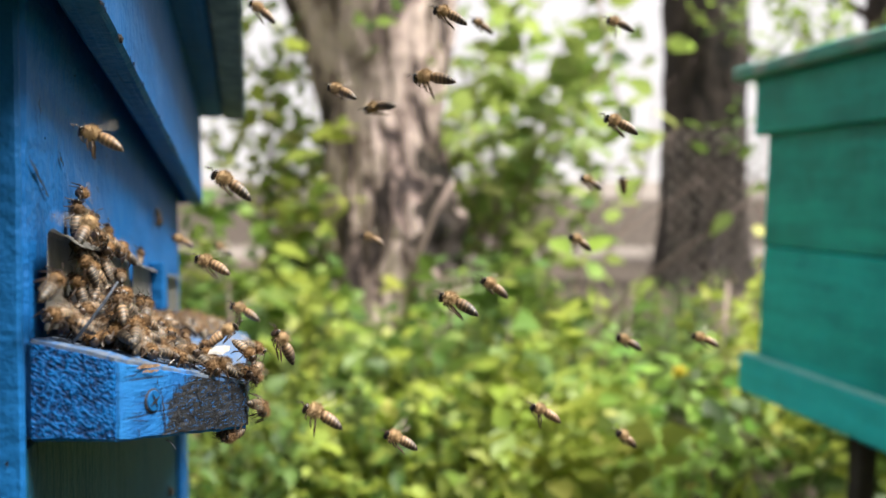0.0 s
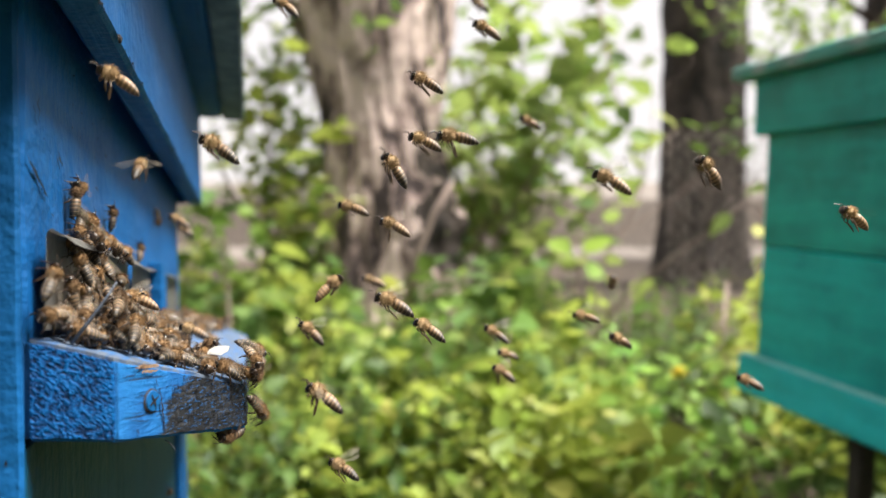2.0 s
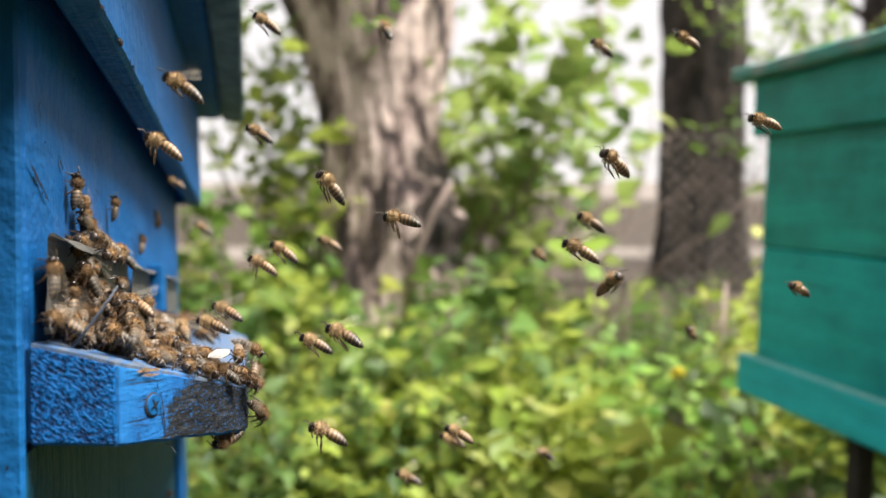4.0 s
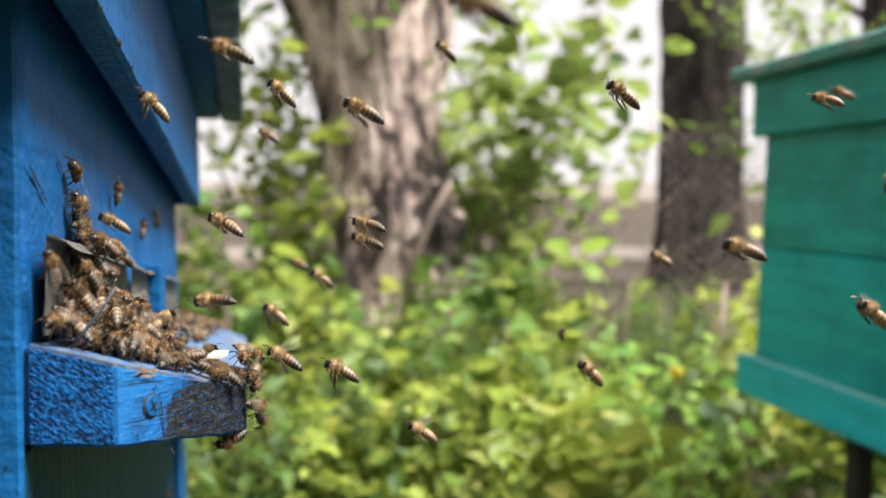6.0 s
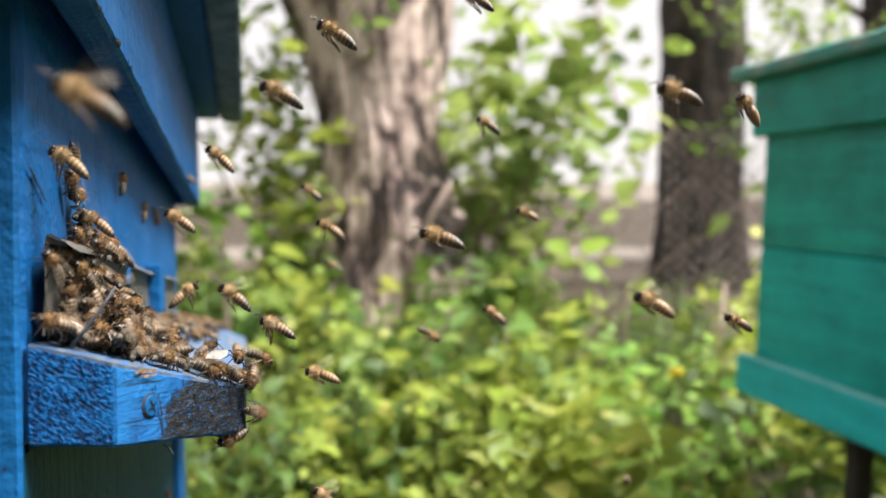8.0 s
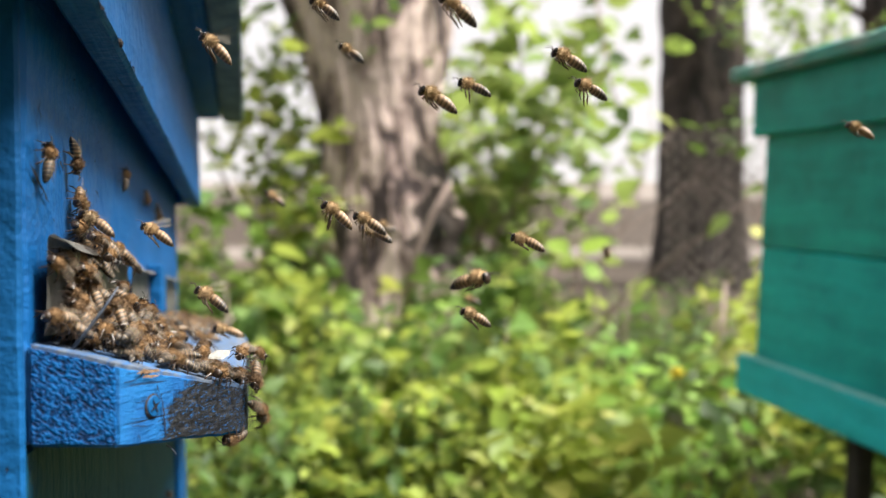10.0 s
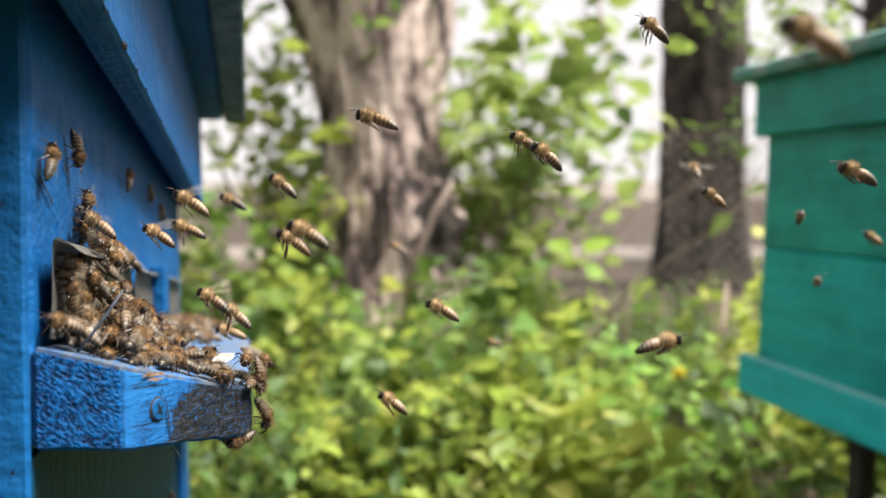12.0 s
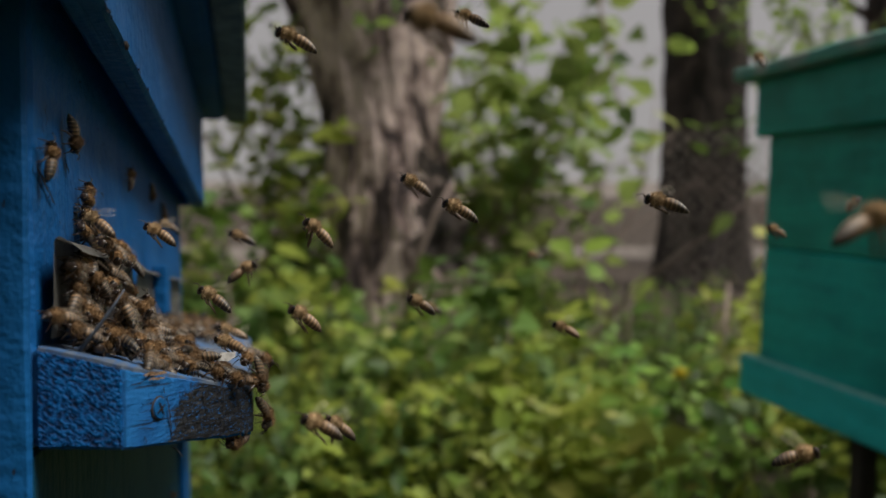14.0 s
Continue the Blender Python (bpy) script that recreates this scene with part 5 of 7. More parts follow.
    # resting on the lower wall
    made.append(stroll((-0.0005, 0.337, -0.1118), (1, 0, 0), 1.5, rng, 0.0002, 4))
    return made


def trail(points):
    """Rows for a bee that climbs the wall: seconds, along, height, and its lean from upright."""
    return [(t, seat((0.0006, y, z), (1, 0, 0), (0, math.sin(radians(a)), math.cos(radians(a))))) for t, y, z, a in points]


def beat(bee, rng):
    """Fast wing strokes of a bee in the air."""
    start = rng.random() < 0.5
    for wing in [c for c in bee.children if c.name.startswith("wing")]:
        s = 1 if wing.matrix_basis.translation.y > 0 else -1
        x, y, z = wing.matrix_basis.translation
        rows, up = [(0.0, pose(x, y, z, 25 * s, 0, 22 * s))], start
        for half in range(28):
            for step in range(1, 15, 2):
                up = not up
                rows.append((half / 2 + step / FPS, pose(x, y, z, s * (rng.uniform(38, 54) if up else rng.uniform(-24, -8)), 0, s * rng.uniform(14, 30))))
        rows.append((14.0, pose(x, y, z, 25 * s, 0, 22 * s)))
        walk(wing, rows)


def motions():
    """All that moves."""
    rng = random.Random(55)
    flights = []

    def fly(rows):
        k = len(flights)
        flights.append((fly_bees[k] if k < len(fly_bees) else copy_thing(fly_bees[k % len(fly_bees)], rows[0][1]), rows))

    fly([(0, pose(-0.0930, 0.2304, 0.5278, 0, -20, 192)), (0.5, pose(-0.0970, 0.2306, 0.5450, 0, -24, 197)), (1, pose(-0.0946, 0.2307, 0.5561, 0, -29, 204)), (1.5, pose(-0.0905, 0.2308, 0.5556, 0, -30, 209)), (2, pose(-0.0880, 0.2307, 0.5436, 0, -26, 207)), (2.5, pose(-0.0890, 0.2306, 0.5363, 0, -21, 201)), (3, pose(-0.0830, 0.2306, 0.5319, 0, -20, 194)), (3.2, pose(-0.0806, 0.2306, 0.5304, 0, -22, 192)), (5.3, pose(-0.0795, 0.2669, 0.5272, 0, -37, 197)), (5.5, pose(-0.0813, 0.2670, 0.5307, 0, -39, 200)), (6, pose(-0.0902, 0.2672, 0.5434, 0, -40, 207)), (6.5, pose(-0.1019, 0.2674, 0.5573, 0, -36, 209)), (7, pose(-0.1065, 0.2577, 0.5499, 0, -31, 205)), (7.5, pose(-0.0977, 0.2191, 0.5279, 0, -30, 198)), (8, pose(-0.0997, 0.2280, 0.5224, 0, -34, 192)), (8.2, pose(-0.0996, 0.2276, 0.5209, 0, -36, 191)), (9.7, pose(-0.0994, 0.2264, 0.5891, 0, -36, 191)), (14, pose(-0.0975, 0.2184, 0.5867, 0, -36, 191))])
    fly([(0, pose(-0.0720, 0.3386, 0.5908, 0, -33, 188)), (0.5, pose(-0.0650, 0.3386, 0.5941, 0, -28, 193)), (1, pose(-0.0624, 0.3386, 0.5937, 0, -25, 193)), (1.5, pose(-0.0637, 0.3387, 0.5924, 0, -27, 187)), (2, pose(-0.0622, 0.3387, 0.5929, 0, -32, 180)), (2.5, pose(-0.0599, 0.3387, 0.5936, 0, -35, 176)), (3, pose(-0.0647, 0.3387, 0.5899, 0, -33, 178)), (3.2, pose(-0.0672, 0.3386, 0.5876, 0, -31, 181)), (5.3, pose(-0.0604, 0.2903, 0.5674, 0, -30, 192)), (5.5, pose(-0.0550, 0.2901, 0.5568, 0, -32, 195)), (5.9, pose(-0.0547, 0.2900, 0.5522, 0, -36, 200)), (6.5, pose(-0.0529, 0.2899, 0.5426, 0, -40, 208)), (7, pose(-0.0617, 0.2898, 0.5295, 0, -38, 209)), (7.5, pose(-0.0737, 0.2897, 0.5179, 0, -33, 203)), (8, pose(-0.0891, 0.2896, 0.5079, 0, -30, 196)), (8.2, pose(-0.0960, 0.2896, 0.5034, 0, -30, 194)), (14, pose(-0.0983, 0.2893, 0.5041, 0, -30, 194))])
    fly([(0, pose(-0.0622, 0.3279, 0.5988, 0, -30, 193)), (0.5, pose(-0.0474, 0.3277, 0.5889, 0, -34, 198)), (1, pose(-0.0253, 0.3276, 0.5829, 0, -34, 198)), (1.5, pose(-0.0059, 0.3276, 0.5801, 0, -30, 193)), (2, pose(0.0171, 0.3276, 0.5810, 0, -26, 185)), (2.5, pose(0.0456, 0.3277, 0.5871, 0, -26, 181)), (3, pose(0.0815, 0.3277, 0.5920, 0, -30, 183)), (3.2, pose(0.0928, 0.3277, 0.5920, 0, -32, 185)), (5.3, pose(0.1107, 0.4057, 0.5673, 0, -10, 185)), (5.5, pose(0.1317, 0.4057, 0.5684, 0, -12, 187)), (5.7, pose(0.1516, 0.4056, 0.5690, 0, -14, 188)), (5.9, pose(0.1747, 0.4055, 0.5702, 0, -15, 189)), (6.2, pose(0.2181, 0.4054, 0.5725, 0, -15, 188)), (8.2, pose(0.2478, 0.4053, 0.5725, 0, -9, 173)), (9.25, pose(0.2563, 0.4440, 0.5808, 0, -20, 224)), (10.3, pose(0.2622, 0.4826, 0.5893, 0, -31, 274)), (11, pose(0.2069, 0.4822, 0.5413, 0, -24, 270)), (11.6, pose(0.1921, 0.4820, 0.5184, 0, -24, 261)), (12, pose(0.2014, 0.4821, 0.5144, 0, -28, 257)), (12.5, pose(0.2104, 0.4822, 0.5180, 0, -32, 257)), (13, pose(0.2186, 0.4824, 0.5268, 0, -33, 262)), (13.5, pose(0.2264, 0.4824, 0.5268, 0, -28, 270)), (14, pose(0.2312, 0.4825, 0.5223, 0, -24, 274))])
    fly([(0, pose(0.0023, 0.2903, 0.5767, 0, -20, 175)), (0.5, pose(0.0080, 0.2902, 0.5704, 0, -24, 182)), (1, pose(0.0069, 0.2901, 0.5645, 0, -28, 188)), (1.5, pose(0.0025, 0.2900, 0.5593, 0, -28, 189)), (2, pose(-0.0053, 0.2900, 0.5538, 0, -24, 183)), (2.5, pose(-0.0175, 0.2899, 0.5479, 0, -19, 176)), (3, pose(-0.0369, 0.2898, 0.5396, 0, -20, 171)), (3.2, pose(-0.0456, 0.2898, 0.5363, 0, -21, 171)), (5.3, pose(-0.0866, 0.4228, 0.5559, 0, -33, 182)), (5.5, pose(-0.0866, 0.4227, 0.5543, 0, -32, 184)), (6, pose(-0.0857, 0.4227, 0.5529, 0, -28, 191)), (6.5, pose(-0.0826, 0.4226, 0.5437, 0, -24, 197)), (7, pose(-0.0750, 0.4224, 0.5290, 0, -24, 199)), (7.5, pose(-0.0688, 0.4224, 0.5240, 0, -28, 194)), (8, pose(-0.0643, 0.4223, 0.5248, 0, -32, 187)), (8.2, pose(-0.0624, 0.4224, 0.5262, 0, -33, 184)), (10.3, pose(-0.0953, 0.4407, 0.5224, 0, -30, 197)), (10.5, pose(-0.1013, 0.4408, 0.5224, 0, -28, 194)), (11, pose(-0.1091, 0.4407, 0.5188, 0, -25, 188)), (11.5, pose(-0.1202, 0.4406, 0.5140, 0, -27, 186)), (11.8, pose(-0.1302, 0.4405, 0.5101, 0, -30, 188)), (12.1, pose(-0.1383, 0.4405, 0.5075, 0, -33, 192)), (14, pose(-0.1442, 0.4403, 0.5088, 0, -25, 197))])
    fly([(0, pose(0.0195, 0.4233, 0.6063, 0, -27, 192)), (0.7, pose(0.0403, 0.4233, 0.6099, 0, -22, 186)), (1, pose(0.0381, 0.4232, 0.6020, 0, -19, 187)), (1.5, pose(0.0298, 0.4230, 0.5874, 0, -17, 193)), (2, pose(0.0435, 0.4226, 0.5584, 0, -20, 200)), (2.5, pose(0.0531, 0.4223, 0.5334, 0, -25, 204)), (3, pose(0.0534, 0.4220, 0.5123, 0, -27, 202)), (3.2, pose(0.0498, 0.4219, 0.5075, 0, -26, 199)), (4.25, pose(0.0517, 0.4639, 0.4877, 0, -26, 236)), (5.3, pose(0.0531, 0.5057, 0.4643, 0, -26, 273)), (5.5, pose(0.0585, 0.5056, 0.4592, 0, -27, 272)), (6, pose(0.0714, 0.5054, 0.4451, 0, -32, 265)), (6.5, pose(0.0862, 0.5052, 0.4282, 0, -35, 258)), (7, pose(0.1015, 0.5048, 0.4036, 0, -33, 256)), (7.5, pose(0.1153, 0.5045, 0.3840, 0, -28, 260)), (8, pose(0.1102, 0.5043, 0.3570, 0, -25, 267)), (8.2, pose(0.1057, 0.5042, 0.3506, 0, -25, 270)), (9.7, pose(0.1051, 0.5034, 0.2933, 0, -25, 270)), (14, pose(0.1028, 0.5037, 0.2938, 0, -25, 270))])
    fly([(0, pose(-0.0030, 0.2476, 0.5473, 0, -1, 172)), (0.5, pose(0.0152, 0.2476, 0.5519, 0, -6, 172)), (1, pose(0.0249, 0.2476, 0.5498, 0, -10, 177)), (1.5, pose(0.0186, 0.2475, 0.5404, 0, -9, 185)), (2, pose(0.0042, 0.2473, 0.5300, 0, -4, 189)), (2.5, pose(-0.0049, 0.2472, 0.5196, 0, -0, 187)), (3, pose(-0.0140, 0.2471, 0.5098, 0, -1, 181)), (3.2, pose(-0.0176, 0.2470, 0.5057, 0, -3, 178)), (5.3, pose(-0.0034, 0.2980, 0.5115, 0, -11, 174)), (5.5, pose(-0.0085, 0.2980, 0.5110, 0, -10, 173)), (6, pose(-0.0257, 0.2979, 0.5069, 0, -12, 175)), (6.5, pose(-0.0451, 0.2979, 0.5019, 0, -17, 181)), (7, pose(-0.0671, 0.2980, 0.5001, 0, -20, 188)), (7.5, pose(-0.0888, 0.2980, 0.4953, 0, -18, 191)), (8, pose(-0.1122, 0.2978, 0.4832, 0, -13, 188)), (8.2, pose(-0.1120, 0.2816, 0.4796, 0, -11, 185)), (8.9, pose(-0.1151, 0.3008, 0.4756, 0, -20, 127)), (9.6, pose(-0.1117, 0.3037, 0.4728, 0, -28, 70)), (10.3, pose(-0.1081, 0.3067, 0.4699, 0, -36, 12)), (12.5, pose(-0.1087, 0.3065, 0.4703, 0, -40, 29)), (13.2, pose(-0.1062, 0.3065, 0.4717, 0, -37, 23)), (13.5, pose(-0.0991, 0.3065, 0.4756, 0, -34, 19)), (14, pose(-0.0753, 0.3067, 0.4905, 0, -30, 12))])
    fly([(0, pose(0.0606, 0.2899, 0.5395, 0, -22, 176)), (0.5, pose(0.0377, 0.2898, 0.5390, 0, -26, 177)), (1, pose(0.0171, 0.2898, 0.5427, 0, -26, 184)), (1.5, pose(0.0037, 0.2898, 0.5427, 0, -22, 191)), (2, pose(-0.0060, 0.2897, 0.5336, 0, -18, 194)), (2.5, pose(-0.0153, 0.2896, 0.5219, 0, -18, 191)), (3, pose(-0.0298, 0.2894, 0.5074, 0, -22, 184)), (3.2, pose(-0.0378, 0.2893, 0.4991, 0, -24, 181)), (5.3, pose(-0.0673, 0.3750, 0.4941, 0, -35, 197)), (5.5, pose(-0.0646, 0.3750, 0.4899, 0, -35, 200)), (6, pose(-0.0530, 0.3749, 0.4842, 0, -32, 206)), (6.5, pose(-0.0410, 0.3749, 0.4815, 0, -27, 209)), (7, pose(-0.0262, 0.3748, 0.4750, 0, -25, 205)), (7.5, pose(-0.0059, 0.3746, 0.4670, 0, -28, 198)), (8, pose(0.0238, 0.3746, 0.4680, 0, -33, 192)), (8.2, pose(0.0365, 0.3746, 0.4722, 0, -34, 191)), (10.3, pose(0.0101, 0.2974, 0.4739, 0, -23, 189)), (10.5, pose(0.0119, 0.2973, 0.4665, 0, -24, 192)), (11, pose(0.0070, 0.2971, 0.4475, 0, -28, 198)), (11.5, pose(-0.0045, 0.2970, 0.4408, 0, -32, 198)), (12, pose(-0.0189, 0.2971, 0.4450, 0, -32, 193)), (12.5, pose(-0.0321, 0.2973, 0.4603, 0, -28, 185)), (13, pose(-0.0334, 0.2976, 0.4837, 0, -24, 181)), (13.5, pose(-0.0268, 0.2978, 0.5020, 0, -24, 183)), (14, pose(-0.0112, 0.2981, 0.5214, 0, -28, 189))])
    fly([(0, pose(-0.0385, 0.3221, 0.5563, 0, -19, 167)), (0.5, pose(-0.0321, 0.3222, 0.5628, 0, -15, 172)), (1, pose(-0.0286, 0.3221, 0.5531, 0, -10, 179)), (1.5, pose(-0.0289, 0.3219, 0.5336, 0, -9, 184)), (2, pose(-0.0339, 0.3216, 0.5120, 0, -14, 182)), (2.5, pose(-0.0472, 0.3214, 0.4930, 0, -18, 176)), (3, pose(-0.0707, 0.3213, 0.4794, 0, -19, 169)), (3.2, pose(-0.0795, 0.3212, 0.4749, 0, -17, 167)), (5.3, pose(-0.0667, 0.2596, 0.4903, 0, -31, 181)), (5.5, pose(-0.0659, 0.2597, 0.4962, 0, -29, 178)), (6, pose(-0.0661, 0.2598, 0.5062, 0, -25, 176)), (6.5, pose(-0.0662, 0.2600, 0.5171, 0, -26, 180)), (7, pose(-0.0636, 0.2602, 0.5354, 0, -31, 187)), (7.5, pose(-0.0561, 0.2605, 0.5588, 0, -35, 193)), (7.8, pose(-0.0506, 0.2606, 0.5733, 0, -35, 194)), (8.2, pose(-0.0420, 0.2608, 0.5903, 0, -32, 192)), (10.3, pose(-0.0001, 0.2359, 0.5379, 0, -25, 194)), (10.5, pose(-0.0019, 0.2359, 0.5386, 0, -25, 194)), (11, pose(-0.0074, 0.2360, 0.5396, 0, -21, 189)), (11.5, pose(-0.0139, 0.2359, 0.5359, 0, -16, 182)), (12, pose(-0.0199, 0.2359, 0.5359, 0, -15, 177)), (12.5, pose(-0.0291, 0.2360, 0.5419, 0, -19, 177)), (13, pose(-0.0386, 0.2361, 0.5517, 0, -24, 183)), (13.5, pose(-0.0446, 0.2362, 0.5581, 0, -25, 190)), (14, pose(-0.0426, 0.2362, 0.5578, 0, -21, 194))])
    fly([(0, pose(-0.0486, 0.2592, 0.4675, 0, -55, 214)), (0.5, pose(-0.0449, 0.2594, 0.4839, 0, -50, 212)), (1, pose(-0.0353, 0.2596, 0.5020, 0, -46, 205)), (1.5, pose(-0.0201, 0.2598, 0.5134, 0, -45, 198)), (2, pose(-0.0143, 0.2599, 0.5215, 0, -50, 196)), (2.3, pose(-0.0153, 0.2599, 0.5234, 0, -53, 198)), (2.8, pose(-0.0229, 0.2599, 0.5200, 0, -55, 205)), (3, pose(-0.0289, 0.2599, 0.5180, 0, -54, 208)), (3.2, pose(-0.0352, 0.2599, 0.5178, 0, -53, 210)), (5.3, pose(-0.0252, 0.2303, 0.5145, 0, -27, 199)), (5.5, pose(-0.0242, 0.2304, 0.5200, 0, -26, 199)), (6, pose(-0.0213, 0.2306, 0.5366, 0, -22, 194)), (6.5, pose(-0.0169, 0.2307, 0.5463, 0, -17, 187)), (7, pose(-0.0148, 0.2308, 0.5492, 0, -18, 182)), (7.5, pose(-0.0199, 0.2308, 0.5512, 0, -22, 182)), (8, pose(-0.0282, 0.2309, 0.5572, 0, -27, 188)), (8.2, pose(-0.0295, 0.2309, 0.5595, 0, -27, 191)), (10.3, pose(-0.0453, 0.3080, 0.5851, 0, -25, 204)), (10.5, pose(-0.0473, 0.3079, 0.5800, 0, -25, 202)), (11, pose(-0.0508, 0.3076, 0.5573, 0, -27, 196)), (11.4, pose(-0.0553, 0.3075, 0.5420, 0, -31, 190)), (12, pose(-0.0591, 0.3072, 0.5218, 0, -35, 186)), (12.5, pose(-0.0504, 0.3069, 0.5065, 0, -33, 189)), (13, pose(-0.0311, 0.3068, 0.4960, 0, -28, 196)), (13.5, pose(-0.0194, 0.3067, 0.4932, 0, -25, 203)), (14, pose(-0.0097, 0.3065, 0.4787, 0, -27, 204))])
    fly([(0, pose(-0.0574, 0.2303, 0.5151, 0, -30, 191)), (0.5, pose(-0.0602, 0.2302, 0.5097, 0, -35, 197)), (1, pose(-0.0650, 0.2302, 0.5061, 0, -37, 199)), (1.5, pose(-0.0673, 0.2303, 0.5108, 0, -34, 194)), (2, pose(-0.0605, 0.2304, 0.5249, 0, -29, 187)), (2.5, pose(-0.0566, 0.2305, 0.5341, 0, -27, 182)), (3, pose(-0.0660, 0.2307, 0.5392, 0, -30, 182)), (3.2, pose(-0.0704, 0.2307, 0.5396, 0, -32, 184)), (5.3, pose(-0.0545, 0.2208, 0.5465, 0, -19, 194)), (5.5, pose(-0.0511, 0.2208, 0.5468, 0, -17, 191)), (5.9, pose(-0.0528, 0.2208, 0.5496, 0, -17, 187)), (6.2, pose(-0.0615, 0.2209, 0.5516, 0, -20, 186)), (6.5, pose(-0.0687, 0.2209, 0.5518, 0, -23, 188)), (7, pose(-0.0739, 0.2209, 0.5460, 0, -27, 194)), (7.2, pose(-0.0672, 0.2208, 0.5401, 0, -27, 197)), (7.5, pose(-0.0594, 0.2207, 0.5394, 0, -26, 201)), (8, pose(-0.0415, 0.2207, 0.5392, 0, -21, 204)), (8.2, pose(-0.0342, 0.2207, 0.5401, 0, -19, 203)), (10.3, pose(-0.0400, 0.3627, 0.5814, 0, -28, 197)), (10.5, pose(-0.0420, 0.3627, 0.5754, 0, -26, 199)), (11, pose(-0.0545, 0.3624, 0.5544, 0, -21, 197)), (11.2, pose(-0.0599, 0.3623, 0.5449, 0, -20, 195)), (11.6, pose(-0.0746, 0.3620, 0.5183, 0, -21, 190)), (12, pose(-0.0908, 0.3619, 0.5185, 0, -24, 184)), (12.5, pose(-0.1028, 0.3618, 0.5105, 0, -29, 181)), (13, pose(-0.0984, 0.3618, 0.5077, 0, -30, 184)), (13.5, pose(-0.0923, 0.3617, 0.5055, 0, -26, 191)), (14, pose(-0.0875, 0.3616, 0.5029, 0, -21, 197))])
    fly([(0, pose(0.0370, 0.3061, 0.4374, 0, -24, 187)), (0.5, pose(0.0267, 0.3064, 0.4603, 0, -29, 180)), (1, pose(0.0110, 0.3067, 0.4848, 0, -31, 174)), (1.5, pose(-0.0037, 0.3068, 0.4999, 0, -28, 174)), (2, pose(-0.0172, 0.3069, 0.5049, 0, -23, 179)), (2.5, pose(-0.0345, 0.3069, 0.5058, 0, -21, 186)), (3, pose(-0.0593, 0.3069, 0.4994, 0, -24, 191)), (3.2, pose(-0.0689, 0.3068, 0.4957, 0, -26, 191)), (5.3, pose(-0.0618, 0.3266, 0.4877, 0, -30, 194)), (5.5, pose(-0.0624, 0.3265, 0.4847, 0, -32, 197)), (5.9, pose(-0.0635, 0.3264, 0.4749, 0, -35, 202)), (6.5, pose(-0.0647, 0.3264, 0.4667, 0, -33, 203)), (7, pose(-0.0646, 0.3264, 0.4699, 0, -28, 198)), (7.5, pose(-0.0570, 0.3266, 0.4849, 0, -25, 190)), (8, pose(-0.0427, 0.3268, 0.5056, 0, -27, 186)), (8.2, pose(-0.0349, 0.3269, 0.5159, 0, -29, 186)), (10.3, pose(-0.0337, 0.2666, 0.5091, 0, -38, 198)), (10.5, pose(-0.0347, 0.2667, 0.5120, 0, -40, 196)), (11, pose(-0.0397, 0.2668, 0.5199, 0, -39, 191)), (11.5, pose(-0.0439, 0.2667, 0.5174, 0, -34, 193)), (11.9, pose(-0.0483, 0.2666, 0.5054, 0, -31, 198)), (12.5, pose(-0.0465, 0.2663, 0.4875, 0, -31, 206)), (13, pose(-0.0416, 0.2663, 0.4850, 0, -36, 209)), (13.5, pose(-0.0386, 0.2663, 0.4912, 0, -40, 206)), (14, pose(-0.0408, 0.2665, 0.5045, 0, -39, 198))])
    fly([(0, pose(0.0043, 0.2409, 0.4820, 0, -21, 170)), (0.5, pose(-0.0002, 0.2409, 0.4864, 0, -16, 170)), (1, pose(-0.0043, 0.2409, 0.4887, 0, -15, 175)), (1.5, pose(-0.0087, 0.2409, 0.4864, 0, -19, 183)), (2, pose(-0.0136, 0.2409, 0.4819, 0, -24, 187)), (2.5, pose(-0.0180, 0.2409, 0.4812, 0, -25, 185)), (3, pose(-0.0212, 0.2409, 0.4835, 0, -21, 178)), (3.2, pose(-0.0228, 0.2409, 0.4831, 0, -19, 175)), (5.3, pose(-0.0425, 0.2660, 0.4565, 0, -33, 183)), (5.5, pose(-0.0454, 0.2660, 0.4567, 0, -31, 181)), (5.9, pose(-0.0496, 0.2661, 0.4620, 0, -27, 182)), (6.5, pose(-0.0456, 0.2663, 0.4749, 0, -25, 189)), (7, pose(-0.0462, 0.2663, 0.4811, 0, -29, 196)), (7.5, pose(-0.0523, 0.2664, 0.4837, 0, -34, 199)), (8, pose(-0.0647, 0.2664, 0.4834, 0, -35, 196)), (8.2, pose(-0.0712, 0.2664, 0.4829, 0, -33, 193)), (14, pose(-0.0735, 0.2662, 0.4836, 0, -33, 193))])
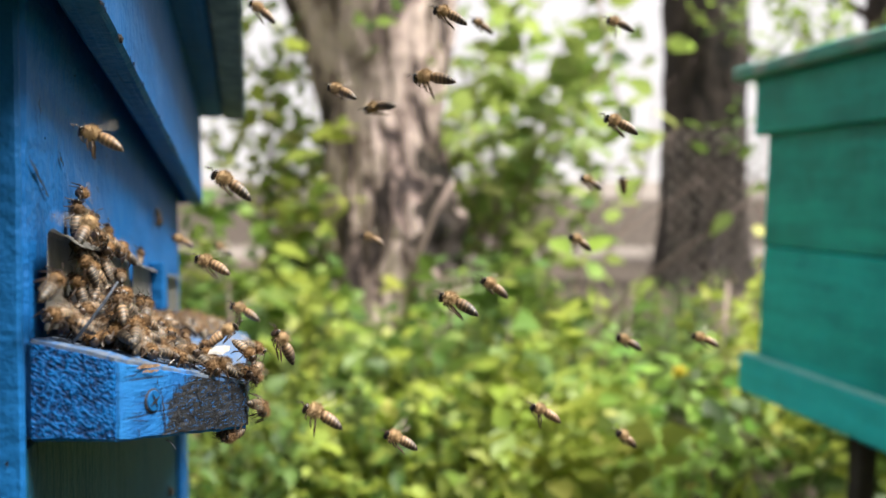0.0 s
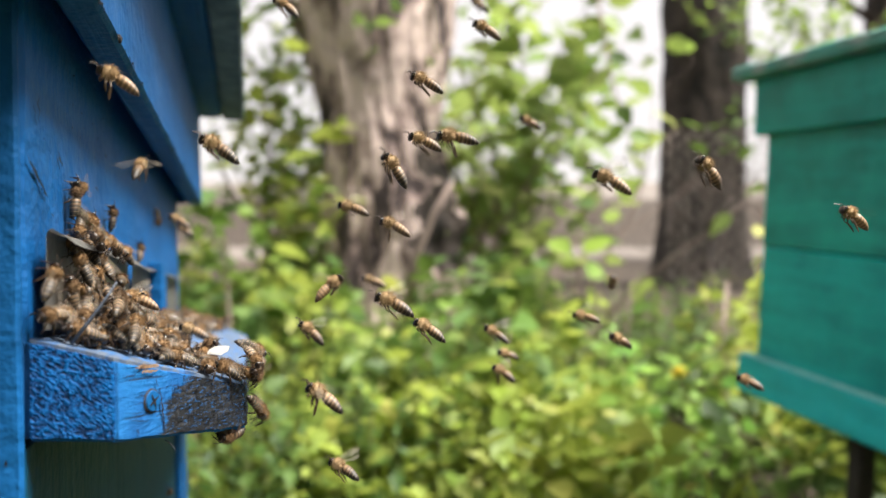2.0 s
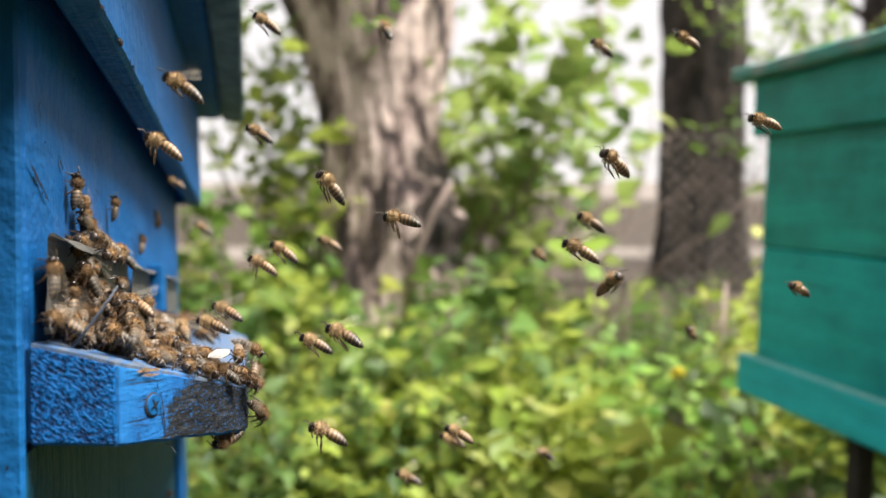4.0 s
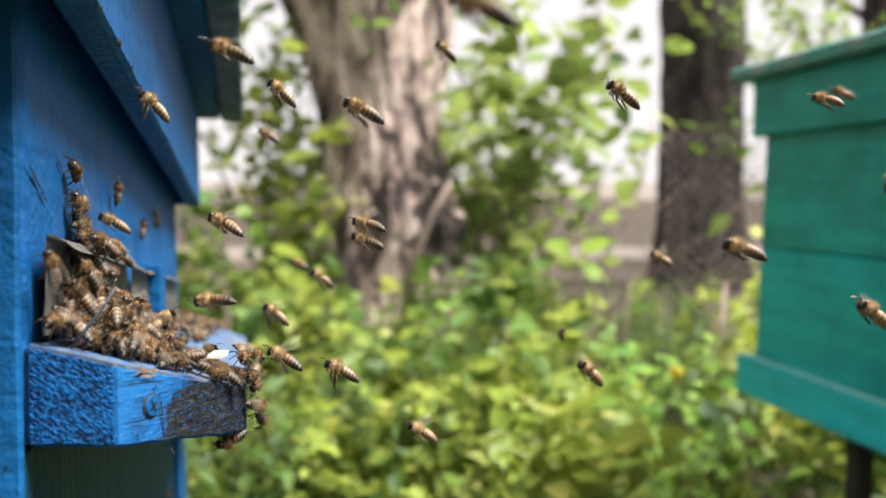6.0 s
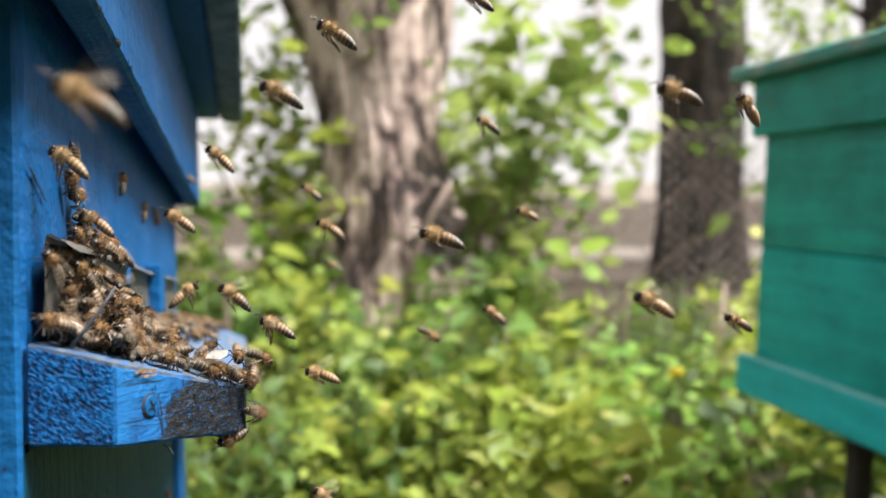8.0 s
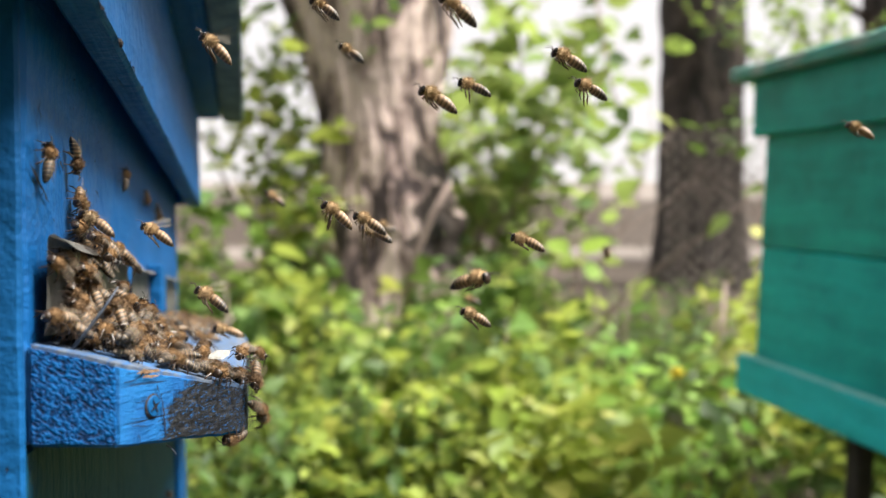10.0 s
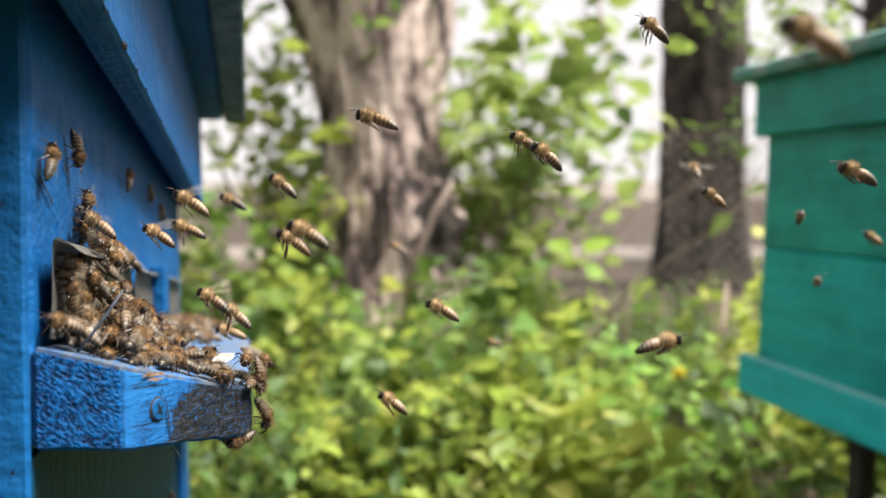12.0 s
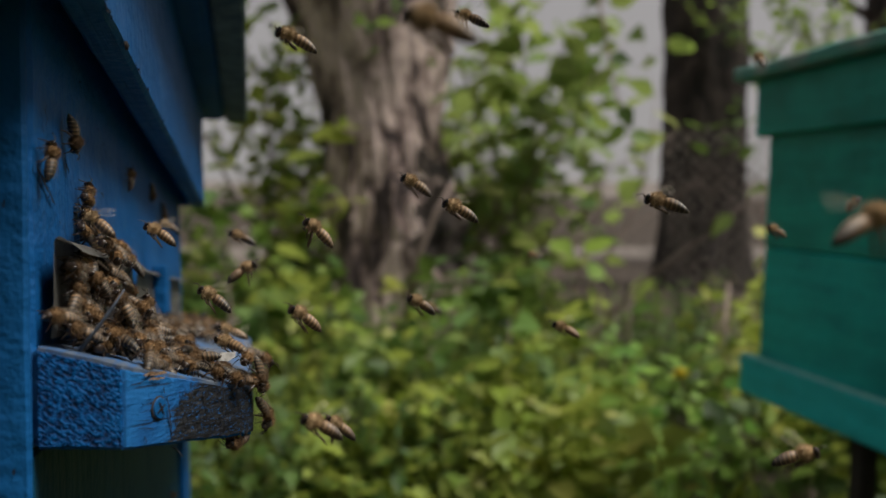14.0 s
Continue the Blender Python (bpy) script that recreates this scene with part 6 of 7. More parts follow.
    fly([(0, pose(0.0192, 0.3162, 0.4822, 0, -30, 196)), (0.5, pose(0.0041, 0.3162, 0.4796, 0, -31, 199)), (1, pose(-0.0129, 0.3161, 0.4712, 0, -36, 196)), (1.5, pose(-0.0306, 0.3160, 0.4677, 0, -40, 189)), (2, pose(-0.0488, 0.3160, 0.4654, 0, -39, 183)), (2.5, pose(-0.0684, 0.3160, 0.4670, 0, -34, 181)), (2.9, pose(-0.0793, 0.3161, 0.4691, 0, -31, 184)), (3.2, pose(-0.0831, 0.3161, 0.4683, 0, -30, 188)), (5.3, pose(-0.0718, 0.2468, 0.4800, 0, 4, 169)), (6, pose(-0.0665, 0.2469, 0.4839, 0, 5, 174)), (6.2, pose(-0.0549, 0.2471, 0.5004, 0, 6, 173)), (6.5, pose(-0.0285, 0.2473, 0.5264, 0, 10, 171)), (7, pose(0.0169, 0.2475, 0.5516, 0, 13, 163)), (7.5, pose(0.0524, 0.2477, 0.5708, 0, 11, 157)), (8.2, pose(0.0933, 0.2478, 0.5909, 0, 5, 158)), (10.3, pose(0.0341, 0.2602, 0.5520, 0, -24, 190)), (10.5, pose(0.0337, 0.2602, 0.5503, 0, -23, 188)), (11, pose(0.0296, 0.2601, 0.5464, 0, -24, 186)), (11.5, pose(0.0288, 0.2600, 0.5387, 0, -29, 190)), (12, pose(0.0305, 0.2599, 0.5280, 0, -33, 198)), (12.5, pose(0.0296, 0.2599, 0.5242, 0, -32, 203)), (13, pose(0.0198, 0.2599, 0.5204, 0, -27, 203)), (13.5, pose(0.0075, 0.2598, 0.5143, 0, -23, 198)), (14, pose(0.0035, 0.2598, 0.5112, 0, -24, 190))])
    fly([(0, pose(-0.0141, 0.2804, 0.4336, 0, -23, 191)), (0.5, pose(-0.0145, 0.2806, 0.4459, 0, -27, 184)), (1, pose(-0.0115, 0.2808, 0.4653, 0, -32, 177)), (1.5, pose(-0.0064, 0.2809, 0.4701, 0, -33, 176)), (2, pose(-0.0042, 0.2809, 0.4702, 0, -29, 181)), (2.5, pose(-0.0160, 0.2809, 0.4684, 0, -24, 189)), (3, pose(-0.0340, 0.2809, 0.4678, 0, -23, 194)), (3.2, pose(-0.0432, 0.2809, 0.4669, 0, -24, 194)), (5.3, pose(-0.0377, 0.2974, 0.4659, 0, -22, 177)), (5.5, pose(-0.0340, 0.2975, 0.4752, 0, -20, 178)), (6, pose(-0.0261, 0.2979, 0.5011, 0, -17, 185)), (6.5, pose(-0.0164, 0.2982, 0.5279, 0, -19, 192)), (7, pose(-0.0034, 0.2985, 0.5557, 0, -24, 194)), (7.5, pose(0.0055, 0.2987, 0.5740, 0, -27, 190)), (8, pose(0.0131, 0.2988, 0.5855, 0, -25, 183)), (8.2, pose(0.0174, 0.2988, 0.5845, 0, -23, 180)), (10.3, pose(0.0009, 0.2209, 0.5616, 0, -31, 200)), (10.5, pose(-0.0014, 0.2209, 0.5623, 0, -30, 198)), (11, pose(-0.0156, 0.2208, 0.5500, 0, -25, 190)), (11.5, pose(-0.0307, 0.2205, 0.5295, 0, -23, 186)), (12, pose(-0.0364, 0.2202, 0.5039, 0, -26, 188)), (12.5, pose(-0.0410, 0.2199, 0.4828, 0, -31, 195)), (13, pose(-0.0478, 0.2197, 0.4697, 0, -33, 202)), (13.5, pose(-0.0471, 0.2197, 0.4657, 0, -29, 204)), (14, pose(-0.0332, 0.2195, 0.4538, 0, -25, 200))])
    fly([(0, pose(-0.0760, 0.2888, 0.4676, 0, -30, 15)), (1, pose(-0.0749, 0.2889, 0.4677, 0, -37, 24)), (1.5, pose(-0.0625, 0.2890, 0.4747, 0, -40, 20)), (2, pose(-0.0394, 0.2891, 0.4838, 0, -38, 13)), (2.5, pose(-0.0221, 0.2892, 0.4891, 0, -33, 7)), (3, pose(-0.0051, 0.2891, 0.4848, 0, -30, 6)), (3.2, pose(-0.0027, 0.2890, 0.4785, 0, -30, 8)), (3.9, pose(0.0444, 0.2676, 0.4863, 0, -29, -48)), (4.6, pose(0.0840, 0.2462, 0.4931, 0, -27, -105)), (5.3, pose(0.1161, 0.2248, 0.4990, 0, -26, -161)), (5.5, pose(0.1165, 0.2247, 0.4927, 0, -28, -161)), (6, pose(0.1149, 0.2245, 0.4816, 0, -32, -166)), (6.5, pose(0.1113, 0.2244, 0.4775, 0, -32, -174)), (7, pose(0.0993, 0.2245, 0.4810, 0, -28, -179)), (7.5, pose(0.0809, 0.2246, 0.4879, 0, -24, -178)), (8, pose(0.0566, 0.2247, 0.4844, 0, -24, -172)), (8.2, pose(0.0457, 0.2247, 0.4825, 0, -25, -168)), (9.25, pose(0.0794, 0.3786, 0.4834, 0, -25, -134)), (10.3, pose(0.1151, 0.5326, 0.4955, 0, -25, -100)), (10.5, pose(0.1299, 0.5325, 0.4919, 0, -24, -103)), (11, pose(0.1639, 0.5323, 0.4812, 0, -19, -108)), (11.5, pose(0.1980, 0.5322, 0.4749, 0, -15, -108)), (12, pose(0.2338, 0.5323, 0.4751, 0, -16, -102)), (12.5, pose(0.2581, 0.5324, 0.4801, 0, -21, -95)), (13, pose(0.2710, 0.5326, 0.4853, 0, -25, -91)), (13.5, pose(0.2651, 0.5327, 0.4913, 0, -24, -93)), (14, pose(0.2539, 0.5333, 0.5226, 0, -19, -100))])
    fly([(0, pose(-0.0335, 0.2348, 0.4512, 0, -26, 188)), (0.5, pose(-0.0305, 0.2349, 0.4570, 0, -23, 181)), (1, pose(-0.0281, 0.2349, 0.4569, 0, -25, 175)), (1.5, pose(-0.0295, 0.2349, 0.4557, 0, -30, 175)), (2, pose(-0.0326, 0.2349, 0.4564, 0, -33, 180)), (2.5, pose(-0.0334, 0.2349, 0.4523, 0, -31, 187)), (3, pose(-0.0344, 0.2349, 0.4469, 0, -26, 192)), (3.2, pose(-0.0341, 0.2348, 0.4450, 0, -25, 192)), (5.3, pose(-0.0314, 0.2658, 0.4483, 0, -23, 185)), (5.5, pose(-0.0301, 0.2659, 0.4514, 0, -23, 188)), (6, pose(-0.0314, 0.2660, 0.4603, 0, -27, 195)), (6.5, pose(-0.0330, 0.2661, 0.4669, 0, -32, 199)), (7, pose(-0.0404, 0.2662, 0.4688, 0, -33, 196)), (7.5, pose(-0.0503, 0.2662, 0.4729, 0, -29, 190)), (8, pose(-0.0514, 0.2662, 0.4740, 0, -24, 183)), (8.2, pose(-0.0510, 0.2663, 0.4745, 0, -23, 181)), (10.3, pose(-0.0229, 0.2814, 0.5088, 0, -28, 195)), (10.5, pose(-0.0284, 0.2814, 0.5079, 0, -29, 198)), (11, pose(-0.0439, 0.2813, 0.5006, 0, -34, 199)), (11.5, pose(-0.0569, 0.2812, 0.4892, 0, -37, 194)), (12, pose(-0.0697, 0.2810, 0.4771, 0, -35, 186)), (12.5, pose(-0.0777, 0.2810, 0.4749, 0, -30, 181)), (13, pose(-0.0712, 0.2810, 0.4797, 0, -27, 182)), (13.2, pose(-0.0625, 0.2810, 0.4765, 0, -27, 184)), (13.5, pose(-0.0526, 0.2808, 0.4652, 0, -29, 188)), (14, pose(-0.0357, 0.2805, 0.4398, 0, -34, 196))])
    fly([(0, pose(-0.0766, 0.2965, 0.3995, 0, -26, 175)), (0.8, pose(-0.0570, 0.2967, 0.4096, 0, -19, 184)), (1, pose(-0.0507, 0.2967, 0.4130, 0, -19, 184)), (1.5, pose(-0.0427, 0.2969, 0.4233, 0, -22, 180)), (2, pose(-0.0346, 0.2968, 0.4196, 0, -27, 173)), (2.4, pose(-0.0348, 0.2967, 0.4097, 0, -29, 168)), (2.8, pose(-0.0369, 0.2966, 0.4002, 0, -28, 166)), (3.2, pose(-0.0389, 0.2965, 0.3905, 0, -24, 168)), (14, pose(-0.0406, 0.2964, 0.3916, 0, -24, 168))])
    fly([(0, pose(0.0974, 0.4607, 0.5295, 0, -33, 253)), (0.5, pose(0.0881, 0.4606, 0.5184, 0, -38, 251)), (1, pose(0.0830, 0.4604, 0.5060, 0, -40, 255)), (1.5, pose(0.0816, 0.4602, 0.4938, 0, -37, 262)), (2, pose(0.0917, 0.4600, 0.4768, 0, -32, 268)), (2.5, pose(0.1083, 0.4597, 0.4587, 0, -30, 268)), (3, pose(0.1246, 0.4594, 0.4421, 0, -33, 263)), (3.2, pose(0.1295, 0.4594, 0.4390, 0, -35, 260)), (4.25, pose(0.1298, 0.4319, 0.4584, 0, -29, 226)), (5.3, pose(0.1290, 0.4045, 0.4757, 0, -23, 192)), (5.5, pose(0.1228, 0.4045, 0.4798, 0, -24, 190)), (5.9, pose(0.1085, 0.4047, 0.4901, 0, -25, 184)), (6.5, pose(0.0870, 0.4048, 0.5007, 0, -20, 177)), (7, pose(0.0711, 0.4049, 0.5096, 0, -16, 177)), (7.5, pose(0.0552, 0.4051, 0.5150, 0, -16, 182)), (8, pose(0.0414, 0.4051, 0.5136, 0, -20, 190)), (8.2, pose(0.0356, 0.4051, 0.5128, 0, -22, 192)), (10.3, pose(0.0277, 0.2812, 0.4989, 0, -16, 166)), (10.5, pose(0.0267, 0.2812, 0.4979, 0, -15, 167)), (11, pose(0.0227, 0.2811, 0.4950, 0, -16, 173)), (11.5, pose(0.0142, 0.2810, 0.4870, 0, -21, 180)), (12, pose(-0.0015, 0.2810, 0.4790, 0, -25, 184)), (12.5, pose(-0.0242, 0.2809, 0.4735, 0, -24, 182)), (13, pose(-0.0450, 0.2809, 0.4709, 0, -19, 175)), (13.3, pose(-0.0554, 0.2809, 0.4690, 0, -16, 170)), (13.6, pose(-0.0686, 0.2809, 0.4681, 0, -15, 167)), (14, pose(-0.0722, 0.2808, 0.4675, 0, -16, 166))])
    fly([(0, pose(0.0735, 0.4223, 0.5284, 0, -24, 187)), (0.5, pose(0.0695, 0.4222, 0.5155, 0, -24, 193)), (1, pose(0.0629, 0.4219, 0.4982, 0, -20, 200)), (1.5, pose(0.0520, 0.4215, 0.4650, 0, -16, 204)), (2, pose(0.0326, 0.4212, 0.4428, 0, -16, 202)), (2.5, pose(0.0225, 0.4211, 0.4366, 0, -20, 195)), (3, pose(0.0073, 0.4211, 0.4372, 0, -24, 188)), (3.2, pose(0.0005, 0.4211, 0.4383, 0, -25, 187)), (3.9, pose(0.0435, 0.4150, 0.4018, 0, -5, 129)), (4.6, pose(0.0852, 0.4088, 0.3663, 0, 14, 70)), (5.3, pose(0.1258, 0.4026, 0.3318, 0, 34, 12)), (6.5, pose(0.0697, 0.4034, 0.3862, 0, 25, 28)), (7, pose(0.0503, 0.4037, 0.4037, 0, 27, 29)), (7.5, pose(0.0225, 0.4040, 0.4259, 0, 32, 24)), (8, pose(-0.0059, 0.4045, 0.4564, 0, 35, 16)), (8.2, pose(-0.0154, 0.4046, 0.4653, 0, 35, 14)), (8.9, pose(-0.0054, 0.4681, 0.4625, 0, 16, 70)), (9.6, pose(0.0079, 0.5316, 0.4604, 0, -2, 127)), (10.3, pose(0.0248, 0.5950, 0.4590, 0, -20, 183)), (10.5, pose(0.0191, 0.5948, 0.4380, 0, -19, 181)), (11, pose(0.0198, 0.5944, 0.4120, 0, -15, 182)), (11.5, pose(0.0266, 0.5945, 0.4165, 0, -11, 188)), (12, pose(0.0356, 0.5946, 0.4290, 0, -11, 195)), (12.5, pose(0.0441, 0.5949, 0.4501, 0, -15, 199)), (13, pose(0.0498, 0.5952, 0.4734, 0, -19, 196)), (13.5, pose(0.0524, 0.5954, 0.4860, 0, -19, 189)), (14, pose(0.0625, 0.5955, 0.4904, 0, -15, 183))])
    fly([(0, pose(0.0791, 0.3611, 0.4562, 0, -23, 187)), (0.5, pose(0.0690, 0.3611, 0.4492, 0, -19, 189)), (1, pose(0.0551, 0.3610, 0.4483, 0, -20, 185)), (1.5, pose(0.0407, 0.3611, 0.4575, 0, -25, 177)), (2, pose(0.0231, 0.3611, 0.4597, 0, -29, 172)), (2.5, pose(0.0074, 0.3611, 0.4552, 0, -28, 172)), (3, pose(-0.0069, 0.3611, 0.4550, 0, -23, 177)), (3.2, pose(-0.0146, 0.3611, 0.4572, 0, -21, 180)), (4.7, pose(-0.0144, 0.3598, 0.3524, 0, -21, 180)), (14, pose(-0.0164, 0.3597, 0.3534, 0, -21, 180))])
    fly([(0, pose(0.0606, 0.3751, 0.4988, 0, -26, 199)), (0.5, pose(0.0523, 0.3750, 0.4935, 0, -22, 196)), (1, pose(0.0419, 0.3748, 0.4782, 0, -22, 188)), (1.5, pose(0.0353, 0.3746, 0.4619, 0, -26, 182)), (2, pose(0.0272, 0.3743, 0.4409, 0, -30, 181)), (2.2, pose(0.0238, 0.3741, 0.4290, 0, -31, 183)), (2.5, pose(0.0150, 0.3740, 0.4170, 0, -30, 186)), (3, pose(-0.0089, 0.3738, 0.3990, 0, -26, 194)), (3.2, pose(-0.0171, 0.3738, 0.3955, 0, -24, 196)), (5.3, pose(0.1177, 0.4796, 0.3156, 0, -17, 194)), (6.5, pose(0.0921, 0.4801, 0.3546, 0, -25, 203)), (7, pose(0.0815, 0.4804, 0.3722, 0, -22, 198)), (7.3, pose(0.0783, 0.4802, 0.3578, 0, -19, 193)), (7.6, pose(0.0767, 0.4800, 0.3385, 0, -16, 189)), (8.2, pose(0.0733, 0.4797, 0.3160, 0, -16, 186)), (8.9, pose(0.0482, 0.3780, 0.3342, 0, -17, 245)), (9.6, pose(0.0280, 0.2763, 0.3637, 0, -19, 304)), (10.3, pose(0.0102, 0.1398, 0.4241, 0, -20, 363)), (12, pose(0.0377, 0.1402, 0.4501, 0, -30, 376)), (12.3, pose(0.0540, 0.1403, 0.4613, 0, -28, 378)), (12.5, pose(0.0647, 0.1403, 0.4680, 0, -26, 379)), (13, pose(0.0712, 0.1406, 0.4826, 0, -21, 376)), (13.5, pose(0.0714, 0.1407, 0.4921, 0, -20, 369)), (14, pose(0.0679, 0.1410, 0.5051, 0, -24, 363))])
    fly([(0, pose(0.1158, 0.3745, 0.4558, 0, -17, 173)), (0.5, pose(0.1143, 0.3745, 0.4535, 0, -20, 166)), (1, pose(0.0979, 0.3745, 0.4492, 0, -18, 161)), (1.5, pose(0.0788, 0.3745, 0.4557, 0, -13, 163)), (2, pose(0.0634, 0.3746, 0.4659, 0, -10, 169)), (2.5, pose(0.0460, 0.3747, 0.4777, 0, -12, 176)), (3, pose(0.0191, 0.3749, 0.4890, 0, -17, 179)), (3.2, pose(0.0042, 0.3749, 0.4923, 0, -19, 178)), (4.7, pose(0.0043, 0.3731, 0.3469, 0, -19, 178)), (14, pose(0.0024, 0.3730, 0.3479, 0, -19, 178))])
    fly([(0, pose(0.0782, 0.3606, 0.4150, 0, -33, 205)), (0.5, pose(0.0854, 0.3607, 0.4200, 0, -32, 212)), (1, pose(0.0894, 0.3608, 0.4291, 0, -27, 214)), (1.5, pose(0.0853, 0.3609, 0.4409, 0, -23, 210)), (2, pose(0.0761, 0.3611, 0.4570, 0, -24, 203)), (2.5, pose(0.0624, 0.3613, 0.4754, 0, -29, 197)), (3, pose(0.0421, 0.3616, 0.5000, 0, -33, 197)), (3.2, pose(0.0324, 0.3617, 0.5066, 0, -33, 198)), (5.3, pose(0.1025, 0.2200, 0.5080, 0, -13, 176)), (5.5, pose(0.0981, 0.2200, 0.5044, 0, -13, 177)), (5.9, pose(0.0830, 0.2199, 0.4990, 0, -15, 182)), (6.5, pose(0.0528, 0.2200, 0.5001, 0, -21, 190)), (7, pose(0.0260, 0.2201, 0.5043, 0, -23, 194)), (7.5, pose(0.0107, 0.2201, 0.5043, 0, -20, 192)), (8, pose(0.0002, 0.2201, 0.5020, 0, -15, 185)), (8.2, pose(-0.0022, 0.2201, 0.5020, 0, -14, 182)), (8.9, pose(0.0016, 0.2217, 0.4973, 0, -12, 234)), (9.6, pose(0.0056, 0.2233, 0.4927, 0, -11, 287)), (10.3, pose(0.0096, 0.2248, 0.4879, 0, -10, 340)), (10.5, pose(0.0161, 0.2248, 0.4849, 0, -12, 339)), (11, pose(0.0286, 0.2247, 0.4796, 0, -16, 341)), (11.5, pose(0.0405, 0.2246, 0.4775, 0, -16, 348)), (12, pose(0.0554, 0.2246, 0.4749, 0, -12, 355)), (12.5, pose(0.0687, 0.2246, 0.4731, 0, -8, 357)), (13, pose(0.0798, 0.2245, 0.4655, 0, -8, 353)), (13.5, pose(0.0851, 0.2244, 0.4571, 0, -12, 346)), (14, pose(0.0914, 0.2243, 0.4448, 0, -16, 340))])
    fly([(0, pose(0.1475, 0.2540, 0.5547, 0, -34, 208)), (0.7, pose(0.1301, 0.2538, 0.5444, 0, -35, 198)), (1, pose(0.1193, 0.2536, 0.5320, 0, -38, 196)), (1.5, pose(0.0979, 0.2534, 0.5220, 0, -42, 198)), (2, pose(0.0798, 0.2534, 0.5205, 0, -42, 205)), (2.5, pose(0.0672, 0.2534, 0.5226, 0, -38, 212)), (3, pose(0.0542, 0.2534, 0.5235, 0, -34, 214)), (3.2, pose(0.0486, 0.2534, 0.5232, 0, -33, 213)), (5.3, pose(0.0573, 0.2535, 0.5328, 0, -29, 199)), (5.5, pose(0.0571, 0.2535, 0.5352, 0, -30, 197)), (5.9, pose(0.0550, 0.2535, 0.5421, 0, -31, 193)), (6.2, pose(0.0524, 0.2536, 0.5513, 0, -29, 188)), (6.5, pose(0.0485, 0.2538, 0.5626, 0, -26, 184)), (6.7, pose(0.0451, 0.2539, 0.5712, 0, -24, 182)), (7, pose(0.0384, 0.2540, 0.5830, 0, -22, 181)), (8.2, pose(0.0282, 0.2543, 0.5999, 0, -28, 194)), (9.25, pose(0.0542, 0.3390, 0.6316, 0, -27, 142)), (10.3, pose(0.0886, 0.4237, 0.6627, 0, -26, 91)), (11.2, pose(0.1020, 0.4228, 0.5843, 0, -34, 87)), (11.7, pose(0.1126, 0.4224, 0.5558, 0, -35, 93)), (12, pose(0.1242, 0.4222, 0.5369, 0, -33, 97)), (12.5, pose(0.1335, 0.4221, 0.5279, 0, -28, 103)), (13, pose(0.1336, 0.4223, 0.5384, 0, -25, 103)), (13.5, pose(0.1360, 0.4226, 0.5639, 0, -27, 98)), (14, pose(0.1559, 0.4231, 0.5915, 0, -32, 91))])
    fly([(0, pose(0.1372, 0.2425, 0.6035, 0, -17, 160)), (1, pose(0.1022, 0.2421, 0.5776, 0, -24, 158)), (1.5, pose(0.0749, 0.2416, 0.5406, 0, -27, 165)), (2, pose(0.0483, 0.2413, 0.5168, 0, -25, 172)), (2.5, pose(0.0286, 0.2412, 0.5103, 0, -20, 174)), (3, pose(0.0198, 0.2411, 0.5063, 0, -17, 170)), (3.2, pose(0.0185, 0.2411, 0.5028, 0, -17, 167)), (5.3, pose(0.0875, 0.2734, 0.4930, 0, -41, 201)), (5.5, pose(0.0760, 0.2733, 0.4812, 0, -39, 204)), (5.9, pose(0.0531, 0.2731, 0.4619, 0, -36, 210)), (6.5, pose(0.0220, 0.2729, 0.4424, 0, -36, 214)), (7, pose(-0.0026, 0.2728, 0.4309, 0, -41, 211)), (7.5, pose(-0.0225, 0.2728, 0.4223, 0, -45, 203)), (8, pose(-0.0371, 0.2727, 0.4172, 0, -44, 197)), (8.2, pose(-0.0443, 0.2727, 0.4145, 0, -42, 196)), (9.7, pose(-0.0449, 0.2724, 0.3891, 0, -42, 196)), (14, pose(-0.0466, 0.2722, 0.3897, 0, -42, 196))])
    fly([(0, pose(0.0753, 0.3629, 0.5919, 0, -20, 171)), (0.5, pose(0.0611, 0.3629, 0.6015, 0, -24, 172)), (1, pose(0.0448, 0.3630, 0.6115, 0, -24, 178)), (2, pose(0.0279, 0.3633, 0.6311, 0, -16, 189)), (3.2, pose(0.0348, 0.3633, 0.6416, 0, -22, 177)), (5.3, pose(0.1214, 0.2117, 0.5720, 0, -16, 184)), (6.2, pose(0.1103, 0.2114, 0.5602, 0, -23, 173)), (6.5, pose(0.1082, 0.2113, 0.5541, 0, -23, 173)), (7, pose(0.0987, 0.2113, 0.5474, 0, -18, 178)), (7.5, pose(0.0805, 0.2112, 0.5378, 0, -14, 186)), (8, pose(0.0594, 0.2113, 0.5378, 0, -14, 191)), (8.2, pose(0.0523, 0.2113, 0.5385, 0, -15, 191)), (10.3, pose(0.0483, 0.2818, 0.5532, 0, -21, 195)), (10.5, pose(0.0572, 0.2818, 0.5546, 0, -20, 198)), (11, pose(0.0727, 0.2818, 0.5554, 0, -22, 203)), (11.5, pose(0.0766, 0.2819, 0.5614, 0, -26, 203)), (12, pose(0.0690, 0.2821, 0.5720, 0, -30, 197)), (12.5, pose(0.0568, 0.2822, 0.5787, 0, -28, 190)), (12.7, pose(0.0498, 0.2822, 0.5811, 0, -27, 188)), (13, pose(0.0385, 0.2823, 0.5890, 0, -24, 186)), (14, pose(0.0197, 0.2826, 0.6040, 0, -22, 195))])
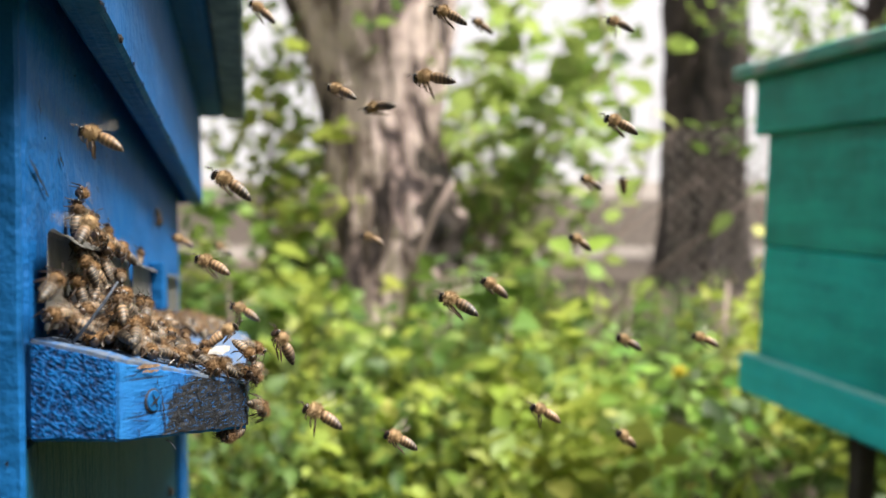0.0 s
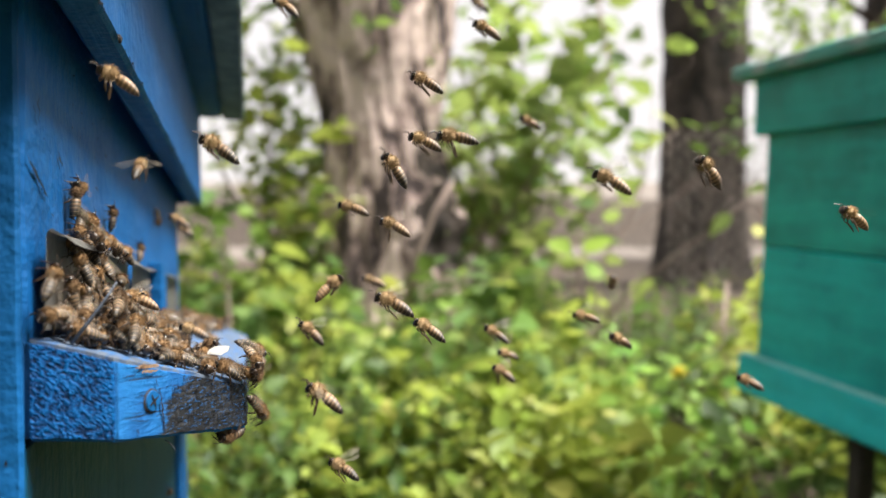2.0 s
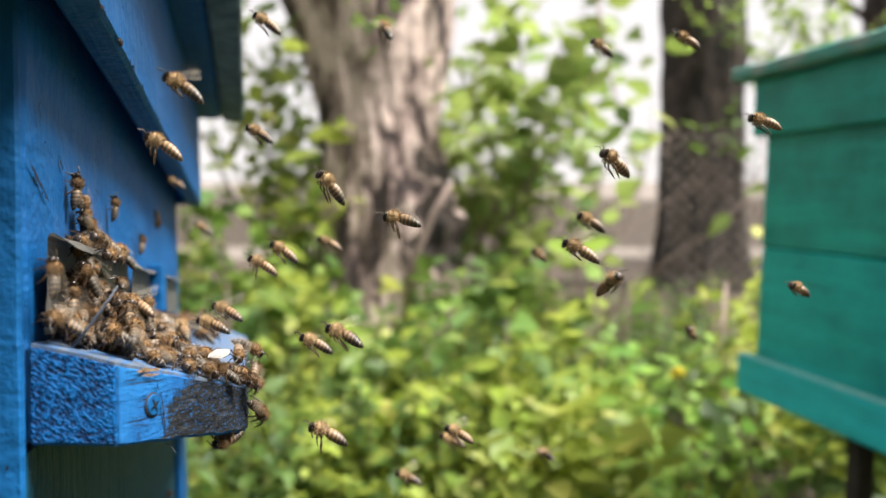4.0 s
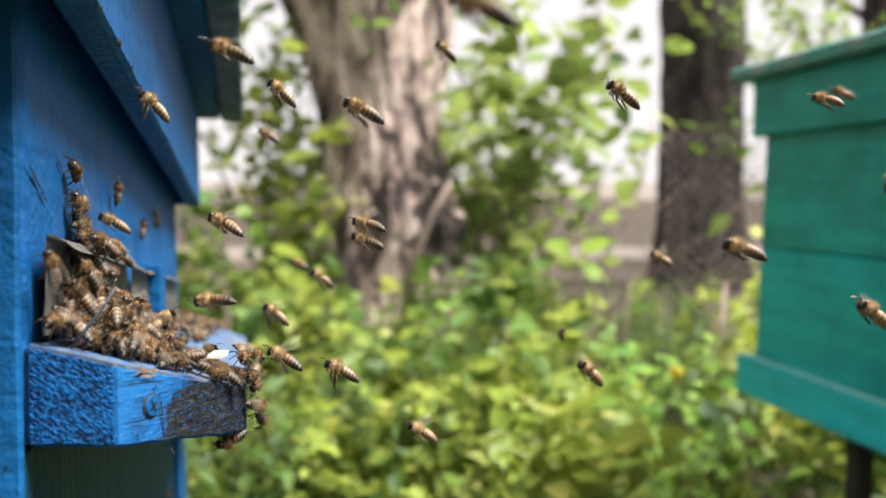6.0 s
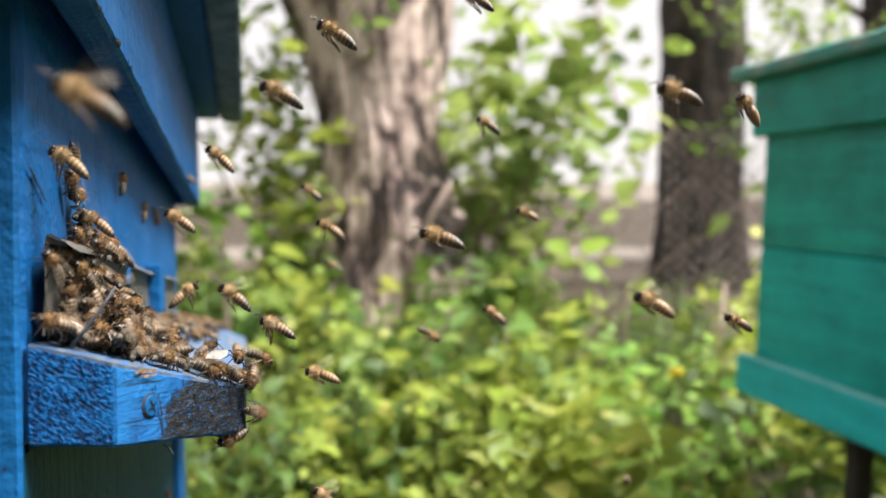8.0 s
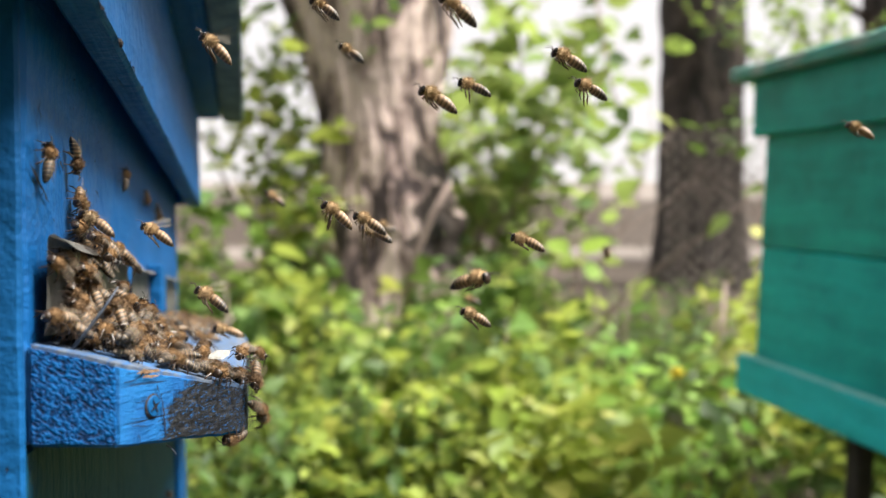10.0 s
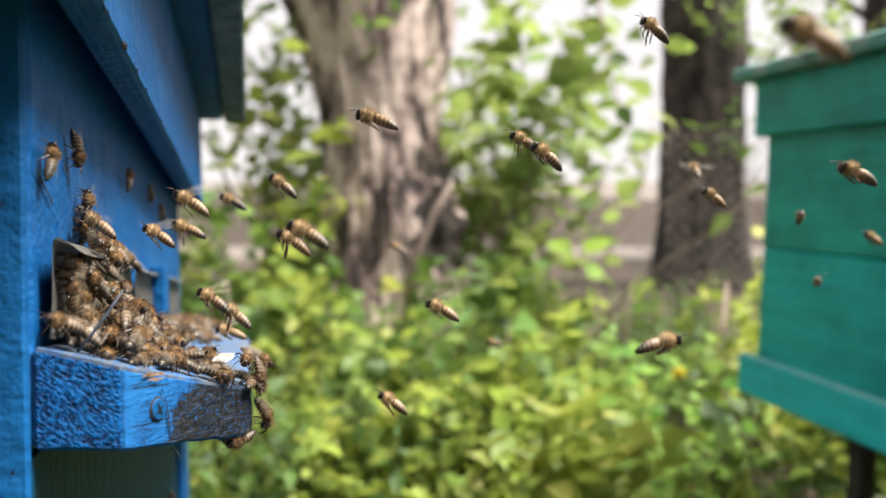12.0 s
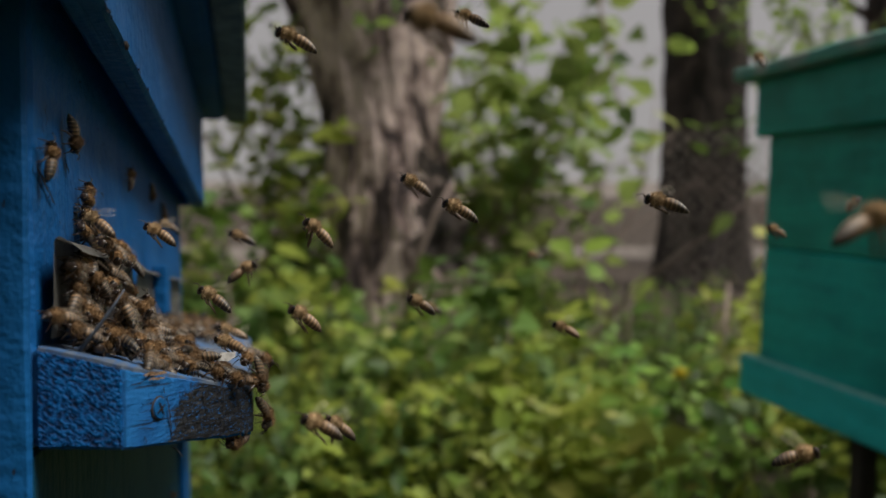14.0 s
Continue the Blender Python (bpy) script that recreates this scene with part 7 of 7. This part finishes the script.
    fly([(0, pose(-0.0233, 0.3074, 0.5482, 0, 9, 153)), (0.25, pose(0.0040, 0.3077, 0.5666, 0, 9, 156)), (0.5, pose(0.0312, 0.3079, 0.5847, 0, 11, 158)), (0.8, pose(0.0625, 0.3082, 0.6049, 0, 14, 159)), (2, pose(0.1055, 0.3084, 0.6235, 0, 17, 145)), (3.2, pose(0.1051, 0.3083, 0.6285, 0, 9, 145)), (5.3, pose(0.1065, 0.3180, 0.6368, 0, -21, 202)), (6.2, pose(0.1133, 0.3174, 0.6034, 0, -24, 209)), (6.5, pose(0.1166, 0.3170, 0.5760, 0, -27, 207)), (7, pose(0.1224, 0.3164, 0.5264, 0, -30, 200)), (7.5, pose(0.1202, 0.3160, 0.4926, 0, -28, 193)), (8, pose(0.1111, 0.3158, 0.4705, 0, -23, 191)), (8.2, pose(0.1071, 0.3157, 0.4656, 0, -21, 192)), (9.7, pose(0.1971, 0.3155, 0.4657, 0, -21, 192)), (14, pose(0.1953, 0.3161, 0.4663, 0, -21, 192))])
    fly([(0, pose(-0.0353, 0.4219, 0.5003, 0, -19, 187)), (0.5, pose(-0.0334, 0.4218, 0.4927, 0, -14, 181)), (1, pose(-0.0333, 0.4217, 0.4828, 0, -10, 174)), (1.5, pose(-0.0329, 0.4216, 0.4771, 0, -11, 171)), (2, pose(-0.0341, 0.4216, 0.4793, 0, -16, 174)), (2.5, pose(-0.0273, 0.4217, 0.4850, 0, -20, 181)), (3, pose(-0.0287, 0.4218, 0.4934, 0, -19, 188)), (3.2, pose(-0.0290, 0.4219, 0.4962, 0, -17, 189)), (5.3, pose(-0.1106, 0.3268, 0.5012, 0, -32, 193)), (5.5, pose(-0.1145, 0.3268, 0.5023, 0, -29, 195)), (6, pose(-0.1173, 0.3045, 0.5074, 0, -25, 202)), (6.5, pose(-0.1108, 0.2761, 0.5076, 0, -26, 208)), (7, pose(-0.1099, 0.2722, 0.5071, 0, -31, 208)), (8.2, pose(-0.1095, 0.2705, 0.5067, 0, -32, 193)), (14, pose(-0.1064, 0.2569, 0.5072, 0, -32, 193))])
    fly([(0, pose(-0.0746, 0.2735, 0.4921, 0, -20, 176)), (0.25, pose(-0.0831, 0.2735, 0.4901, 0, -23, 178)), (0.5, pose(-0.0915, 0.2734, 0.4875, 0, -25, 181)), (1, pose(-0.0974, 0.2734, 0.4813, 0, -27, 188)), (2, pose(-0.0975, 0.2734, 0.4807, 0, -19, 193)), (3.2, pose(-0.0975, 0.2735, 0.4812, 0, -22, 178)), (5.3, pose(-0.1086, 0.2977, 0.4760, 0, -36, 187)), (6, pose(-0.1081, 0.2977, 0.4773, 0, -30, 195)), (6.5, pose(-0.1097, 0.2979, 0.4874, 0, -32, 202)), (7, pose(-0.1064, 0.2981, 0.5031, 0, -36, 204)), (7.5, pose(-0.0953, 0.2982, 0.5140, 0, -40, 200)), (8, pose(-0.0775, 0.2983, 0.5299, 0, -38, 193)), (8.2, pose(-0.0706, 0.2984, 0.5359, 0, -37, 190)), (10.3, pose(-0.0701, 0.2605, 0.5610, 0, -37, 206)), (10.5, pose(-0.0738, 0.2605, 0.5569, 0, -36, 208)), (11, pose(-0.0811, 0.2603, 0.5426, 0, -32, 208)), (11.3, pose(-0.0834, 0.2602, 0.5351, 0, -29, 205)), (11.5, pose(-0.0833, 0.2601, 0.5290, 0, -28, 203)), (12, pose(-0.0785, 0.2599, 0.5137, 0, -28, 195)), (12.5, pose(-0.0715, 0.2597, 0.5012, 0, -32, 191)), (13, pose(-0.0626, 0.2595, 0.4880, 0, -36, 193)), (13.5, pose(-0.0552, 0.2594, 0.4825, 0, -36, 200)), (14, pose(-0.0440, 0.2593, 0.4782, 0, -32, 207))])
    fly([(0, pose(-0.1352, 0.4401, 0.4991, 0, -21, 194)), (0.5, pose(-0.1305, 0.4401, 0.4929, 0, -26, 192)), (1, pose(-0.1313, 0.4401, 0.4926, 0, -30, 185)), (1.5, pose(-0.1371, 0.4403, 0.5008, 0, -29, 178)), (2, pose(-0.1368, 0.4404, 0.5098, 0, -24, 176)), (2.5, pose(-0.1370, 0.4404, 0.5148, 0, -20, 180)), (3, pose(-0.1379, 0.4406, 0.5204, 0, -21, 187)), (3.2, pose(-0.1382, 0.4407, 0.5236, 0, -23, 190)), (5.3, pose(-0.1749, 0.5634, 0.5426, 0, -25, 187)), (6, pose(-0.1726, 0.5635, 0.5464, 0, -20, 196)), (6.5, pose(-0.1700, 0.5634, 0.5393, 0, -22, 199)), (7, pose(-0.1696, 0.5634, 0.5348, 0, -27, 195)), (7.5, pose(-0.1699, 0.5634, 0.5363, 0, -30, 188)), (8, pose(-0.1674, 0.5634, 0.5419, 0, -28, 182)), (8.2, pose(-0.1656, 0.5634, 0.5431, 0, -26, 181)), (9.7, pose(-0.1662, 0.5657, 0.7201, 0, -26, 181)), (14, pose(-0.1687, 0.5653, 0.7206, 0, -26, 181))])
    fly([(0, pose(-0.0764, 0.3262, 0.4723, 0, -25, 183)), (0.25, pose(-0.0872, 0.3262, 0.4718, 0, -23, 180)), (0.5, pose(-0.0973, 0.3262, 0.4704, 0, -21, 177)), (1, pose(-0.0978, 0.3261, 0.4657, 0, -16, 177)), (2, pose(-0.0957, 0.3262, 0.4649, 0, -20, 189)), (3.2, pose(-0.0949, 0.3263, 0.4651, 0, -23, 190)), (3.9, pose(-0.0966, 0.3167, 0.4675, 0, -27, 136)), (4.6, pose(-0.0981, 0.3072, 0.4698, 0, -31, 81)), (5.3, pose(-0.0993, 0.2976, 0.4720, 0, -36, 26)), (7.4, pose(-0.0983, 0.2977, 0.4727, 0, -39, 30)), (7.6, pose(-0.0973, 0.2977, 0.4739, 0, -37, 27)), (8, pose(-0.0912, 0.2978, 0.4820, 0, -35, 22)), (8.2, pose(-0.0859, 0.2978, 0.4882, 0, -35, 21)), (8.9, pose(-0.0630, 0.2979, 0.4942, 0, -30, 73)), (9.6, pose(-0.0401, 0.2979, 0.5002, 0, -24, 125)), (10.3, pose(-0.0173, 0.2979, 0.5062, 0, -19, 177)), (10.5, pose(-0.0292, 0.2980, 0.5078, 0, -21, 179)), (11, pose(-0.0493, 0.2980, 0.5109, 0, -25, 186)), (11.5, pose(-0.0703, 0.2981, 0.5121, 0, -24, 192)), (11.7, pose(-0.0803, 0.2980, 0.5102, 0, -22, 194)), (12, pose(-0.0908, 0.2980, 0.5060, 0, -19, 194)), (12.5, pose(-0.1087, 0.2979, 0.5010, 0, -15, 189)), (13, pose(-0.1156, 0.2977, 0.4913, 0, -16, 182)), (14, pose(-0.1146, 0.2927, 0.4903, 0, -25, 177))])
    fly([(0, pose(-0.0275, 0.4843, 0.6649, 0, -26, 196)), (1, pose(-0.0015, 0.4841, 0.6551, 0, -34, 186)), (2, pose(0.0212, 0.4838, 0.6335, 0, -30, 196)), (2.2, pose(0.0269, 0.4838, 0.6272, 0, -28, 199)), (2.5, pose(0.0322, 0.4837, 0.6235, 0, -26, 202)), (3, pose(0.0528, 0.4836, 0.6183, 0, -26, 204)), (3.2, pose(0.0628, 0.4835, 0.6164, 0, -27, 203)), (5.3, pose(0.0710, 0.1331, 0.5318, 0, -24, 193)), (5.5, pose(0.0462, 0.1333, 0.5389, 0, -23, 190)), (5.7, pose(0.0242, 0.1333, 0.5395, 0, -21, 187)), (6, pose(0.0064, 0.1333, 0.5380, 0, -18, 183)), (6.5, pose(-0.0110, 0.1333, 0.5363, 0, -15, 181)), (7, pose(-0.0243, 0.1333, 0.5342, 0, -17, 185)), (7.5, pose(-0.0391, 0.1333, 0.5313, 0, -22, 193)), (8, pose(-0.0552, 0.1333, 0.5235, 0, -25, 198)), (8.2, pose(-0.0619, 0.1332, 0.5191, 0, -25, 199)), (8.9, pose(-0.0674, 0.1130, 0.5179, 0, -20, 142)), (9.6, pose(-0.0677, 0.0927, 0.5162, 0, -16, 86)), (10.3, pose(-0.0626, 0.0725, 0.5140, 0, -11, 29)), (10.9, pose(-0.0357, 0.0620, 0.5122, 0, -28, 20)), (11, pose(-0.0302, 0.0620, 0.5121, 0, -28, 20)), (11.2, pose(-0.0190, 0.0620, 0.5118, 0, -24, 20)), (11.4, pose(-0.0002, 0.0620, 0.5099, 0, -8, 20)), (11.6, pose(0.0192, 0.0620, 0.5076, 0, -6, 20)), (11.75, pose(0.0360, 0.0620, 0.5055, 0, -9, 22)), (14, pose(0.0521, 0.0722, 0.5034, 0, -15, 29))])
    fly([(0, pose(-0.1318, 0.5061, 0.4942, 0, -29, 191)), (1, pose(-0.1433, 0.5061, 0.4942, 0, -26, 200)), (2, pose(-0.1533, 0.5064, 0.5052, 0, -35, 209)), (2.5, pose(-0.1474, 0.5064, 0.5099, 0, -34, 205)), (3, pose(-0.1484, 0.5066, 0.5131, 0, -29, 198)), (3.2, pose(-0.1490, 0.5066, 0.5148, 0, -27, 195)), (5.3, pose(-0.1232, 0.5626, 0.4890, 0, -30, 190)), (5.5, pose(-0.1108, 0.5626, 0.4879, 0, -29, 193)), (6, pose(-0.0934, 0.5625, 0.4849, 0, -25, 198)), (6.5, pose(-0.0819, 0.5626, 0.4887, 0, -21, 198)), (7, pose(-0.0766, 0.5626, 0.4905, 0, -21, 192)), (7.5, pose(-0.0743, 0.5625, 0.4860, 0, -25, 185)), (8, pose(-0.0710, 0.5625, 0.4838, 0, -29, 181)), (8.2, pose(-0.0696, 0.5625, 0.4831, 0, -30, 181)), (10.3, pose(-0.0318, 0.5065, 0.5107, 0, -20, 195)), (10.5, pose(-0.0369, 0.5065, 0.5086, 0, -20, 192)), (11, pose(-0.0331, 0.5065, 0.5112, 0, -23, 185)), (11.5, pose(-0.0293, 0.5064, 0.5060, 0, -28, 181)), (12, pose(-0.0277, 0.5062, 0.4964, 0, -30, 183)), (12.5, pose(-0.0250, 0.5061, 0.4880, 0, -27, 190)), (13, pose(-0.0235, 0.5060, 0.4811, 0, -22, 197)), (13.5, pose(-0.0213, 0.5060, 0.4767, 0, -20, 199)), (14, pose(-0.0079, 0.5058, 0.4608, 0, -23, 195))])
    fly([(0, pose(0.1620, 0.2810, 0.4670, 0, -21, 187)), (1.3, pose(0.1511, 0.2812, 0.4893, 0, -28, 185)), (1.5, pose(0.1446, 0.2812, 0.4966, 0, -29, 188)), (2, pose(0.1368, 0.2814, 0.5075, 0, -29, 195)), (2.5, pose(0.1253, 0.2815, 0.5161, 0, -25, 199)), (3, pose(0.1128, 0.2815, 0.5254, 0, -21, 197)), (3.2, pose(0.1079, 0.2815, 0.5282, 0, -20, 194)), (5.3, pose(0.1350, 0.3272, 0.5585, 0, -7, 169)), (5.6, pose(0.1417, 0.3271, 0.5563, 0, -8, 166)), (5.9, pose(0.1469, 0.3270, 0.5561, 0, -11, 166)), (6.5, pose(0.1585, 0.3268, 0.5446, 0, -16, 172)), (7, pose(0.1701, 0.3266, 0.5374, 0, -16, 180)), (7.3, pose(0.1760, 0.3266, 0.5326, 0, -14, 183)), (8.2, pose(0.1911, 0.3265, 0.5239, 0, -7, 180)), (10.3, pose(0.2747, 0.4598, 0.5148, 0, -31, 188)), (11.5, pose(0.2493, 0.4599, 0.5106, 0, -23, 183)), (11.8, pose(0.2392, 0.4600, 0.5067, 0, -25, 187)), (12, pose(0.2326, 0.4600, 0.5028, 0, -27, 190)), (12.5, pose(0.2118, 0.4600, 0.5031, 0, -32, 196)), (13, pose(0.1975, 0.4602, 0.5064, 0, -33, 199)), (13.5, pose(0.1878, 0.4602, 0.5079, 0, -29, 195)), (14, pose(0.1792, 0.4604, 0.5066, 0, -24, 188))])
    fly([(0, pose(0.0950, 0.3596, 0.3369, 0, -20, 189)), (1, pose(0.1050, 0.3601, 0.3705, 0, -13, 176)), (1.5, pose(0.1167, 0.3604, 0.3989, 0, -16, 171)), (2, pose(0.1313, 0.3609, 0.4392, 0, -21, 172)), (2.5, pose(0.1400, 0.3611, 0.4612, 0, -23, 178)), (3, pose(0.1452, 0.3611, 0.4697, 0, -20, 186)), (3.2, pose(0.1462, 0.3611, 0.4709, 0, -18, 188)), (4.25, pose(0.1439, 0.3338, 0.4836, 0, -19, 220)), (5.3, pose(0.1401, 0.3065, 0.4947, 0, -20, 252)), (5.6, pose(0.1463, 0.3066, 0.5060, 0, -23, 251)), (5.9, pose(0.1572, 0.3067, 0.5174, 0, -26, 253)), (6.3, pose(0.1754, 0.3068, 0.5348, 0, -29, 258)), (8.2, pose(0.1918, 0.3070, 0.5471, 0, -20, 261)), (9.25, pose(0.1726, 0.2713, 0.5437, 0, -15, 216)), (10.3, pose(0.1525, 0.2356, 0.5398, 0, -10, 172)), (11.5, pose(0.1329, 0.2356, 0.5309, 0, -18, 186)), (11.8, pose(0.1214, 0.2356, 0.5250, 0, -20, 189)), (12, pose(0.1138, 0.2356, 0.5208, 0, -20, 189)), (12.5, pose(0.0960, 0.2355, 0.5122, 0, -17, 185)), (13, pose(0.0830, 0.2355, 0.5096, 0, -12, 178)), (13.5, pose(0.0698, 0.2356, 0.5124, 0, -10, 172)), (14, pose(0.0601, 0.2356, 0.5124, 0, -13, 172))])
    fly([(0, pose(-0.1033, 0.2436, 0.5031, 0, -44, 73)), (1.2, pose(-0.1053, 0.2524, 0.5047, 0, -38, 88)), (1.5, pose(-0.1080, 0.2639, 0.5084, 0, -36, 89)), (2, pose(-0.1174, 0.3270, 0.5276, 0, -36, 85)), (2.2, pose(-0.1016, 0.3271, 0.5391, 0, -37, 82)), (2.6, pose(-0.0687, 0.3274, 0.5622, 0, -41, 76)), (3, pose(-0.0405, 0.3276, 0.5768, 0, -44, 72)), (3.2, pose(-0.0296, 0.3277, 0.5844, 0, -45, 71)), (3.9, pose(-0.0237, 0.3439, 0.5865, 0, -40, 114)), (4.6, pose(-0.0171, 0.3600, 0.5883, 0, -35, 158)), (5.3, pose(-0.0098, 0.3762, 0.5899, 0, -31, 201)), (5.5, pose(-0.0061, 0.3762, 0.5894, 0, -33, 203)), (6, pose(0.0020, 0.3761, 0.5847, 0, -35, 203)), (6.5, pose(0.0075, 0.3758, 0.5692, 0, -32, 198)), (7, pose(0.0116, 0.3757, 0.5547, 0, -27, 191)), (7.5, pose(0.0171, 0.3756, 0.5517, 0, -25, 186)), (8, pose(0.0210, 0.3756, 0.5520, 0, -28, 188)), (8.2, pose(0.0215, 0.3756, 0.5527, 0, -30, 190)), (10.3, pose(0.0102, 0.2900, 0.5553, 0, -16, 178)), (10.5, pose(0.0155, 0.2899, 0.5559, 0, -15, 180)), (11, pose(0.0257, 0.2899, 0.5540, 0, -16, 187)), (11.5, pose(0.0287, 0.2898, 0.5432, 0, -21, 193)), (12, pose(0.0267, 0.2897, 0.5356, 0, -25, 193)), (12.5, pose(0.0205, 0.2897, 0.5360, 0, -24, 188)), (13, pose(0.0204, 0.2898, 0.5446, 0, -19, 181)), (13.5, pose(0.0181, 0.2900, 0.5594, 0, -15, 176)), (14, pose(0.0079, 0.2903, 0.5776, 0, -16, 178))])
    fly([(0, pose(0.0257, 0.3356, 0.3478, 0, -24, 172)), (2.5, pose(0.0123, 0.3361, 0.3819, 0, -28, 187)), (3, pose(0.0088, 0.3363, 0.4009, 0, -24, 181)), (3.2, pose(0.0066, 0.3364, 0.4072, 0, -22, 178)), (5.3, pose(0.0061, 0.3060, 0.4378, 0, -31, 181)), (5.5, pose(0.0021, 0.3060, 0.4345, 0, -31, 184)), (6, pose(-0.0068, 0.3060, 0.4317, 0, -27, 190)), (6.5, pose(-0.0191, 0.3060, 0.4326, 0, -22, 190)), (7, pose(-0.0426, 0.3060, 0.4250, 0, -21, 185)), (7.5, pose(-0.0642, 0.3059, 0.4105, 0, -25, 178)), (7.8, pose(-0.0782, 0.3058, 0.3978, 0, -28, 174)), (8.2, pose(-0.0926, 0.3056, 0.3794, 0, -31, 173)), (14, pose(-0.0950, 0.3052, 0.3801, 0, -31, 173))])
    fly([(0, pose(0.1251, 0.2649, 0.3711, 0, -45, 191)), (5.3, pose(0.1251, 0.2646, 0.3721, 0, -45, 191)), (6, pose(0.1223, 0.2651, 0.4115, 0, -40, 195)), (6.2, pose(0.1209, 0.2653, 0.4276, 0, -38, 197)), (6.5, pose(0.1194, 0.2655, 0.4502, 0, -36, 202)), (6.8, pose(0.1156, 0.2658, 0.4697, 0, -35, 206)), (7, pose(0.1129, 0.2659, 0.4816, 0, -36, 208)), (7.5, pose(0.1053, 0.2663, 0.5091, 0, -40, 208)), (8, pose(0.0967, 0.2667, 0.5424, 0, -44, 203)), (8.2, pose(0.0936, 0.2669, 0.5553, 0, -45, 200)), (10.3, pose(0.1741, 0.3493, 0.5433, 0, -21, 176)), (10.5, pose(0.1650, 0.3493, 0.5414, 0, -20, 176)), (11, pose(0.1463, 0.3493, 0.5361, 0, -22, 180)), (11.5, pose(0.1286, 0.3493, 0.5300, 0, -26, 187)), (12, pose(0.1104, 0.3493, 0.5196, 0, -30, 193)), (12.5, pose(0.0927, 0.3492, 0.5098, 0, -28, 193)), (13, pose(0.0781, 0.3491, 0.4968, 0, -24, 188)), (13.5, pose(0.0644, 0.3489, 0.4823, 0, -20, 181)), (14, pose(0.0488, 0.3487, 0.4651, 0, -22, 176))])
    fly([(0, pose(0.0962, 0.1303, 0.5502, 0, -10, 189)), (10.3, pose(0.0957, 0.1300, 0.5513, 0, -10, 189)), (11.7, pose(0.0734, 0.1300, 0.5432, 0, -19, 185)), (12, pose(0.0553, 0.1299, 0.5334, 0, -20, 189)), (12.5, pose(0.0313, 0.1298, 0.5178, 0, -17, 196)), (13, pose(0.0079, 0.1298, 0.5133, 0, -12, 199)), (13.2, pose(0.0030, 0.1298, 0.5158, 0, -11, 198)), (13.5, pose(-0.0014, 0.1298, 0.5210, 0, -10, 196)), (14, pose(-0.0024, 0.1300, 0.5354, 0, -13, 189))])
    fly([(0, pose(0.0077, 0.2900, 0.3610, 0, -27, 196)), (5.3, pose(0.0067, 0.2900, 0.3745, 0, -25, 191)), (6.2, pose(-0.0020, 0.2900, 0.4083, 0, -22, 186)), (6.5, pose(-0.0093, 0.2900, 0.4224, 0, -26, 195)), (6.7, pose(-0.0120, 0.2900, 0.4323, 0, -24, 190)), (6.9, pose(-0.0155, 0.2900, 0.4398, 0, -27, 185)), (7, pose(-0.0168, 0.2900, 0.4453, 0, -25, 194)), (7.2, pose(-0.0195, 0.2900, 0.4503, 0, -22, 189)), (7.4, pose(-0.0219, 0.2900, 0.4543, 0, -15, 184)), (7.6, pose(-0.0273, 0.2900, 0.4555, 0, -13, 193)), (7.8, pose(-0.0335, 0.2900, 0.4547, 0, -16, 188)), (8, pose(-0.0408, 0.2900, 0.4551, 0, -14, 183)), (8.2, pose(-0.0493, 0.2900, 0.4534, 0, -11, 192)), (9, pose(-0.0680, 0.3000, 0.4581, 0, -15, 187)), (9.5, pose(-0.0849, 0.3350, 0.4653, 0, -13, 196)), (14, pose(-0.0853, 0.3350, 0.4656, 0, -16, 191))])

    climbers = [
        [(0, 0.0465, 0.0352, 8), (3, 0.048, 0.043, 0), (5.3, 0.0486, 0.048, -6), (7, 0.0515, 0.0545, 175), (8.2, 0.050, 0.055, 178), (10.3, 0.0476, 0.0563, 170), (14, 0.037, 0.0615, 165)],
        [(0, 0.078, 0.028, 20), (3, 0.070, 0.036, 10), (5.3, 0.052, 0.038, -20), (8.2, 0.043, 0.047, -40), (10.3, 0.0087, 0.0482, 10), (12.5, 0.0075, 0.0486, 20), (14, 0.0058, 0.0483, 8)],
        [(0, 0.1047, 0.0333, -10), (2.2, 0.1211, 0.0425, 5), (3.2, 0.124, 0.045, 10), (5.3, 0.1333, 0.0527, -5), (8.2, 0.1563, 0.062, 5), (14, 0.1621, 0.0652, 0)],
        [(0, 0.2895, 0.0584, 175), (3, 0.290, 0.0588, 178), (7, 0.292, 0.060, 172), (10.3, 0.300, 0.064, 170), (14, 0.3079, 0.0657, 178)],
        [(0, 0.20, 0.030, 20), (3.2, 0.21, 0.036, 15), (5.3, 0.22, 0.044, 10), (8.2, 0.235, 0.058, -5), (10.3, 0.242, 0.067, -150), (14, 0.2476, 0.0704, -160)],
        [(0, 0.066, 0.026, 0), (5.3, 0.064, 0.031, 8), (8.2, 0.060, 0.036, -4), (10.3, 0.058, 0.040, 5), (14, 0.0582, 0.0448, 12)],
        [(0, 0.058, 0.022, -20), (5.3, 0.056, 0.026, 0), (8.2, 0.054, 0.030, 10), (14, 0.0524, 0.036, 190 - 180)],
    ]
    strolls = crawlers() + [trail(p) for p in climbers]
    afoot = walk_bees + [copy_thing(walk_bees[k % len(walk_bees)], rows[0][1]) for k, rows in enumerate(strolls[len(walk_bees):])]
    for bee, rows in flights:
        walk(bee, rows)
        beat(bee, rng)
    for bee, rows in zip(afoot, strolls):
        walk(bee, rows)


motions()
